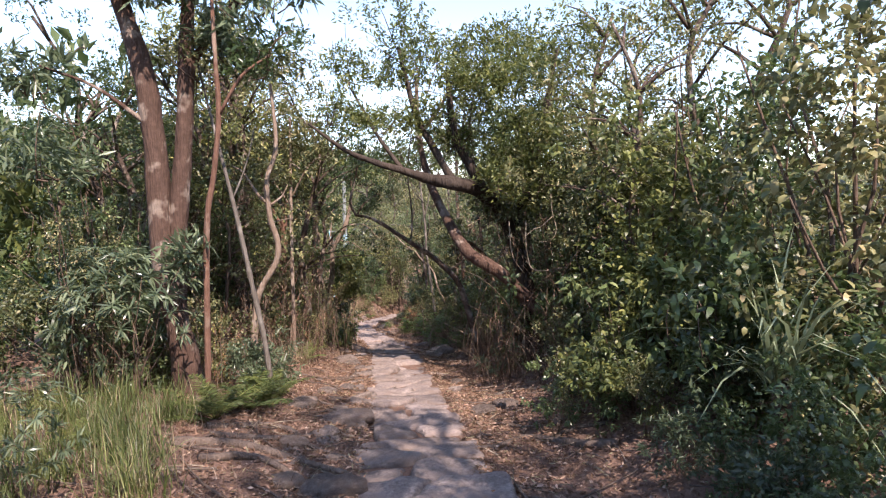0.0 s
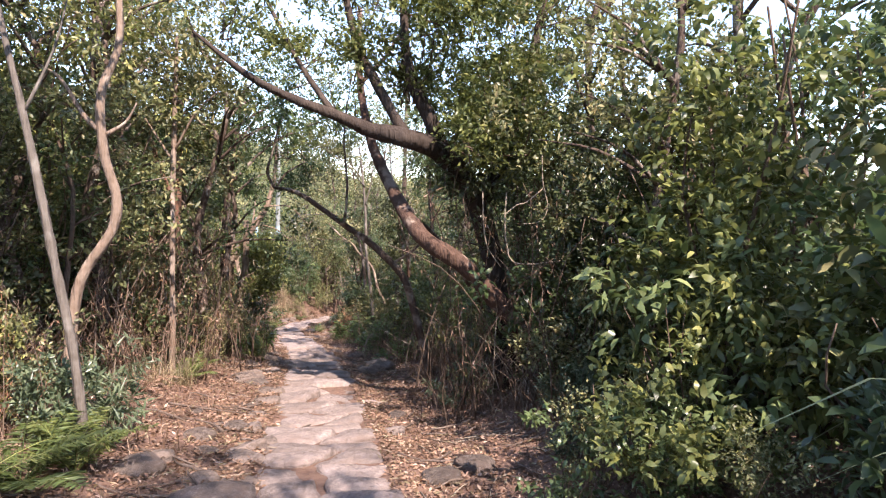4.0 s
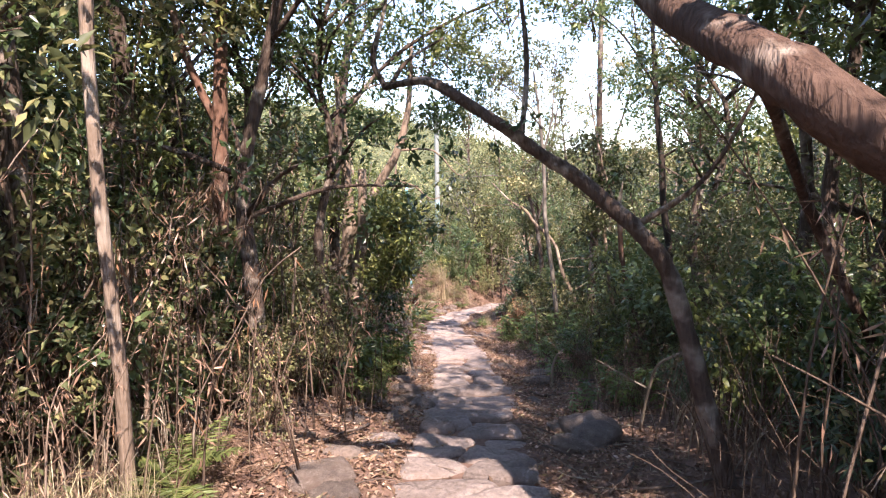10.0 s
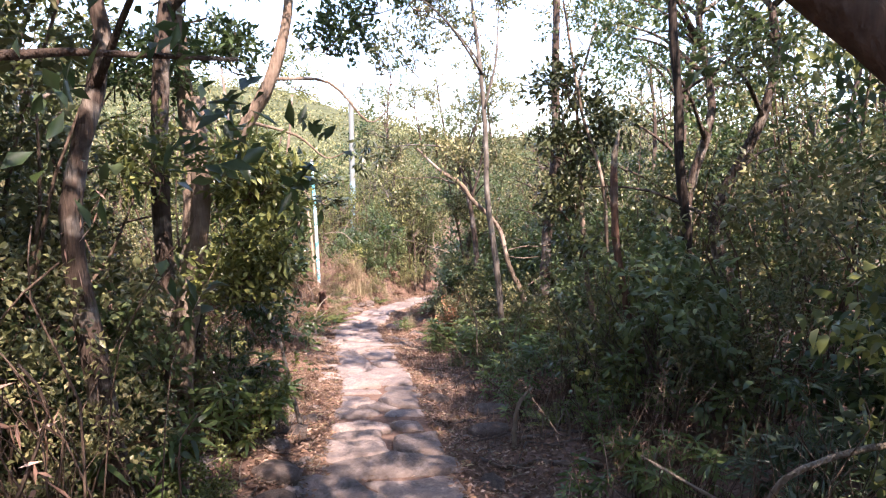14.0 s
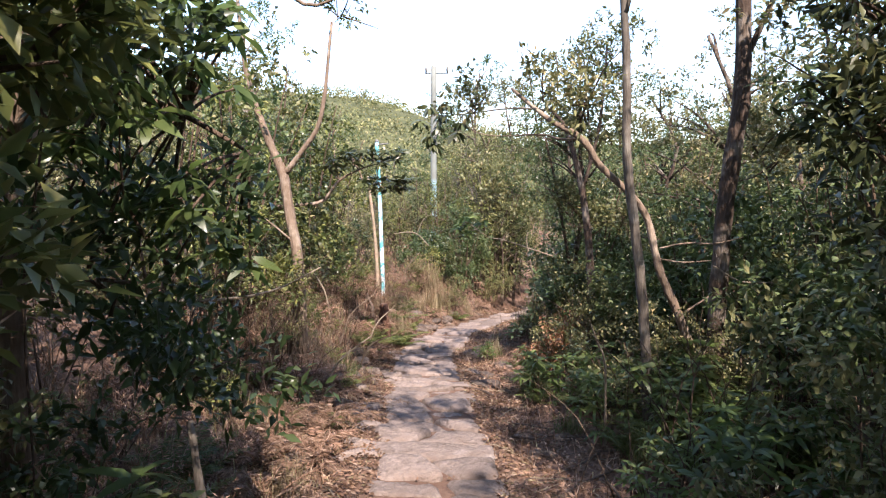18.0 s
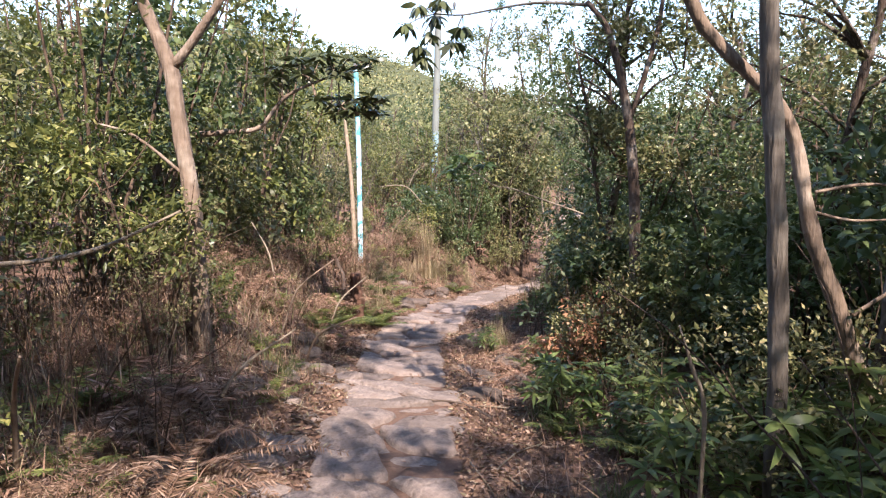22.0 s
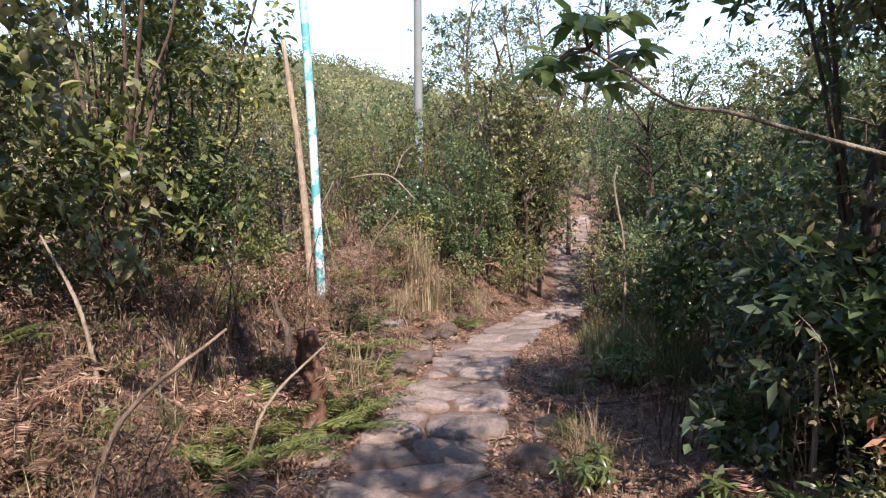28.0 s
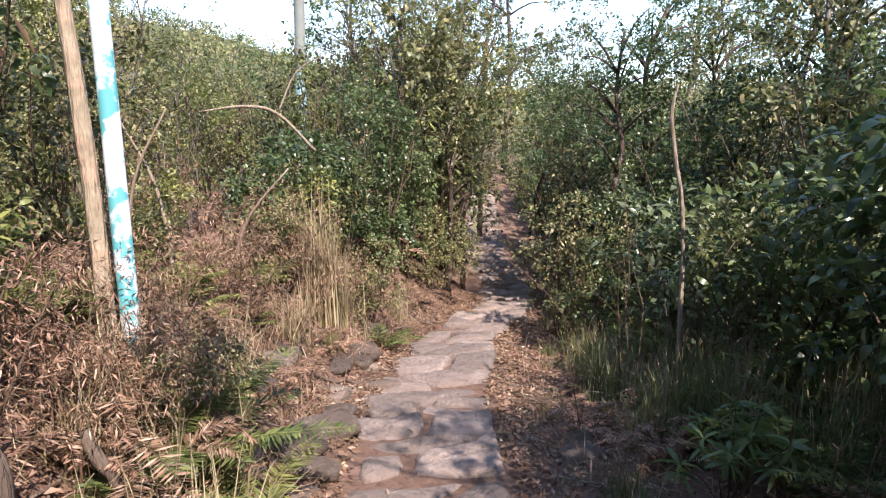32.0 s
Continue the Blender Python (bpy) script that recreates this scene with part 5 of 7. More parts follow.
# forked tree on the sunny bank
g = land(-2.95, 22.2)
big_tree("pale forked tree on the sunny bank", M_PALE, [(-2.85, 22.2, g - 0.1, 0.07), (-2.9, 22.2, -2.9, 0.065), (-3.02, 22.25, -2.2, 0.062), (-3.1, 22.29, -1.78, 0.06), (-3.3, 22.3, -1.3, 0.045), (-3.55, 22.4, -0.6, 0.034), (-3.7, 22.5, 0.5, 0.02)], [[(-3.09, 22.29, -1.8, 0.042), (-2.85, 22.3, -1.5, 0.034), (-2.62, 22.3, -1.1, 0.028), (-2.5, 22.4, 0.0, 0.018)], [(-2.95, 22.2, -2.6, 0.016), (-3.3, 22.1, -2.3, 0.012), (-3.7, 22.1, -2.2, 0.007)]],
         [(-3.7, 22.5, 0.8, 0.7, 60), (-2.4, 22.5, 0.4, 0.6, 50), (-3.7, 21.9, -2.5, 0.5, 50), (-3.0, 21.9, -3.0, 0.35, 40)], M_LIGHT, seed=33, sides=9)


# ---- poles ----
M_BONE = bark_mat("barkless_wood", (0.42, 0.34, 0.25), (0.6, 0.52, 0.4), None, 1.5)
def paint_mat():
    m, nt, bsdf, out = base_mat("peeling_paint")
    a = noise_tex(nt, 5, 4)
    tc = nt.nodes.new("ShaderNodeTexCoord")
    sep = nt.nodes.new("ShaderNodeSeparateXYZ")
    nt.links.new(tc.outputs["Object"], sep.inputs[0])
    r = ramp(nt, [(0.0, (0.66, 0.68, 0.72)), (0.3, (0.62, 0.68, 0.75)), (0.45, (0.38, 0.62, 0.74)), (0.75, (0.30, 0.56, 0.68)), (0.85, (0.3, 0.33, 0.3))])
    d = nt.nodes.new("ShaderNodeMath")
    d.operation = 'DIVIDE'
    d.inputs[1].default_value = 6.0
    nt.links.new(sep.outputs[2], d.inputs[0])
    nt.links.new(d.outputs[0], r.inputs[0])
    r2 = ramp(nt, [(0.5, (0, 0, 0)), (0.55, (1, 1, 1))])
    nt.links.new(a.outputs["Fac"], r2.inputs[0])
    col = mixc(nt, r.outputs[0], (0.10, 0.36, 0.40), r2.outputs[0])
    nt.links.new(col, bsdf.inputs["Base Color"])
    bsdf.inputs["Roughness"].default_value = 0.7
    return m


def grey_pole_mat():
    m, nt, bsdf, out = base_mat("weathered_pole")
    a = noise_tex(nt, 3, 5)
    tc = nt.nodes.new("ShaderNodeTexCoord")
    sep = nt.nodes.new("ShaderNodeSeparateXYZ")
    nt.links.new(tc.outputs["Object"], sep.inputs[0])
    r = ramp(nt, [(0.0, (0.35, 0.58, 0.66)), (0.37, (0.33, 0.55, 0.62)), (0.39, (0.23, 0.25, 0.22)), (1.0, (0.2, 0.22, 0.2))])
    d = nt.nodes.new("ShaderNodeMath")
    d.operation = 'DIVIDE'
    d.inputs[1].default_value = 10.0
    nt.links.new(sep.outputs[2], d.inputs[0])
    nt.links.new(d.outputs[0], r.inputs[0])
    col = mixc(nt, r.outputs[0], (0.14, 0.13, 0.11), a.outputs["Fac"])
    col.node.inputs[0].default_value = 0.25
    nt.links.new(col, bsdf.inputs["Base Color"])
    bsdf.inputs["Roughness"].default_value = 0.8
    return m


M_PAINT = paint_mat()
M_POLE = grey_pole_mat()
M_STEEL = bark_mat("dull_steel", (0.2, 0.2, 0.2), (0.3, 0.3, 0.3))
pole = thing("utility_pole", -2.93, 28.15, land(-2.93, 28.15) - 0.2, "white and pale blue painted pole with peeling paint", "pole")
piece("shaft", tube_mesh("shaft", [(0, 0, 0, 0.046), (-0.03, 0.0, 1, 0.044), (-0.07, 0.0, 2.4, 0.042), (-0.13, 0.0, 3.8, 0.04)], M_PAINT, 14, 5, 0.02, 3), pole)
piece("bracket", tube_mesh("bracket", [(-0.2, 0, 3.72, 0.015), (0.12, 0, 3.76, 0.015)], M_STEEL, 6, 2, 0.0, 1), pole, "small steel bracket at the top")
piece("cap", tube_mesh("cap", [(-0.13, 0, 3.78, 0.046), (-0.13, 0, 3.84, 0.03)], M_STEEL, 10, 2, 0.0, 1), pole, "steel cap")
big_tree("pale dead leaning trunk without bark beside the pole", M_BONE, [(-3.06, 28.2, land(-3.06, 28.2) - 0.1, 0.042), (-3.08, 28.18, -3.7, 0.04), (-3.14, 28.18, -2.8, 0.036), (-3.27, 28.2, -1.7, 0.022)], [], [], None, "dead_tree", "dead tree", 41, sides=9)
big_tree("fallen pale branch caught in the shrubs", M_DEAD, [(-2.2, 30.5, -3.4, 0.014), (-2.5, 30.5, -3.1, 0.014), (-2.75, 30.4, -3.05, 0.012), (-3.1, 30.4, -3.1, 0.006)], [[(-2.5, 30.5, -3.1, 0.01), (-2.35, 30.6, -2.75, 0.008), (-2.1, 30.6, -2.6, 0.004)]], [], None, "dead_branch", "branch", 42, sides=6)
farp = thing("utility_pole", -3.05, 40.5, land(-3.05, 40.5) - 0.2, "tall grey utility pole with a pale blue foot", "pole")
fh = 2.9 - farp.location.z
piece("shaft", tube_mesh("shaft", [(0, 0, 0, 0.135), (0, 0, fh * 0.5, 0.125), (0, 0, fh, 0.11)], M_POLE, 14, 4, 0.02, 4), farp)
arm = piece("crossarm", tube_mesh("crossarm", [(-0.35, 0, fh - 0.27, 0.025), (0.6, 0, fh - 0.27, 0.025)], M_STEEL, 6, 2, 0.0, 1), farp)
for sx in (-0.3, 0.55):
    piece("insulator", tube_mesh("insulator", [(sx, 0, fh - 0.25, 0.03), (sx, 0, fh - 0.12, 0.06), (sx, 0, fh - 0.02, 0.03)], M_STEEL, 8, 2, 0, 1), arm)


# ---- sprays of large leaves on bare branches ----
def rosette_branch(label, rows, tips, leaf, ln, wd, droop, bark=M_DEAD, seed=1, per=9, name="leafy_branch"):
    """A branch, with rosettes of large leaves at the given places."""
    x, y, z = rows[0][:3]
    root = thing(name, x, y, z, label, "branch")
    o = np.array([x, y, z, 0])
    piece("limb", tube_mesh("limb", np.array(rows) - o, bark, 7, 5, 0.1, seed), root)
    rng = np.random.default_rng(seed)
    for t in tips:
        c = np.array(t[:3]) - o[:3]
        e = np.array(min(rows, key=lambda q: (q[0] - t[0]) ** 2 + (q[1] - t[1]) ** 2 + (q[2] - t[2]) ** 2)[:3]) - o[:3]
        tw = piece("twig", tube_mesh("twig", [(*e, 0.008), (*((c + e) / 2 + (0, 0, 0.02)), 0.007), (*c, 0.005)], bark, 5, 3, 0.1, seed), root)
        a = np.arange(per) / per * 6.283 + rng.uniform(0, 1)
        along = np.column_stack([np.cos(a), np.sin(a), rng.normal(-droop, 0.3, per)])
        v, f = leaf_arrays(rng, np.repeat(c[None], per, 0) + rng.normal(0, 0.015, (per, 3)), along, ln * rng.uniform(0.75, 1.15, per), np.full(per, wd) * rng.uniform(0.85, 1.1, per), 0.18, 0.22)
        piece("leaf_rosette", raw_mesh("leaf_rosette", v, f, leaf), tw)
    return root


rosette_branch("pale branch reaching out with rosettes of large leaves", [(0.3, 24.2, -2.95, 0.011), (-0.19, 24.3, -2.8, 0.009), (-0.45, 24.34, -2.72, 0.008), (-0.64, 24.34, -2.69, 0.007), (-0.82, 24.36, -2.57, 0.006), (-0.95, 24.4, -2.48, 0.004)],
               [(-1.0, 24.3, -2.4), (-0.85, 24.4, -2.38), (-1.05, 24.5, -2.5), (-0.92, 24.25, -2.62), (-0.75, 24.45, -2.5), (-1.12, 24.35, -2.58)], M_LEAF, 0.15, 0.055, 0.15, M_DEAD, 3, 14)
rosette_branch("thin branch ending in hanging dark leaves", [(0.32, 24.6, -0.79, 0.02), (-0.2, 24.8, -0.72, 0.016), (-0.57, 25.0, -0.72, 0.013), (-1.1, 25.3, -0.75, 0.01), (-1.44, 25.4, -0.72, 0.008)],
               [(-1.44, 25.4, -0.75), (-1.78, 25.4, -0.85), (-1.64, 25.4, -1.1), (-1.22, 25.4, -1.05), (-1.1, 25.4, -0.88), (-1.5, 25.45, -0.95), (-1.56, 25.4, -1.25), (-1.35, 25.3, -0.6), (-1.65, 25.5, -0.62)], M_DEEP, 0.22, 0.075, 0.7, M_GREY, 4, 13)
big_tree("tree at the bend with a long bough over the path", M_BARK, [(0.95, 24.5, land(0.95, 24.5) - 0.1, 0.07), (0.9, 24.5, -3.2, 0.06), (0.75, 24.5, -2.0, 0.05), (0.5, 24.55, -1.1, 0.035), (0.25, 24.6, -0.75, 0.022)], [[(0.75, 24.5, -2.0, 0.03), (1.0, 24.6, -1.0, 0.025), (1.1, 24.7, 0.2, 0.015)]],
         [(1.1, 24.7, 0.2, 0.7, 80), (0.7, 24.8, -1.0, 0.5, 60), (1.3, 24.9, -0.9, 0.7, 90), (0.6, 25.1, -2.0, 0.5, 70), (1.1, 25.2, -2.4, 0.6, 90)], M_OLIVE, seed=47, sides=8)
rng = np.random.default_rng(91)
tips = [(-2.55 + 0.6 * a, 24.3 + 0.3 * b, -1.52 + 0.13 * c) for a, b, c in rng.uniform(-1, 1, (26, 3))] + [(-2.15 + 0.4 * a, 24.3 + 0.3 * b, -1.92 + 0.13 * c) for a, b, c in rng.uniform(-1, 1, (18, 3))]
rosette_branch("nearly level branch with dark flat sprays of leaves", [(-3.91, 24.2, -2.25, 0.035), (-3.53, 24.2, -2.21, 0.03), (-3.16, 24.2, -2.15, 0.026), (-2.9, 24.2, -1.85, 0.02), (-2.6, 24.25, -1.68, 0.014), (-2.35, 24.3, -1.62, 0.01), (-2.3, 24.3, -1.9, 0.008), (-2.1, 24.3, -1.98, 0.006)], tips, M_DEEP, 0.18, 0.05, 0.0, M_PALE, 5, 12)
tips = [(-1.95 + 0.42 * a, 17.35 + 0.4 * b, -1.75 + 0.55 * c) for a, b, c in rng.uniform(-1, 1, (44, 3))]
rosette_branch("overhanging branch with large bright green leaves", [(-2.5, 17.3, -1.45, 0.025), (-2.1, 17.4, -1.55, 0.018), (-1.85, 17.45, -1.65, 0.013), (-1.6, 17.5, -1.8, 0.008)], tips, M_LEAF, 0.15, 0.042, 0.45, M_TWIG, 6)

# bare curved vine and sticks
def stick(label, rows, bark=M_DEAD, name="dead_branch", seed=1):
    x, y, z = rows[0][:3]
    ob = new(name, tube_mesh(name, np.array(rows) - np.array([x, y, z, 0]), bark, 7, 5, 0.12, seed))
    ob.location = (x, y, z)
    return tagged(ob, label, "branch", "bare sticks and vines")


stick("pale bare vine bent in an arch above the ground", [(0.85, 13.9, land(0.85, 13.9), 0.014), (0.92, 13.8, -2.75, 0.014), (1.0, 13.7, -2.55, 0.013), (1.3, 13.65, -2.44, 0.013), (1.6, 13.7, -2.5, 0.012), (1.75, 13.8, -2.9, 0.012)])
stick("thin pale vine creeping from the shrubs", [(0.9, 13.85, -2.85, 0.01), (0.7, 13.9, -2.75, 0.008), (0.45, 14.0, -2.62, 0.005)])
stick("short dead stick standing in the soil", [(0.35, 16.6, land(0.35, 16.6) - 0.03, 0.022), (0.34, 16.6, -3.6, 0.02), (0.38, 16.6, -3.35, 0.017), (0.5, 16.6, -3.2, 0.01)], seed=2)
stick("short dead stick leaning by the path", [(-1.55, 17.0, land(-1.55, 17.0) - 0.03, 0.022), (-1.7, 17.2, -3.3, 0.02), (-1.8, 17.3, -2.9, 0.015)], M_GREY, seed=3)
stick("slender pale dead stem", [(0.28, 24.9, land(0.28, 24.9) - 0.03, 0.013), (0.28, 24.9, -4.3, 0.012), (0.25, 24.9, -3.75, 0.008)], seed=4)
stick("pale dead branch lying across the shrubs", [(-3.6, 20.4, -3.0, 0.016), (-3.0, 20.5, -2.98, 0.015), (-2.6, 20.6, -2.9, 0.012), (-2.2, 20.7, -2.7, 0.006)], seed=5)
for k, (x, y) in enumerate(((-2.6, 11.8), (-2.9, 12.2), (-3.1, 11.2), (-2.7, 13.0), (-3.2, 12.8), (-2.3, 13.6))):
    stick("thin upright pale stem in the undergrowth", [(x, y, land(x, y) - 0.03, 0.016), (x + 0.05, y, land(x, y) + 0.6, 0.014), (x - 0.08 + 0.1 * (k % 3), y, land(x, y) + 1.3, 0.008)], M_PALE, "dead_sapling", k)
for x, y, h, r in ((-2.98, 27.0, 0.5, 0.045), (-2.75, 27.3, 0.4, 0.04), (-3.2, 26.6, 0.35, 0.045)):
    z = land(x, y)
    st = thing("tree_stump", x, y, z, "rotting stump with pale lichen on the bank", "stump")
    piece("trunk", tube_mesh("trunk", [(0, 0, -0.1, r * 1.1), (0.02, 0, h * 0.4, r * 0.75), (-0.06, 0, h * 0.8, r * 0.62), (-0.09, 0.01, h, r * 0.4)], M_ROOT, 10, 5, 0.2, 7), st)

st = thing("tree_stump", -2.6, 26.4, land(-2.6, 26.4), "shaggy reddish-brown rotten stump on the bank", "stump")
piece("trunk", tube_mesh("trunk", [(0, 0, -0.1, 0.13), (0.01, 0, 0.25, 0.1), (-0.02, 0.01, 0.55, 0.088), (-0.03, 0.01, 0.74, 0.07)], M_REDBARK, 12, 6, 0.22, 9), st)
VINE = "pale bare vine hanging from the leaning tree"
stick(VINE, [(1.28, 9.5, -0.3, 0.007), (1.27, 9.5, -0.6, 0.008), (1.3, 9.5, -0.86, 0.008), (1.35, 9.5, -1.01, 0.008), (1.5, 9.5, -1.06, 0.007), (1.91, 9.5, -1.02, 0.005)], seed=11)
stick(VINE, [(1.66, 9.5, 0.1, 0.007), (1.68, 9.5, -0.2, 0.007), (1.74, 9.5, -0.44, 0.007), (1.66, 9.5, -0.6, 0.006), (1.45, 9.5, -0.63, 0.004)], seed=12)
stick(VINE, [(1.68, 9.5, -0.25, 0.006), (1.5, 9.5, -0.4, 0.006), (1.4, 9.5, -0.43, 0.006), (1.26, 9.5, -0.54, 0.005)], seed=13)
stick(VINE, [(1.02, 9.5, -0.3, 0.006), (1.04, 9.5, -0.65, 0.007), (1.09, 9.5, -0.88, 0.006), (1.24, 9.5, -1.09, 0.004)], seed=14)
stick("pale bare branch reaching through the leaves", [(1.51, 21.0, -2.68, 0.009), (1.79, 21.0, -2.83, 0.008), (2.23, 21.0, -2.84, 0.007), (2.59, 21.0, -2.96, 0.004)], seed=15)
stick("pale crooked dead stem beside the path", [(0.46, 20.5, land(0.46, 20.5) - 0.03, 0.012), (0.44, 20.5, -3.55, 0.011), (0.37, 20.5, -3.33, 0.009), (0.29, 20.5, -3.12, 0.005)], seed=16)
stick("pale curved bare stem among the shrubs", [(0.35, 29.0, land(0.35, 29.0) - 0.03, 0.016), (0.3, 29.0, -3.9, 0.015), (0.2, 29.0, -3.37, 0.014), (0.16, 29.0, -3.11, 0.012), (0.19, 29.0, -2.93, 0.007)], seed=17)
for k, (x, y, h, dx, dy) in enumerate(((-2.9, 24.1, 0.9, 0.5, 0.3), (-3.2, 24.8, 1.1, -0.4, 0.2), (-2.5, 23.6, 0.7, 0.6, -0.2), (-2.7, 25.2, 0.8, 0.4, 0.5), (-3.4, 29.4, 1.4, 0.3, 0.1), (-3.2, 29.9, 1.5, -0.4, 0.2), (-2.9, 30.2, 1.3, 0.5, 0.0), (-2.4, 21.3, 0.8, 0.5, 0.3), (-2.8, 20.2, 0.9, 0.4, -0.4))):
    stick("pale dead branch leaning in the withered growth", [(x, y, land(x, y) - 0.03, 0.014), (x + dx * 0.3, y + dy * 0.3, land(x, y) + h * 0.5, 0.012), (x + dx, y + dy, land(x, y) + h * 0.85, 0.006)], M_DEAD if k % 2 else M_PALE, seed=k + 20)


def creeper(label, clumps, leaf, seed):
    """Climbing leaves on a trunk: (x, y, z, radius, tips) each."""
    x, y, z = clumps[0][:3]
    root = thing("creeper", x, y, z, label, "creeper")
    rng = np.random.default_rng(seed)
    par, tw = [], []
    for a, b, c, r, n in clumps:
        par.append(crown_arrays(rng, (a - x, b - y, c - z), (r, r * 0.8, r), n, 13, 0.085, 0.042, 0.5, 0.14, 0.35))
        for j in range(4):
            st = np.array((a - x, b - y, c - z)) + rng.normal(0, r * 0.4, 3)
            e = st + np.array((rng.normal(0, 0.12), rng.normal(0, 0.1), -rng.uniform(0.3, 0.8)))
            tw.append(tube_arrays([(*st, 0.006), (*((st + e) / 2 + rng.normal(0, 0.05, 3)), 0.005), (*e, 0.003)], 4, 2, 0.1, j))
    v, f = joined(par)
    piece("foliage", raw_mesh("foliage", v, f, leaf), root)
    v, f = joined(tw)
    piece("twigwork", raw_mesh("twigwork", v, f, M_TWIG, True), root, "hanging bare vines")


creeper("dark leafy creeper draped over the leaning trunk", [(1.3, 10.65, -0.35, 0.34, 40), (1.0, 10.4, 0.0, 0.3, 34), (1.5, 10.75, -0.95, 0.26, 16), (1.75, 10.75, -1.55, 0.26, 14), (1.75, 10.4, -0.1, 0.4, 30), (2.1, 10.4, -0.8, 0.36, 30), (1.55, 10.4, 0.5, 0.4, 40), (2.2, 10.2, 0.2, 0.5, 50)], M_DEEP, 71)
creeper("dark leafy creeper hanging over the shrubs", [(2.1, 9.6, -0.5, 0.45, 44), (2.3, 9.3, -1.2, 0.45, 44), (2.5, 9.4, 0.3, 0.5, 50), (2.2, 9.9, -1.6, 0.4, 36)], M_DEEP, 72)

big_tree("tall tree whose leafy boughs close over the path", M_BARK, [(-2.55, 16.7, land(-2.55, 16.7) - 0.1, 0.085), (-2.6, 16.7, -2.0, 0.075), (-2.55, 16.7, -0.6, 0.065), (-2.4, 16.75, 0.6, 0.055), (-2.2, 16.8, 2.0, 0.035)],
         [[(-2.5, 16.72, -0.1, 0.04), (-1.8, 16.9, 0.7, 0.03), (-1.0, 17.0, 1.2, 0.022), (-0.1, 16.8, 1.5, 0.012)], [(-2.4, 16.75, 0.7, 0.035), (-1.6, 17.0, 1.8, 0.025), (-0.6, 17.2, 2.3, 0.012)]],
         [(-1.2, 17.0, 0.95, 0.75, 90), (-0.4, 16.8, 1.4, 0.75, 90), (0.4, 16.6, 1.6, 0.65, 70), (-2.0, 16.8, 1.4, 0.9, 100), (-0.6, 17.2, 2.4, 0.9, 90), (-1.7, 16.5, 2.3, 0.8, 90), (-2.9, 16.6, 0.6, 0.8, 90)], M_LIGHT, seed=61, sides=9)

# ---- the wood on both sides ----
TH = ("thick_olive", "thick_broad", "thick_olive", "thick_light")
# left, by the start
belt(201, -1, -5, 6.5, 2.6, 3.6, 12, ("broad", "whorl", "willow", "fern", "tangle"), 0.5, 0.8)
belt(231, -1, 7.9, 9.0, 2.2, 3.6, 6, ("fine", "whorl", "deadthick", "tangle", "broad", "light"), 0.5, 0.8)
belt(241, -1, 6.2, 11.3, 1.7, 3.2, 20, ("dryfern", "straw", "fern", "paletangle", "grass"), 0.22, 0.42)
belt(261, -1, 8.8, 11.4, 1.9, 3.6, 16, ("paletangle", "deadthick", "tangle", "deadthick", "dryfern", "straw"), 0.35, 0.7)
belt(271, -1, 9.4, 11.6, 3.2, 4.6, 9, ("deadthick", "thick_light", "paletangle", "deadthick", "light"), 0.6, 0.9)
# left, the brown thicket in the sun
belt(211, -1, 11.6, 18, 1.55, 2.2, 22, ("dryfern", "tangle", "fern", "dryfern", "paletangle", "straw"), 0.4, 0.65)
belt(221, -1, 11.6, 18, 2.1, 3.2, 24, ("deadthick", "fine", "brown", "broad", "fine", "deadthick", "brown"), 0.75, 1.1)
belt(251, -1, 11.8, 17, 1.6, 2.2, 11, ("deadthick", "fine", "broad", "tangle", "deadthick"), 0.5, 0.8)
belt(212, -1, -5, 10, 3.6, 5.2, 11, TH, 0.5, 0.75)
belt(252, -1, 10, 17, 3.0, 4.8, 9, TH, 0.85, 1.2)
belt(222, -1, 10, 17, 2.7, 4.2, 9, ("bush_olive", "bush_broad", "bush_light"), 0.7, 1.0)
belt(202, -1, -5, 10, 4.8, 9.0, 14, ("mass",), 0.7, 1.05)
belt(242, -1, 10, 18, 4.4, 8.0, 10, ("mass",), 1.1, 2.0, (0.9, 1.4))
belt(203, -1, -8, 0, 4.0, 6.5, 3, ("backtree",), 0.75, 1.05)
belt(223, -1, 10.5, 17, 3.0, 6.0, 10, ("tree",), 0.7, 1.0)
belt(204, -1, 9.5, 17, 2.4, 3.6, 7, ("sapling",), 0.75, 1.1)
# left, sunny bank
belt(205, -1, 17, 31.5, 0.95, 1.7, 44, ("dryfern", "straw", "fern", "dryfern", "grass", "fern", "brown"), 0.3, 0.5)
belt(215, -1, 17, 31.5, 1.3, 2.5, 64, ("brown", "dryfern", "dryfern", "fern", "dryfern", "brown", "dryfern", "paletangle", "fern"), 0.42, 0.7)
belt(206, -1, 17, 31, 2.3, 3.6, 26, ("dryfern", "broad", "tangle", "dryfern", "fern", "fine", "deadthick", "brown"), 0.6, 0.95)
belt(213, -1, 17.5, 33, 3.3, 5.2, 18, ("bush_light", "twiggy", "bush_olive", "thick_light", "thick_olive"), 0.6, 0.9)
belt(207, -1, 18, 36, 4.8, 10.0, 22, ("mass", "twiggy", "thick_olive"), 0.6, 1.2, (0.8, 1.4))
belt(208, -1, 19, 40, 5.5, 14.0, 12, ("backtree",), 0.45, 0.75)
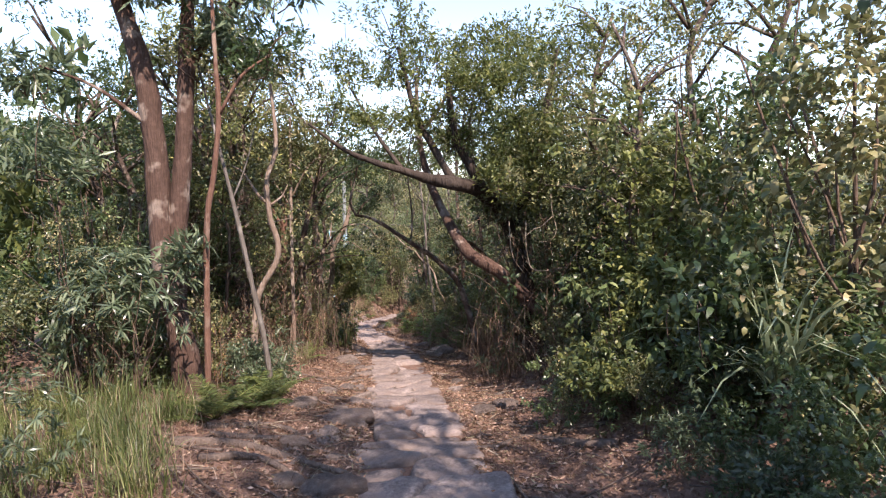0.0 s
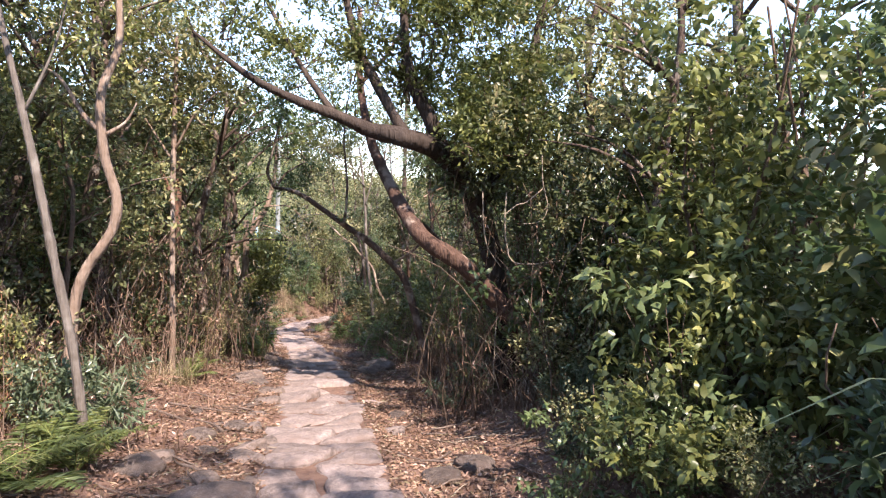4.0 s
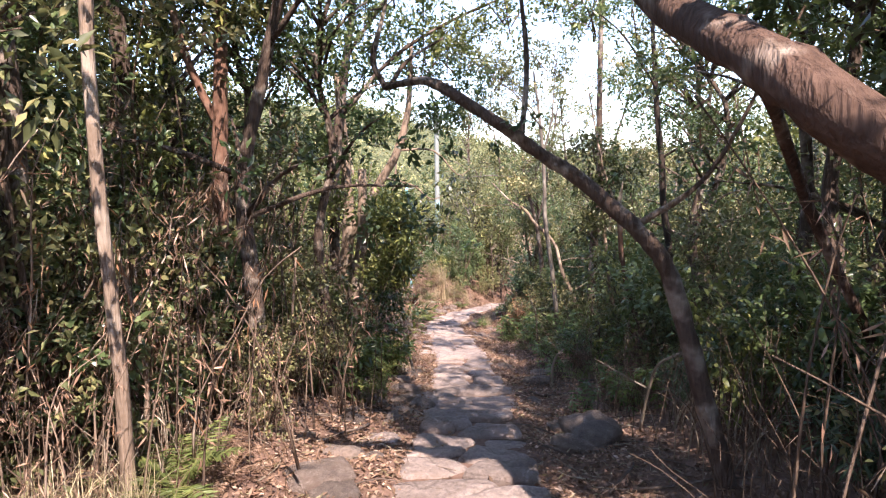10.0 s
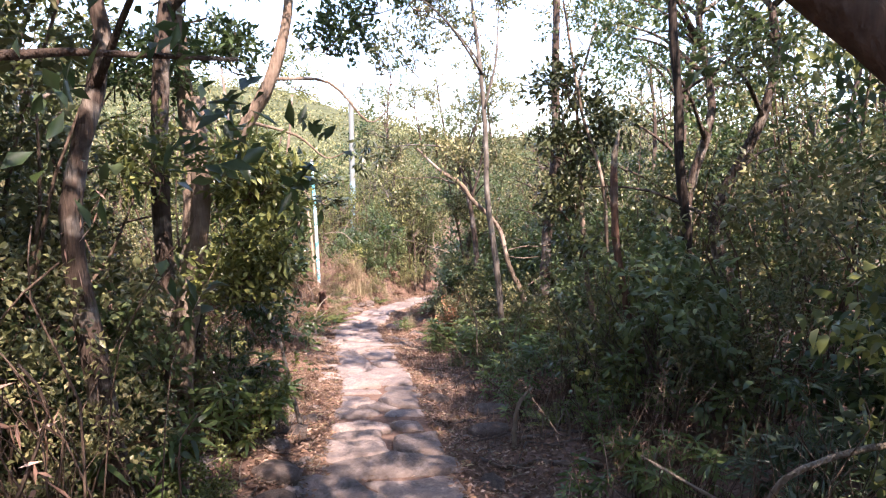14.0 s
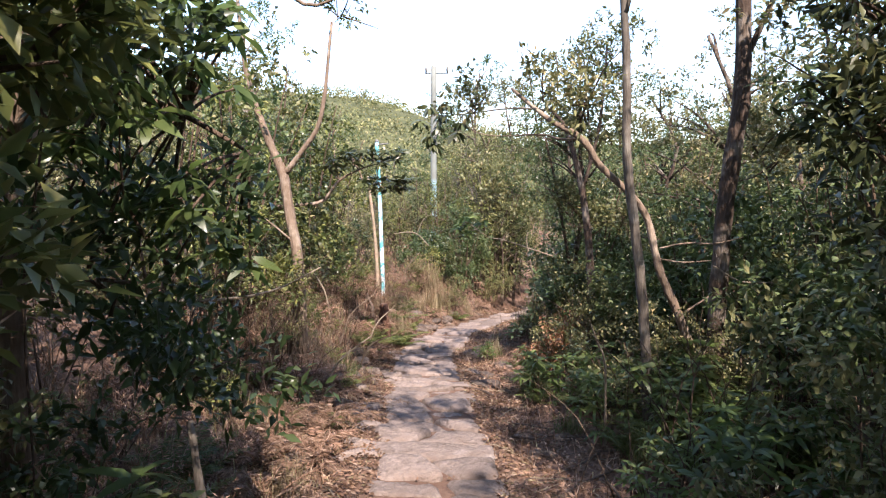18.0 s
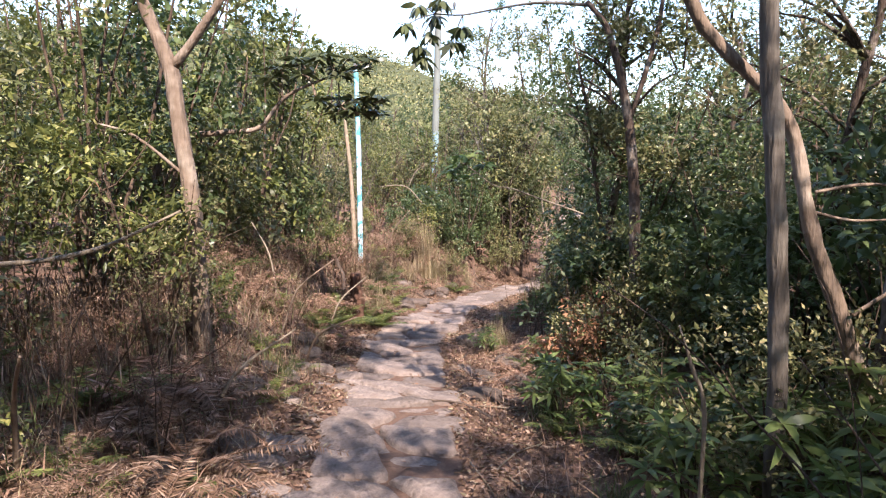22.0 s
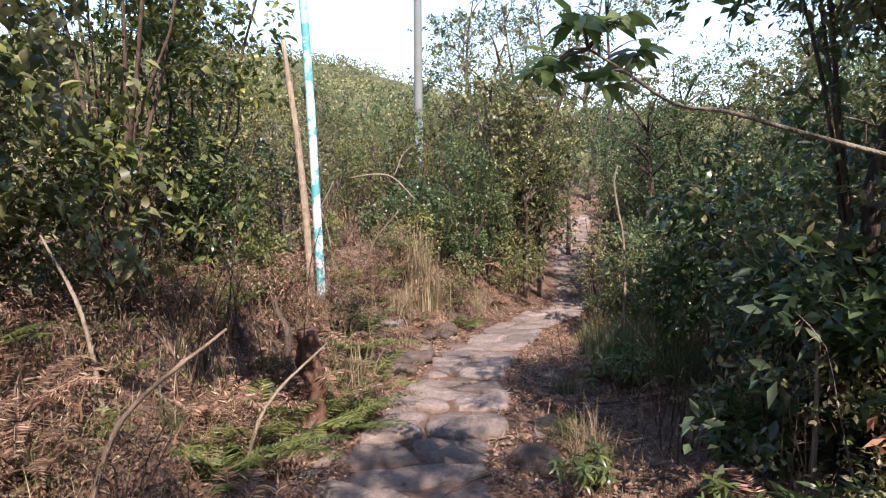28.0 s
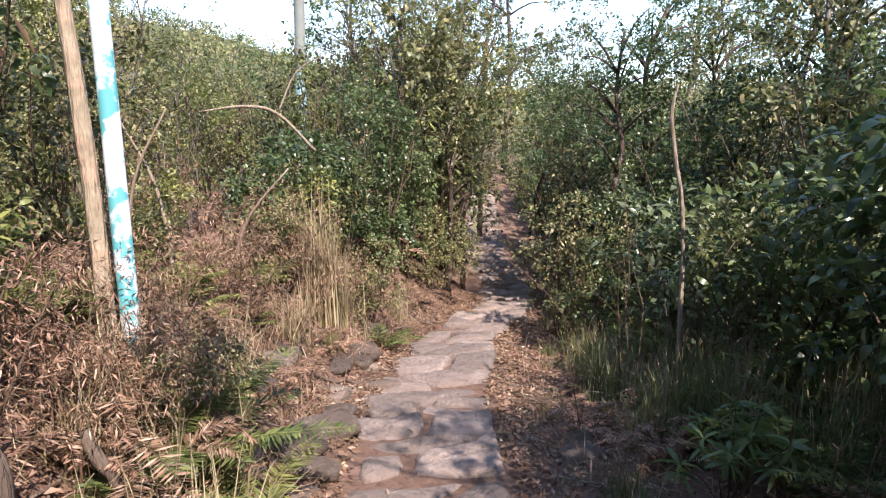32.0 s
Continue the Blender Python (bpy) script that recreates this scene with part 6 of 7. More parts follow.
# right, by the start
belt(301, 1, -5, 1.6, 2.3, 3.2, 6, ("broad", "blue", "bigleaf", "tangle"), 0.7, 1.0)
belt(331, 1, 6.2, 9, 1.7, 2.4, 7, ("tangle", "fine", "willow", "paletangle", "broad"), 0.35, 0.6)
belt(341, 1, 5, 9.2, 2.3, 3.2, 9, ("light", "broad", "tangle", "fine", "light"), 0.7, 1.05)
# right, under the leaning trees
belt(311, 1, 9, 17.5, 1.5, 2.3, 22, ("tangle", "tangle", "willow", "paletangle", "tangle", "deadthick"), 0.45, 0.75)
belt(321, 1, 9, 18, 2.3, 3.6, 17, ("broad", "light", "fine", "broad", "deadthick"), 0.6, 0.95)
belt(312, 1, 8.5, 11, 3.4, 5.2, 5, ("thick_broad", "thick_light", "thick_olive", "thick_light"), 0.9, 1.15)
belt(332, 1, 11, 20, 3.4, 6.0, 9, ("thick_light", "thick_broad", "sapling", "thick_olive"), 0.75, 1.05)
belt(322, 1, 4.5, 11, 2.9, 4.8, 9, ("bush_olive", "bush_light", "bush_broad", "bush_light"), 1.0, 1.35)
belt(302, 1, 7, 12, 5.0, 8.0, 5, ("mass",), 1.0, 1.6, (0.8, 1.3))
belt(342, 1, 12, 20, 5.5, 9.0, 8, ("mass",), 0.7, 1.1)
# trees behind the start, never in view, added to shade the ground ahead
belt(333, 1, -9, -2, 2.4, 4.5, 5, ("tree",), 0.75, 1.0)
belt(313, 1, 13, 20, 4.2, 7.0, 4, ("backtree",), 0.6, 0.9)
# right, lower half
belt(305, 1, 14.5, 25, 1.3, 1.95, 28, ("rosette", "fern", "rosette", "rosette", "dryfern", "grass"), 0.45, 0.8)
belt(315, 1, 15, 25, 1.9, 2.7, 20, ("rosette", "fern", "rosette", "fine", "tangle"), 0.55, 0.85)
belt(306, 1, 16, 26, 2.8, 3.8, 14, ("broad", "fine", "broad", "tangle"), 0.8, 1.15)
belt(323, 1, 17, 26, 3.2, 4.6, 10, ("bush_broad", "bush_olive", "thick_broad"), 0.7, 0.95)
belt(308, 1, 24.5, 34, 0.85, 1.5, 22, ("dryfern", "straw", "dryfern", "grass"), 0.3, 0.5)
belt(318, 1, 25, 34, 1.6, 2.3, 15, ("fine", "rosette", "tangle", "rosette", "grass"), 0.5, 0.85)
belt(316, 1, 25, 34, 2.2, 3.3, 15, ("broad", "blue", "fine", "broad", "twiggy"), 0.7, 1.0)
belt(324, 1, 26, 34, 3.3, 5.0, 10, ("bush_broad", "bush_olive", "bush_broad", "thick_olive"), 0.75, 1.05)
belt(314, 1, 20, 36, 5.0, 10.0, 13, ("mass", "thick_olive"), 1.1, 1.8, (0.8, 1.3))
belt(307, 1, 19, 35, 3.9, 8.0, 10, ("backtree",), 0.6, 0.85)
belt(335, 1, 16.6, 21.5, 1.8, 3.3, 22, ("rosette", "rosette", "fern", "rosette"), 0.65, 1.0)
belt(345, 1, 24.6, 30.5, 1.0, 2.4, 30, ("dryfern", "straw", "rosette", "grass", "fern", "dryfern"), 0.4, 0.7)
# beyond the bend
belt(401, -1, 31, 48, 1.2, 2.6, 22, ("fine", "broad", "straw", "dryfern", "fine", "brown"), 0.5, 1.1)
belt(402, -1, 33, 50, 2.4, 7.0, 24, ("thick_light", "twiggy", "bush_olive", "thick_olive", "bush_light"), 0.7, 1.2)
belt(412, -1, 36, 52, 3.0, 12.0, 14, ("backtree",), 0.45, 0.65)
belt(403, 1, 35, 50, 1.3, 3.5, 16, ("broad", "fine", "broad"), 0.9, 1.4)
belt(404, 1, 33, 52, 3.0, 9.0, 18, ("bush_broad", "mass", "bush_olive", "twiggy"), 0.8, 1.25)
belt(405, -1, 50, 60, -6, 9, 18, ("mass", "backtree"), 0.9, 1.6)
belt(406, -1, 36, 60, 8, 24, 24, ("mass", "mass", "backtree"), 0.8, 1.7)
belt(407, 1, 36, 60, 8, 24, 20, ("mass", "mass", "backtree"), 0.8, 1.7)

# by the start
for k, (x, y) in enumerate(((-3.5, 6.1), (-3.9, 6.5), (-3.2, 5.8), (-3.6, 6.9), (-4.3, 6.2), (-2.9, 5.3), (-3.9, 5.5), (-3.3, 5.0), (-4.4, 7.1), (-3.0, 6.6), (-2.6, 4.6), (-3.4, 4.3))):
    plant("grass", k % 4, x, y, 1.0, k * 70)
plant("pandan", 0, 1.95, 4.5, 1.0, 20)
for k, (x, y, z) in enumerate(((1.25, 2.9, 0.42), (1.3, 3.6, 0.42), (1.45, 4.1, 0.4), (1.4, 4.9, 0.38), (1.75, 3.9, 0.5), (2.3, 4.2, 0.6), (1.9, 5.3, 0.55), (2.5, 5.0, 0.8), (1.5, 5.7, 0.4))):
    plant(("broad", "blue", "broad", "willow", "broad", "broad", "blue", "broad", "fine")[k], k % 4, x, y, z, 65 * k)
# oversized trees at the walker's back, out of view, put there as sun blockers
for k, (x, y, z) in enumerate(((1.1, -1.7, 1.25), (2.3, -3.0, 1.35), (-2.7, -1.6, 1.25), (1.9, 0.0, 1.15), (-3.6, 0.4, 1.0))):
    plant("tree", (2, 1, 4, 0, 3)[k], x, y, z, 80 * k)
plant("pandan", 1, 2.7, 6.6, 1.0, 120)
plant("bush_broad", 0, 1.3, 1.9, 0.82, 30, 1.15, label="dark leafy bush leaning over the path's edge")
plant("bush_broad", 3, 2.0, 1.3, 0.95, 130, 1.15)
plant("light", 1, 1.3, 6.3, 0.72, 10)
plant("bigleaf", 1, 1.7, 6.5, 0.75, 80)
plant("bush_light", 3, 2.4, 7.6, 0.85, 40)
plant("bigleaf", 2, 0.85, 6.5, 0.36, 10, label="small shrub with pale broad leaves on thin stems")
plant("fern", 0, -2.35, 7.1, 0.95, 0)
plant("fern", 2, -2.6, 6.7, 0.9, 90)
plant("fern", 1, -2.2, 7.5, 0.8, 40)
plant("whorl", 2, -3.6, 7.3, 1.0, 80)
plant("whorl", 0, -4.2, 8.0, 1.1, 20)
plant("willow", 1, -2.3, 8.3, 0.6, 60)
for k, (x, y, z) in enumerate(((-4.2, 9.2, 0.7), (-4.4, 9.8, 0.8), (-2.55, 7.95, 0.4), (-3.7, 8.4, 0.8), (-3.6, 8.1, 0.6), (-4.0, 7.2, 0.8), (-4.1, 9.0, 0.9), (-4.6, 8.2, 0.9), (-4.8, 7.0, 0.8))):
    plant(("broad", "fine", "blue", "tangle", "broad", "tangle", "deadthick", "broad", "fine")[k], k % 4, x, y, z, 50 * k)
# round the leaning trees
plant("bush_light", 0, 3.1, 9.0, 0.95, 0)
plant("bush_broad", 0, 3.2, 10.6, 0.9, 0)
plant("deadthick", 0, 1.9, 10.1, 1.2, 0)
plant("deadthick", 2, 2.0, 11.0, 1.25, 90)
plant("tangle", 1, 1.7, 10.8, 1.3, 90)
plant("tangle", 2, 2.1, 9.6, 1.3, 10)
plant("paletangle", 2, 1.5, 9.6, 0.9, 40)
plant("bigleaf", 1, 2.0, 8.9, 0.5, 40)
plant("bigleaf", 3, -2.15, 17.0, 0.4, 0)
plant("rosette", 2, -1.85, 16.6, 0.9, 0)
plant("rosette", 3, -2.0, 16.2, 0.8, 50)
plant("fern", 0, -2.3, 11.6, 0.75, 0)
plant("dryfern", 1, -2.15, 12.0, 0.6, 60)
plant("straw", 1, -2.5, 10.9, 0.7, 0)
plant("straw", 3, -2.3, 11.1, 0.6, 0)
plant("deadthick", 1, -3.3, 11.0, 1.0, 0)
plant("deadthick", 3, -3.2, 11.8, 1.1, 50)
plant("deadthick", 0, -2.8, 12.6, 1.1, 150)
plant("light", 2, -1.75, 14.9, 0.32, 60)
plant("light", 3, -1.9, 16.4, 0.5, 0)
plant("fine", 1, -2.3, 14.4, 0.6, 0)
plant("tangle", 2, -2.2, 13.9, 1.0, 70)
plant("rosette", 0, -1.95, 14.9, 0.9, 70)
plant("bush_olive", 1, -3.1, 15.2, 0.95, 70)
# trees whose crowns close the sky over the path
for k, (x, y, s) in enumerate(((-3.9, 10.8, 0.75), (-3.4, 12.0, 0.9), (-3.0, 14.8, 0.75), (-3.9, 17.4, 0.6), (2.5, 8.6, 0.75), (2.6, 13.6, 0.75), (2.4, 16.9, 0.7))):
    plant("tree", (0, 2, 1, 5, 3, 4, 0)[k], x, y, s, 45 * k)
# beside the bend
plant("rust", 0, 0.3, 23.6, 0.75, 0)
plant("rust", 1, 0.45, 24.2, 0.8, 60)
plant("rust", 2, 0.2, 23.9, 0.6, 60)
plant("rosette", 1, 0.35, 22.6, 0.75, 0)
plant("rosette", 2, 0.75, 21.3, 0.98, 60)
plant("rosette", 3, 1.1, 20.6, 1.12, 120)
plant("rosette", 0, 0.9, 19.9, 0.90, 200)
plant("fern", 2, 0.45, 21.8, 0.6, 10)
plant("tree", 1, 0.8, 25.3, 0.66, 0, label="small dense evergreen tree over dead undergrowth")
plant("thick_broad", 2, 1.0, 25.5, 1.02, 40)
plant("bush_broad", 1, 2.1, 26.2, 0.62, 80)
plant("bush_broad", 0, 2.6, 27.4, 0.68, 10)
plant("deadthick", 1, 0.6, 24.8, 0.6, 0)
plant("broad", 2, 0.9, 25.0, 0.95, 0)
plant("broad", 1, 1.2, 26.0, 0.7, 40)
plant("fine", 3, 0.8, 25.7, 1.1, 40)
plant("tall", 0, -2.25, 31.4, 1.0, 0)
plant("tall", 1, -2.1, 31.6, 0.85, 70)
plant("fern", 2, -2.75, 25.5, 0.9, 30)
plant("fern", 3, -2.6, 26.3, 0.8, 30)
plant("fern", 1, -2.35, 27.6, 0.8, 90)
plant("fern", 0, -2.75, 27.75, 0.8, 40)
plant("dryfern", 2, -2.7, 27.6, 0.9, 30)
plant("dryfern", 1, -2.95, 27.7, 0.9, 0)
plant("straw", 1, -2.6, 27.9, 0.9, 0)
plant("bush_broad", 2, -1.7, 34.8, 0.8, 30, 1.1, label="dark evergreen bush standing at the bend of the path")
plant("twiggy", 1, -0.6, 37.0, 1.5, 10)
plant("twiggy", 3, 0.1, 38.0, 1.45, 80)
plant("bush_olive", 2, -0.4, 38.6, 1.3, 80)
plant("bush_olive", 1, -2.8, 37.0, 1.1, 10)
plant("bush_light", 0, -4.4, 26.9, 1.2, 0)
plant("bush_light", 2, -4.9, 25.4, 1.1, 90)
plant("bush_light", 3, -4.3, 28.2, 1.1, 20)
plant("bush_olive", 1, -5.0, 25.6, 1.35, 0)
plant("bush_broad", 3, -4.2, 23.6, 1.1, 40)
plant("thick_light", 1, -4.0, 22.6, 1.0, 40)
plant("thick_olive", 3, -3.9, 20.6, 1.0, 40)
plant("bush_olive", 1, 3.4, 27.8, 1.0, 90)
plant("bush_olive", 0, 3.0, 31.0, 1.15, 0)
plant("tree", 1, 1.6, 42.0, 0.75, 0)
plant("tree", 0, 3.2, 33.6, 0.6, 0)
plant("tree", 4, 5.0, 35.0, 0.7, 0)
plant("tree", 2, -1.3, 38.5, 0.62, 0)
plant("bush_olive", 3, -0.6, 36.2, 1.5, 0, label="large olive bush crowned with bare twigs beyond the bend")
plant("twiggy", 2, -0.4, 36.6, 1.5, 0)
plant("dryfern", 0, -2.45, 26.9, 0.85, 0)
plant("dryfern", 3, -2.75, 26.6, 0.9, 50)
plant("fern", 0, -2.3, 26.6, 0.75, 10)
plant("straw", 2, -2.5, 27.2, 0.95, 10)
for k, (x, y) in enumerate(((0.35, 28.3), (0.6, 28.9), (0.75, 29.6), (0.5, 27.8), (0.75, 28.3), (1.05, 28.1), (0.9, 27.7), (0.3, 28.7), (1.25, 28.5))):
    plant("grass", k % 4, x, y, 0.95, 60 * k, 1.1)
plant("fern", 1, 0.62, 28.05, 0.75, 30)
plant("fern", 3, 0.95, 28.45, 0.8, 110)
plant("rosette", 1, 0.3, 28.0, 0.5, 0)
plant("straw", 2, 0.5, 28.45, 0.9, 40)
plant("straw", 0, 0.85, 28.0, 0.9, 90)
plant("dryfern", 1, 0.2, 28.25, 0.55, 20)
plant("bush_broad", 2, 3.4, 25.0, 0.9, 40)
plant("bush_olive", 2, 3.0, 22.5, 0.95, 10)
plant("bush_broad", 3, 3.5, 19.8, 1.2, 10)
plant("tree", 1, 2.9, 18.7, 0.85, 10)
plant("tree", 4, 3.6, 20.4, 0.85, 100)
plant("bush_broad", 1, 2.5, 10.9, 0.85, 40)
plant("bush_broad", 3, 3.0, 9.9, 0.85, 140)
plant("fine", 3, 1.5, 10.5, 0.7, 140)
for k, (x, y, s) in enumerate(((3.2, 11.6, 0.95), (4.6, 13.6, 1.0), (4.0, 9.3, 0.95), (5.6, 10.4, 1.1), (2.4, 14.6, 0.8))):
    plant("tree", (2, 3, 0, 5, 1)[k], x, y, s, 70 * k)
# trees and undergrowth at the bend
for k, (x, y, s) in enumerate(((-0.9, 36.4, 0.78), (0.1, 37.4, 0.74), (2.6, 34.2, 0.7), (3.6, 31.6, 0.72), (4.6, 29.2, 0.8), (2.2, 38.2, 0.7), (-5.6, 34.0, 0.5), (-7.5, 31.0, 0.6))):
    plant("tree", (3, 2, 1, 4, 3, 0, 2, 5)[k], x, y, s, 50 * k)
for k, (x, y) in enumerate(((-1.35, 33.0), (-1.7, 32.4), (-1.0, 33.9), (-2.0, 33.4), (-1.6, 31.9), (-0.6, 34.6), (-2.4, 32.3), (-2.6, 33.2))):
    plant(("straw", "fine", "dryfern", "broad", "fern", "fine", "light", "broad")[k], k % 4, x, y, (0.6, 0.6, 0.7, 0.7, 0.7, 0.8, 0.7, 0.9)[k], 60 * k)
for k in range(16):
    y = 26.4 + 0.38 * k
    plant(("dryfern", "fern", "brown", "straw")[k % 4], k % 4, path_x(y) - 1.1 - 0.45 * (k * 7 % 4) / 2, y, 0.55 + 0.1 * (k % 4), 50 * k)
for k in range(9):
    y = 27.5 + 0.5 * k
    plant(("light", "straw", "fine")[k % 3], k % 4, path_x(y) - 1.8 - 0.3 * (k % 4), y, 0.5, 50 * k)
for k, (x, y, s) in enumerate(((-2.35, 13.2, 0.8), (-2.1, 14.7, 0.7), (2.0, 13.0, 0.72), (-3.3, 11.4, 0.8))):
    plant("tree", (4, 1, 2, 0, 1)[k], x, y, s, 80 * k + 20)
for k, (x, y) in enumerate(((0.15, 29.4), (0.3, 30.2), (0.45, 30.9), (0.05, 28.6), (0.7, 30.4))):
    plant("grass", k % 4, x, y, 0.9, 70 * k, 1.15)
    plant("straw", k % 4, x + 0.2, y + 0.3, 0.8, 40 * k)
plant("bush_broad", 0, -1.55, 33.9, 0.78, 0, label="dark evergreen bush standing at the bend of the path")
plant("bush_broad", 3, -1.15, 34.4, 0.7, 60)
plant("dryfern", 0, -2.6, 21.6, 0.8, 0)
plant("dryfern", 3, -2.7, 21.3, 1.1, 60)
plant("deadthick", 1, -3.1, 21.6, 0.6, 60)
plant("thick_olive", 2, -2.95, 21.75, 0.42, 60)
plant("dryfern", 1, -2.25, 20.8, 0.95, 60)
plant("dryfern", 2, -2.1, 20.2, 0.8, 10)
plant("dryfern", 0, -1.95, 19.6, 0.7, 50)
plant("dryfern", 3, -2.2, 19.2, 0.8, 90)
plant("dryfern", 1, -2.0, 18.6, 0.7, 130)
for k, (x, y, s) in enumerate(((1.7, 33.4, 0.62), (-0.3, 35.4, 0.5), (2.3, 35.8, 0.62), (0.4, 38.6, 0.6))):
    plant("tree", (1, 3, 4, 0)[k], x, y, s, 60 * k)
for k in range(14):
    y = 18.5 + 0.55 * k
    plant(("fern", "dryfern", "brown", "light", "tangle")[k % 5], k % 4, path_x(y) - 1.7 - 0.35 * (k * 3 % 4), y, (0.7, 0.4, 0.6, 0.4, 0.7)[k % 5], 50 * k)
plant("brown", 1, -2.8, 27.9, 0.6, 0)
plant("fern", 3, -2.68, 27.9, 1.0, 0)
plant("straw", 0, -2.95, 27.95, 1.0, 0)
plant("fine", 0, -2.62, 28.0, 0.38, 0)
for k, (x, y, s) in enumerate(((2.4, 33.6, 1.0), (3.0, 34.9, 1.05), (2.1, 32.4, 0.85))):
    plant("bush_broad", k, x, y, s, 70 * k)
for k, (x, y) in enumerate(((-3.0, 25.5), (-2.7, 25.0), (-3.3, 25.9), (-2.5, 24.6), (-2.9, 24.4))):
    plant(("dryfern", "fern", "deadthick", "dryfern", "brown")[k], k % 4, x, y, (0.8, 0.7, 0.6, 0.8, 0.6)[k], 70 * k)
plant("tree", 4, 2.5, 26.8, 0.7, 30)
plant("tree", 1, 3.2, 29.0, 0.7, 120)
plant("tree", 3, 2.3, 23.2, 0.68, 200)

# a leafy tunnel where the path climbs on
for k, (x, y, z) in enumerate(((1.9, 33.6, 0.8), (1.75, 34.8, 0.95), (2.3, 36.0, 1.1), (-0.6, 35.6, 0.75), (-0.2, 37.0, 0.95), (2.9, 37.6, 1.15), (0.0, 38.6, 1.1), (3.0, 39.4, 1.15), (0.3, 40.4, 1.1), (0.75, 32.6, 0.62), (1.1, 31.4, 0.6))):
    plant(("bush_broad", "bush_olive", "bush_broad", "bush_olive")[k % 4], k % 4, x, y, z, 75 * k)
for k, (x, y, z) in enumerate(((2.4, 36.6, 0.6), (-0.1, 37.6, 0.62), (2.9, 38.8, 0.66), (0.2, 39.6, 0.66), (0.1, 36.2, 0.5))):
    plant("tree", (1, 4, 1, 4, 1)[k], x, y, z, 90 * k)

# ---- far woods on the hills ----
def far_woods():
    rng = np.random.default_rng(77)
    n = 4200
    a = rng.uniform(0.25, 2.9, n)
    r = 38 + 240 * rng.random(n) ** 1.7
    vs, fs, o = [], [], 0
    for k in range(n):
        x, y = math.cos(a[k]) * r[k], 20 + math.sin(a[k]) * r[k]
        if abs(x - path_x(y)) < 3:
            continue
        big = 1.3 + r[k] * 0.008
        m = 34
        u = unit(rng.normal(0, 1, (m, 3)))
        u[:, 2] = np.abs(u[:, 2])
        c = np.array([x, y, land(x, y) - 0.2]) + u * np.array([big, big, big * 1.1]) * rng.uniform(0.6, 1.1, (m, 1))
        ln = np.full(m, 0.2 + r[k] * 0.0028) * rng.uniform(0.7, 1.3, m)
        v, f = flat_leaves(rng, c, u + rng.normal(0, 0.8, (m, 3)), ln, ln * 0.55)
        vs.append(v)
        fs.append(f + o)
        o += len(v)
    return raw_mesh("far_woods", np.vstack(vs), np.vstack(fs), M_FAR)


def side_scrub():
    """Low woods that cover the land away from the path."""
    rng = np.random.default_rng(78)
    vs, fs, o = [], [], 0
    for k in range(1500):
        y = rng.uniform(-32, 62)
        x = path_x(y) + rng.choice((-1, 1)) * rng.uniform(7.5, 40)
        big = rng.uniform(0.9, 1.7)
        m = 26
        u = unit(rng.normal(0, 1, (m, 3)))
        u[:, 2] = np.abs(u[:, 2])
        c = np.array([x, y, land(x, y) - 0.1]) + u * np.array([big, big, big]) * rng.uniform(0.5, 1.1, (m, 1))
        ln = rng.uniform(0.25, 0.5, m)
        v, f = flat_leaves(rng, c, u + rng.normal(0, 0.8, (m, 3)), ln, ln * 0.55)
        vs.append(v)
        fs.append(f + o)
        o += len(v)
    return raw_mesh("side_scrub", np.vstack(vs), np.vstack(fs), M_FAR)


tagged(new("side_scrub", side_scrub()), "low green scrub covering the slopes beside the wood", "woods", kind="stuff")
tagged(new("far_woods", far_woods()), "hillside covered with low green woods", "woods", kind="stuff")


# ---- dead leaves and twigs on the ground ----
def litter(seed, n, y0, y1, reach, material, ln, wd, sides=(-1, 1), inner=0.45):
    rng = np.random.default_rng(seed)
    y = rng.uniform(y0, y1, n)
    s = rng.choice(sides, n)
    d = inner + np.abs(rng.normal(0, reach, n))
    x = np.interp(y, LINE_Y, LINE_X) + s * d
    z = np.array([land(a, b) for a, b in zip(x, y)]) + rng.uniform(0.004, 0.03, n)
    along = rng.normal(0, 1, (n, 3))
    along[:, 2] = rng.normal(0.05, 0.22, n)
    v, f = flat_leaves(rng, np.column_stack([x, y, z]), along, ln * rng.uniform(0.5, 1.3, n), wd * rng.uniform(0.6, 1.3, n), 0.3)
    return raw_mesh("leaf_litter", v, f, material)


tagged(new("leaf_litter", litter(1, 95000, 0, 36, 1.0, M_DRY, 0.05, 0.022)), "brown dead leaves strewn on the ground", "dead leaves", kind="stuff")
tagged(new("leaf_litter", litter(2, 9000, -1, 36, 0.8, M_STRAW, 0.07, 0.012)), "dry straw strewn on the ground", "straw", kind="stuff")
tagged(new("leaf_litter", litter(3, 500, -1, 34, 0.1, M_DRY, 0.05, 0.022, inner=0.1)), "dead leaves caught between the flagstones", "dead leaves", kind="stuff")


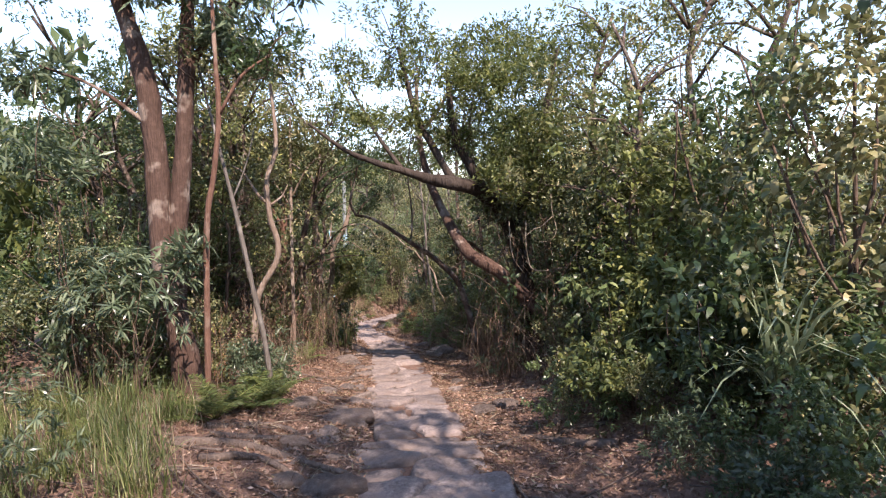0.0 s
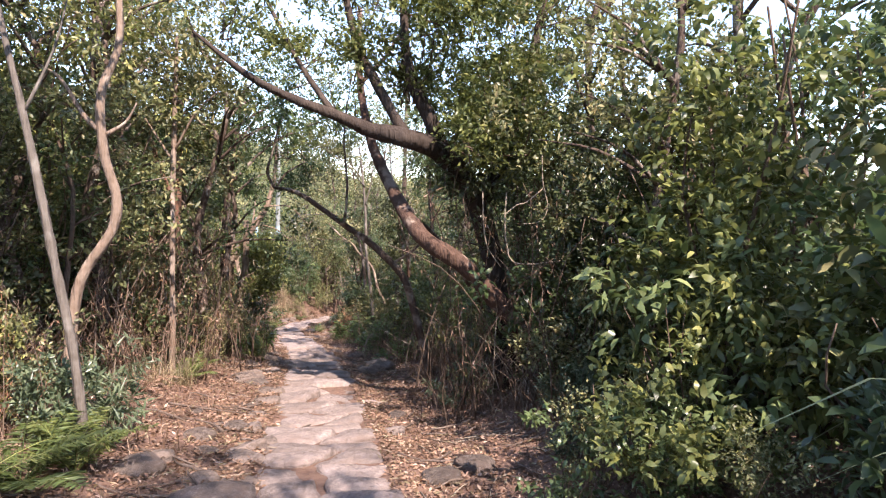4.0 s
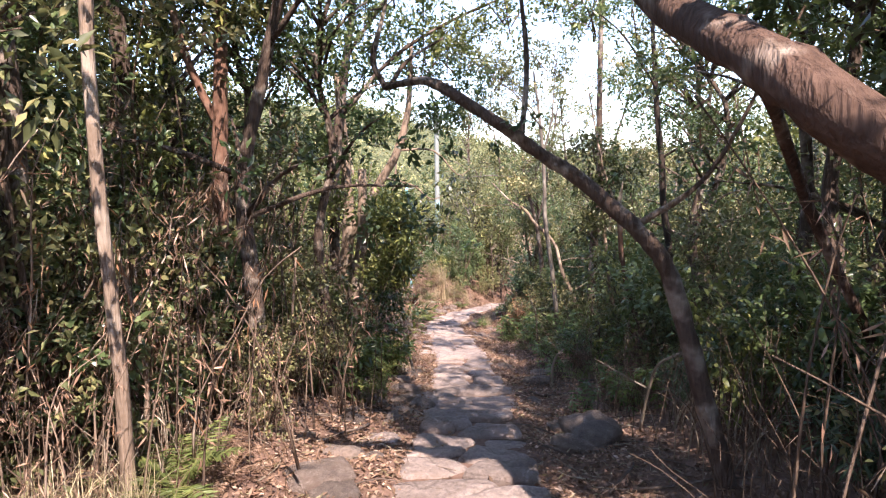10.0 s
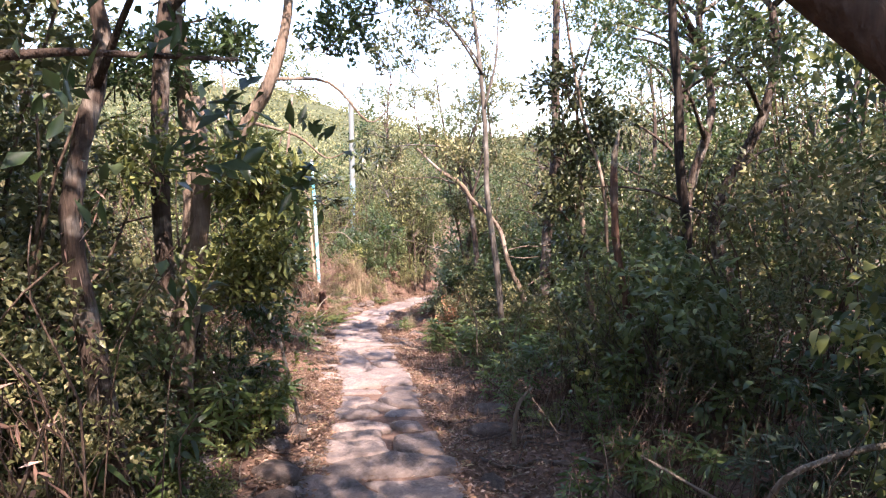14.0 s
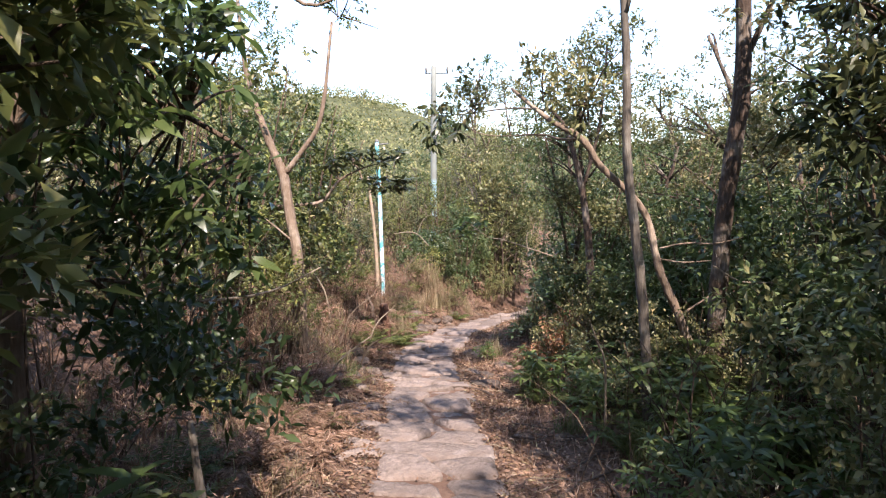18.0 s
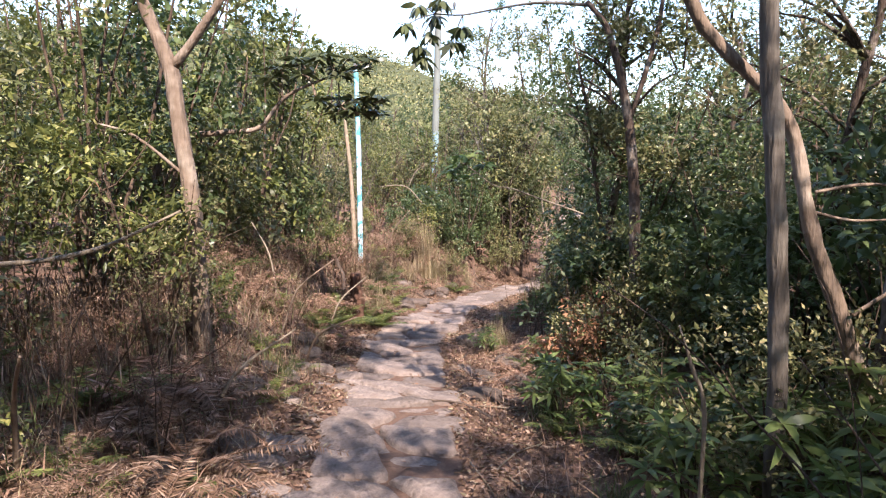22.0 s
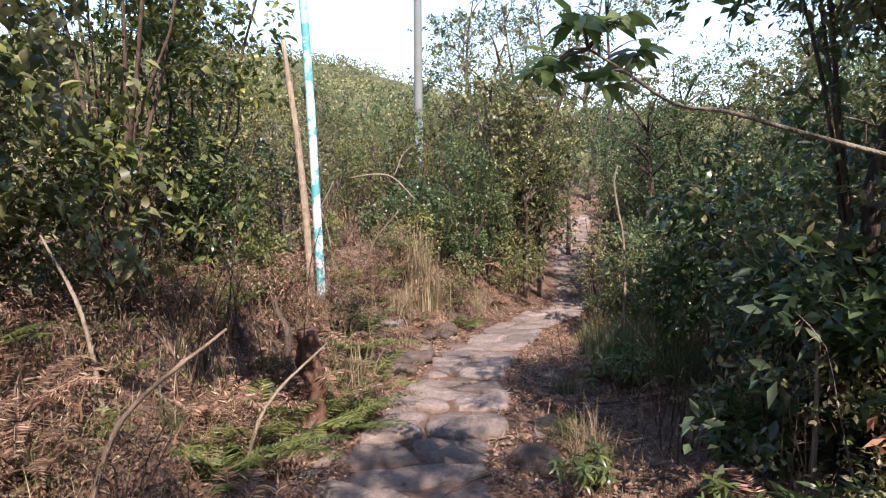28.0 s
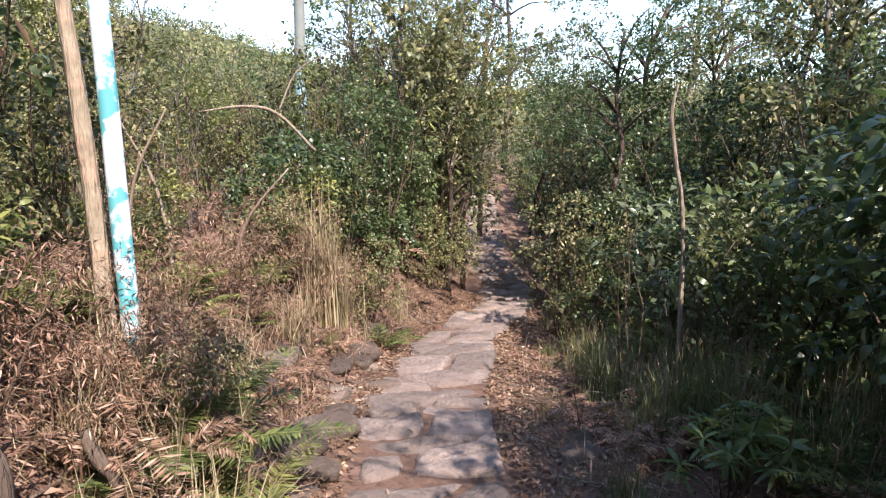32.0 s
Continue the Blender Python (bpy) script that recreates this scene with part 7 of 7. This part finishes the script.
def bank_growth(seed, n, y0, y1, side, d0, d1, length, width, material, name, lean=0.9):
    """Thin dry blades and stalks covering the bank."""
    rng = np.random.default_rng(seed)
    y = rng.uniform(y0, y1, n)
    d = d0 + (d1 - d0) * rng.random(n) ** 0.8
    tuft = np.sin(y * 5.1 + d * 3) * np.sin(d * 7.3 + y * 2.2)
    keep = tuft > rng.uniform(-1.0, 0.5, n)
    y, d = y[keep], d[keep]
    n = len(y)
    x = np.interp(y, LINE_Y, LINE_X) + side * d
    base = np.column_stack([x, y, [land(a, b) - 0.01 for a, b in zip(x, y)]])
    a = rng.uniform(0, 6.283, n)
    L = length * rng.uniform(0.35, 1.2, n)
    sp = lean * rng.uniform(0.15, 1.0, n)
    way = np.column_stack([np.cos(a), np.sin(a), np.zeros(n)])
    cross = np.column_stack([-np.sin(a), np.cos(a), np.zeros(n)]) * (width * rng.uniform(0.5, 1.2, n))[:, None] / 2
    rows = []
    for t in (0, 0.4, 0.75, 1.0):
        c = base + way * (L * sp * t ** 1.4)[:, None]
        c[:, 2] += L * (t * np.sqrt(1 - 0.6 * sp * sp) - 0.45 * sp * t ** 3)
        k = 1 - t * t * 0.9
        rows += [c - cross * k, c + cross * k]
    v = np.stack(rows, 1).reshape(-1, 3)
    o = np.arange(n)[:, None] * 8
    f = np.concatenate([o + np.array([[q, q + 1, q + 3]]) for q in (0, 2, 4)] + [o + np.array([[q, q + 3, q + 2]]) for q in (0, 2, 4)], 0)
    return raw_mesh(name, v, f, material)


tagged(new("bank_grass", bank_growth(51, 14000, 16.5, 34, -1, 0.75, 3.4, 0.27, 0.006, M_STRAW, "bank_grass", 1.1)), "dry straw-coloured grass covering the bank", "grass", kind="stuff")
tagged(new("bank_bracken", bank_growth(52, 19000, 16.5, 34, -1, 0.75, 3.4, 0.26, 0.012, M_DRY, "bank_bracken", 1.0)), "brown withered bracken covering the bank", "bracken", kind="stuff")
tagged(new("bank_grass", bank_growth(53, 6000, 16.5, 36, 1, 0.65, 2.2, 0.26, 0.007, M_DRY, "bank_grass", 1.0)), "brown withered grass beside the path", "grass", kind="stuff")
tagged(new("bank_grass", bank_growth(54, 5000, 17, 35, -1, 1.0, 3.2, 0.3, 0.007, M_GRASS, "bank_grass")), "green grass growing through the dry bracken", "grass", kind="stuff")
tagged(new("bank_grass", bank_growth(55, 5000, 1, 16, -1, 0.9, 3.0, 0.22, 0.008, M_DRY, "bank_grass", 1.0)), "brown withered stalks among dead leaves", "grass", kind="stuff")


def twig_litter():
    rng = np.random.default_rng(9)
    par = []
    for k in range(420):
        y = rng.uniform(0, 34)
        x = path_x(y) + rng.choice((-1, 1)) * rng.uniform(0.5, 2.0)
        a = rng.uniform(0, 6.283)
        L = rng.uniform(0.12, 0.6)
        pts = []
        for t in (0, 0.5, 1):
            px, py = x + math.cos(a) * L * t + rng.normal(0, 0.02), y + math.sin(a) * L * t + rng.normal(0, 0.02)
            pts.append((px, py, land(px, py) + rng.uniform(0.005, 0.035), 0.006 * (1.2 - 0.7 * t)))
        par.append(tube_arrays(pts, 4, 2, 0.1, k))
    v, f = joined(par)
    return raw_mesh("fallen_twigs", v, f, M_DEAD, True)


def fallen_sticks():
    """Darker, thicker sticks that lie on the banks."""
    rng = np.random.default_rng(19)
    par = []
    for k in range(520):
        y = rng.uniform(4, 34)
        x = path_x(y) + rng.choice((-1, -1, 1)) * rng.uniform(0.65, 2.6)
        a = rng.uniform(0, 6.283)
        L = rng.uniform(0.2, 0.9)
        r = rng.uniform(0.005, 0.014)
        bend = rng.normal(0, 0.06)
        pts = []
        for t in (0, 0.35, 0.7, 1):
            px, py = x + math.cos(a) * L * t - math.sin(a) * bend * math.sin(3.1 * t), y + math.sin(a) * L * t + math.cos(a) * bend * math.sin(3.1 * t)
            pts.append((px, py, land(px, py) + r + rng.uniform(0, 0.04), r * (1.1 - 0.7 * t)))
        par.append(tube_arrays(pts, 5, 2, 0.12, k))
    v, f = joined(par)
    return raw_mesh("fallen_sticks", v, f, M_ROOT, True)


tagged(new("fallen_sticks", fallen_sticks()), "brown sticks fallen on the litter beside the path", "sticks", kind="stuff")
tagged(new("fallen_twigs", twig_litter()), "thin pale twigs lying on the ground", "twigs", kind="stuff")


def root(pts, r, label="bare brown root creeping over the ground"):
    rows = []
    for k, (x, y) in enumerate(pts):
        rows.append((x, y, land(x, y) + r * 0.35, r * (1 - 0.6 * k / (len(pts) - 1))))
    x, y, z, _ = rows[0]
    o = np.array([x, y, z, 0])
    ob = new("tree_root", tube_mesh("tree_root", np.array(rows) - o, M_ROOT, 7, 5, 0.15, int(abs(x) * 100)))
    ob.location = (x, y, z)
    return tagged(ob, label, "root", "roots across the path's edge")


root([(-2.75, 5.8), (-2.2, 5.9), (-1.7, 5.7), (-1.2, 5.45)], 0.055)
root([(-2.6, 6.4), (-1.95, 6.6), (-1.6, 6.2), (-1.3, 5.9)], 0.045)
root([(-2.5, 6.1), (-2.0, 6.2), (-1.6, 6.5), (-1.3, 6.9)], 0.035)
root([(-2.4, 5.4), (-2.0, 5.6), (-1.6, 5.3), (-1.35, 5.0)], 0.04)
root([(1.2, 5.7), (0.9, 6.05), (0.55, 6.5), (0.2, 6.2), (0.0, 6.05)], 0.05)
root([(1.1, 6.9), (0.85, 6.8), (0.6, 7.1), (0.35, 7.3)], 0.035)
root([(1.3, 6.3), (1.0, 6.4), (0.7, 6.3), (0.4, 6.6)], 0.03)
root([(0.75, 16.8), (0.45, 16.9), (0.15, 16.7)], 0.035)
root([(0.9, 15.9), (0.5, 16.2), (0.2, 16.1), (0.0, 16.3)], 0.03)
# larger rocks
rock(0.42, 13.9, 0.28, 0.3, 0.2, 15, 0.3, "dark brown boulder at the path's edge", 1)
rock(-1.3, 7.2, 0.32, 0.22, 0.13, 10, 0.3, "flat dark rock beside the path", 2)
rock(-1.9, 7.8, 0.2, 0.16, 0.14, 60, 0.3, "flat dark rock beside the path", 3)
rock(-1.5, 15.3, 0.2, 0.14, 0.11, 30, 0.3, "flat dark rock beside the path", 4)
rock(-1.25, 15.0, 0.16, 0.16, 0.1, 80, 0.3, "flat dark rock beside the path", 5)
rock(-0.95, 26.1, 0.18, 0.2, 0.16, 80, 0.3, "dark rock under the path's edge", 6)
rock(-0.75, 26.9, 0.15, 0.2, 0.14, 20, 0.3, "dark rock under the path's edge", 1)
rock(-2.25, 28.6, 0.2, 0.2, 0.13, 20, 0.3, "flat grey rock beside the path", 2)
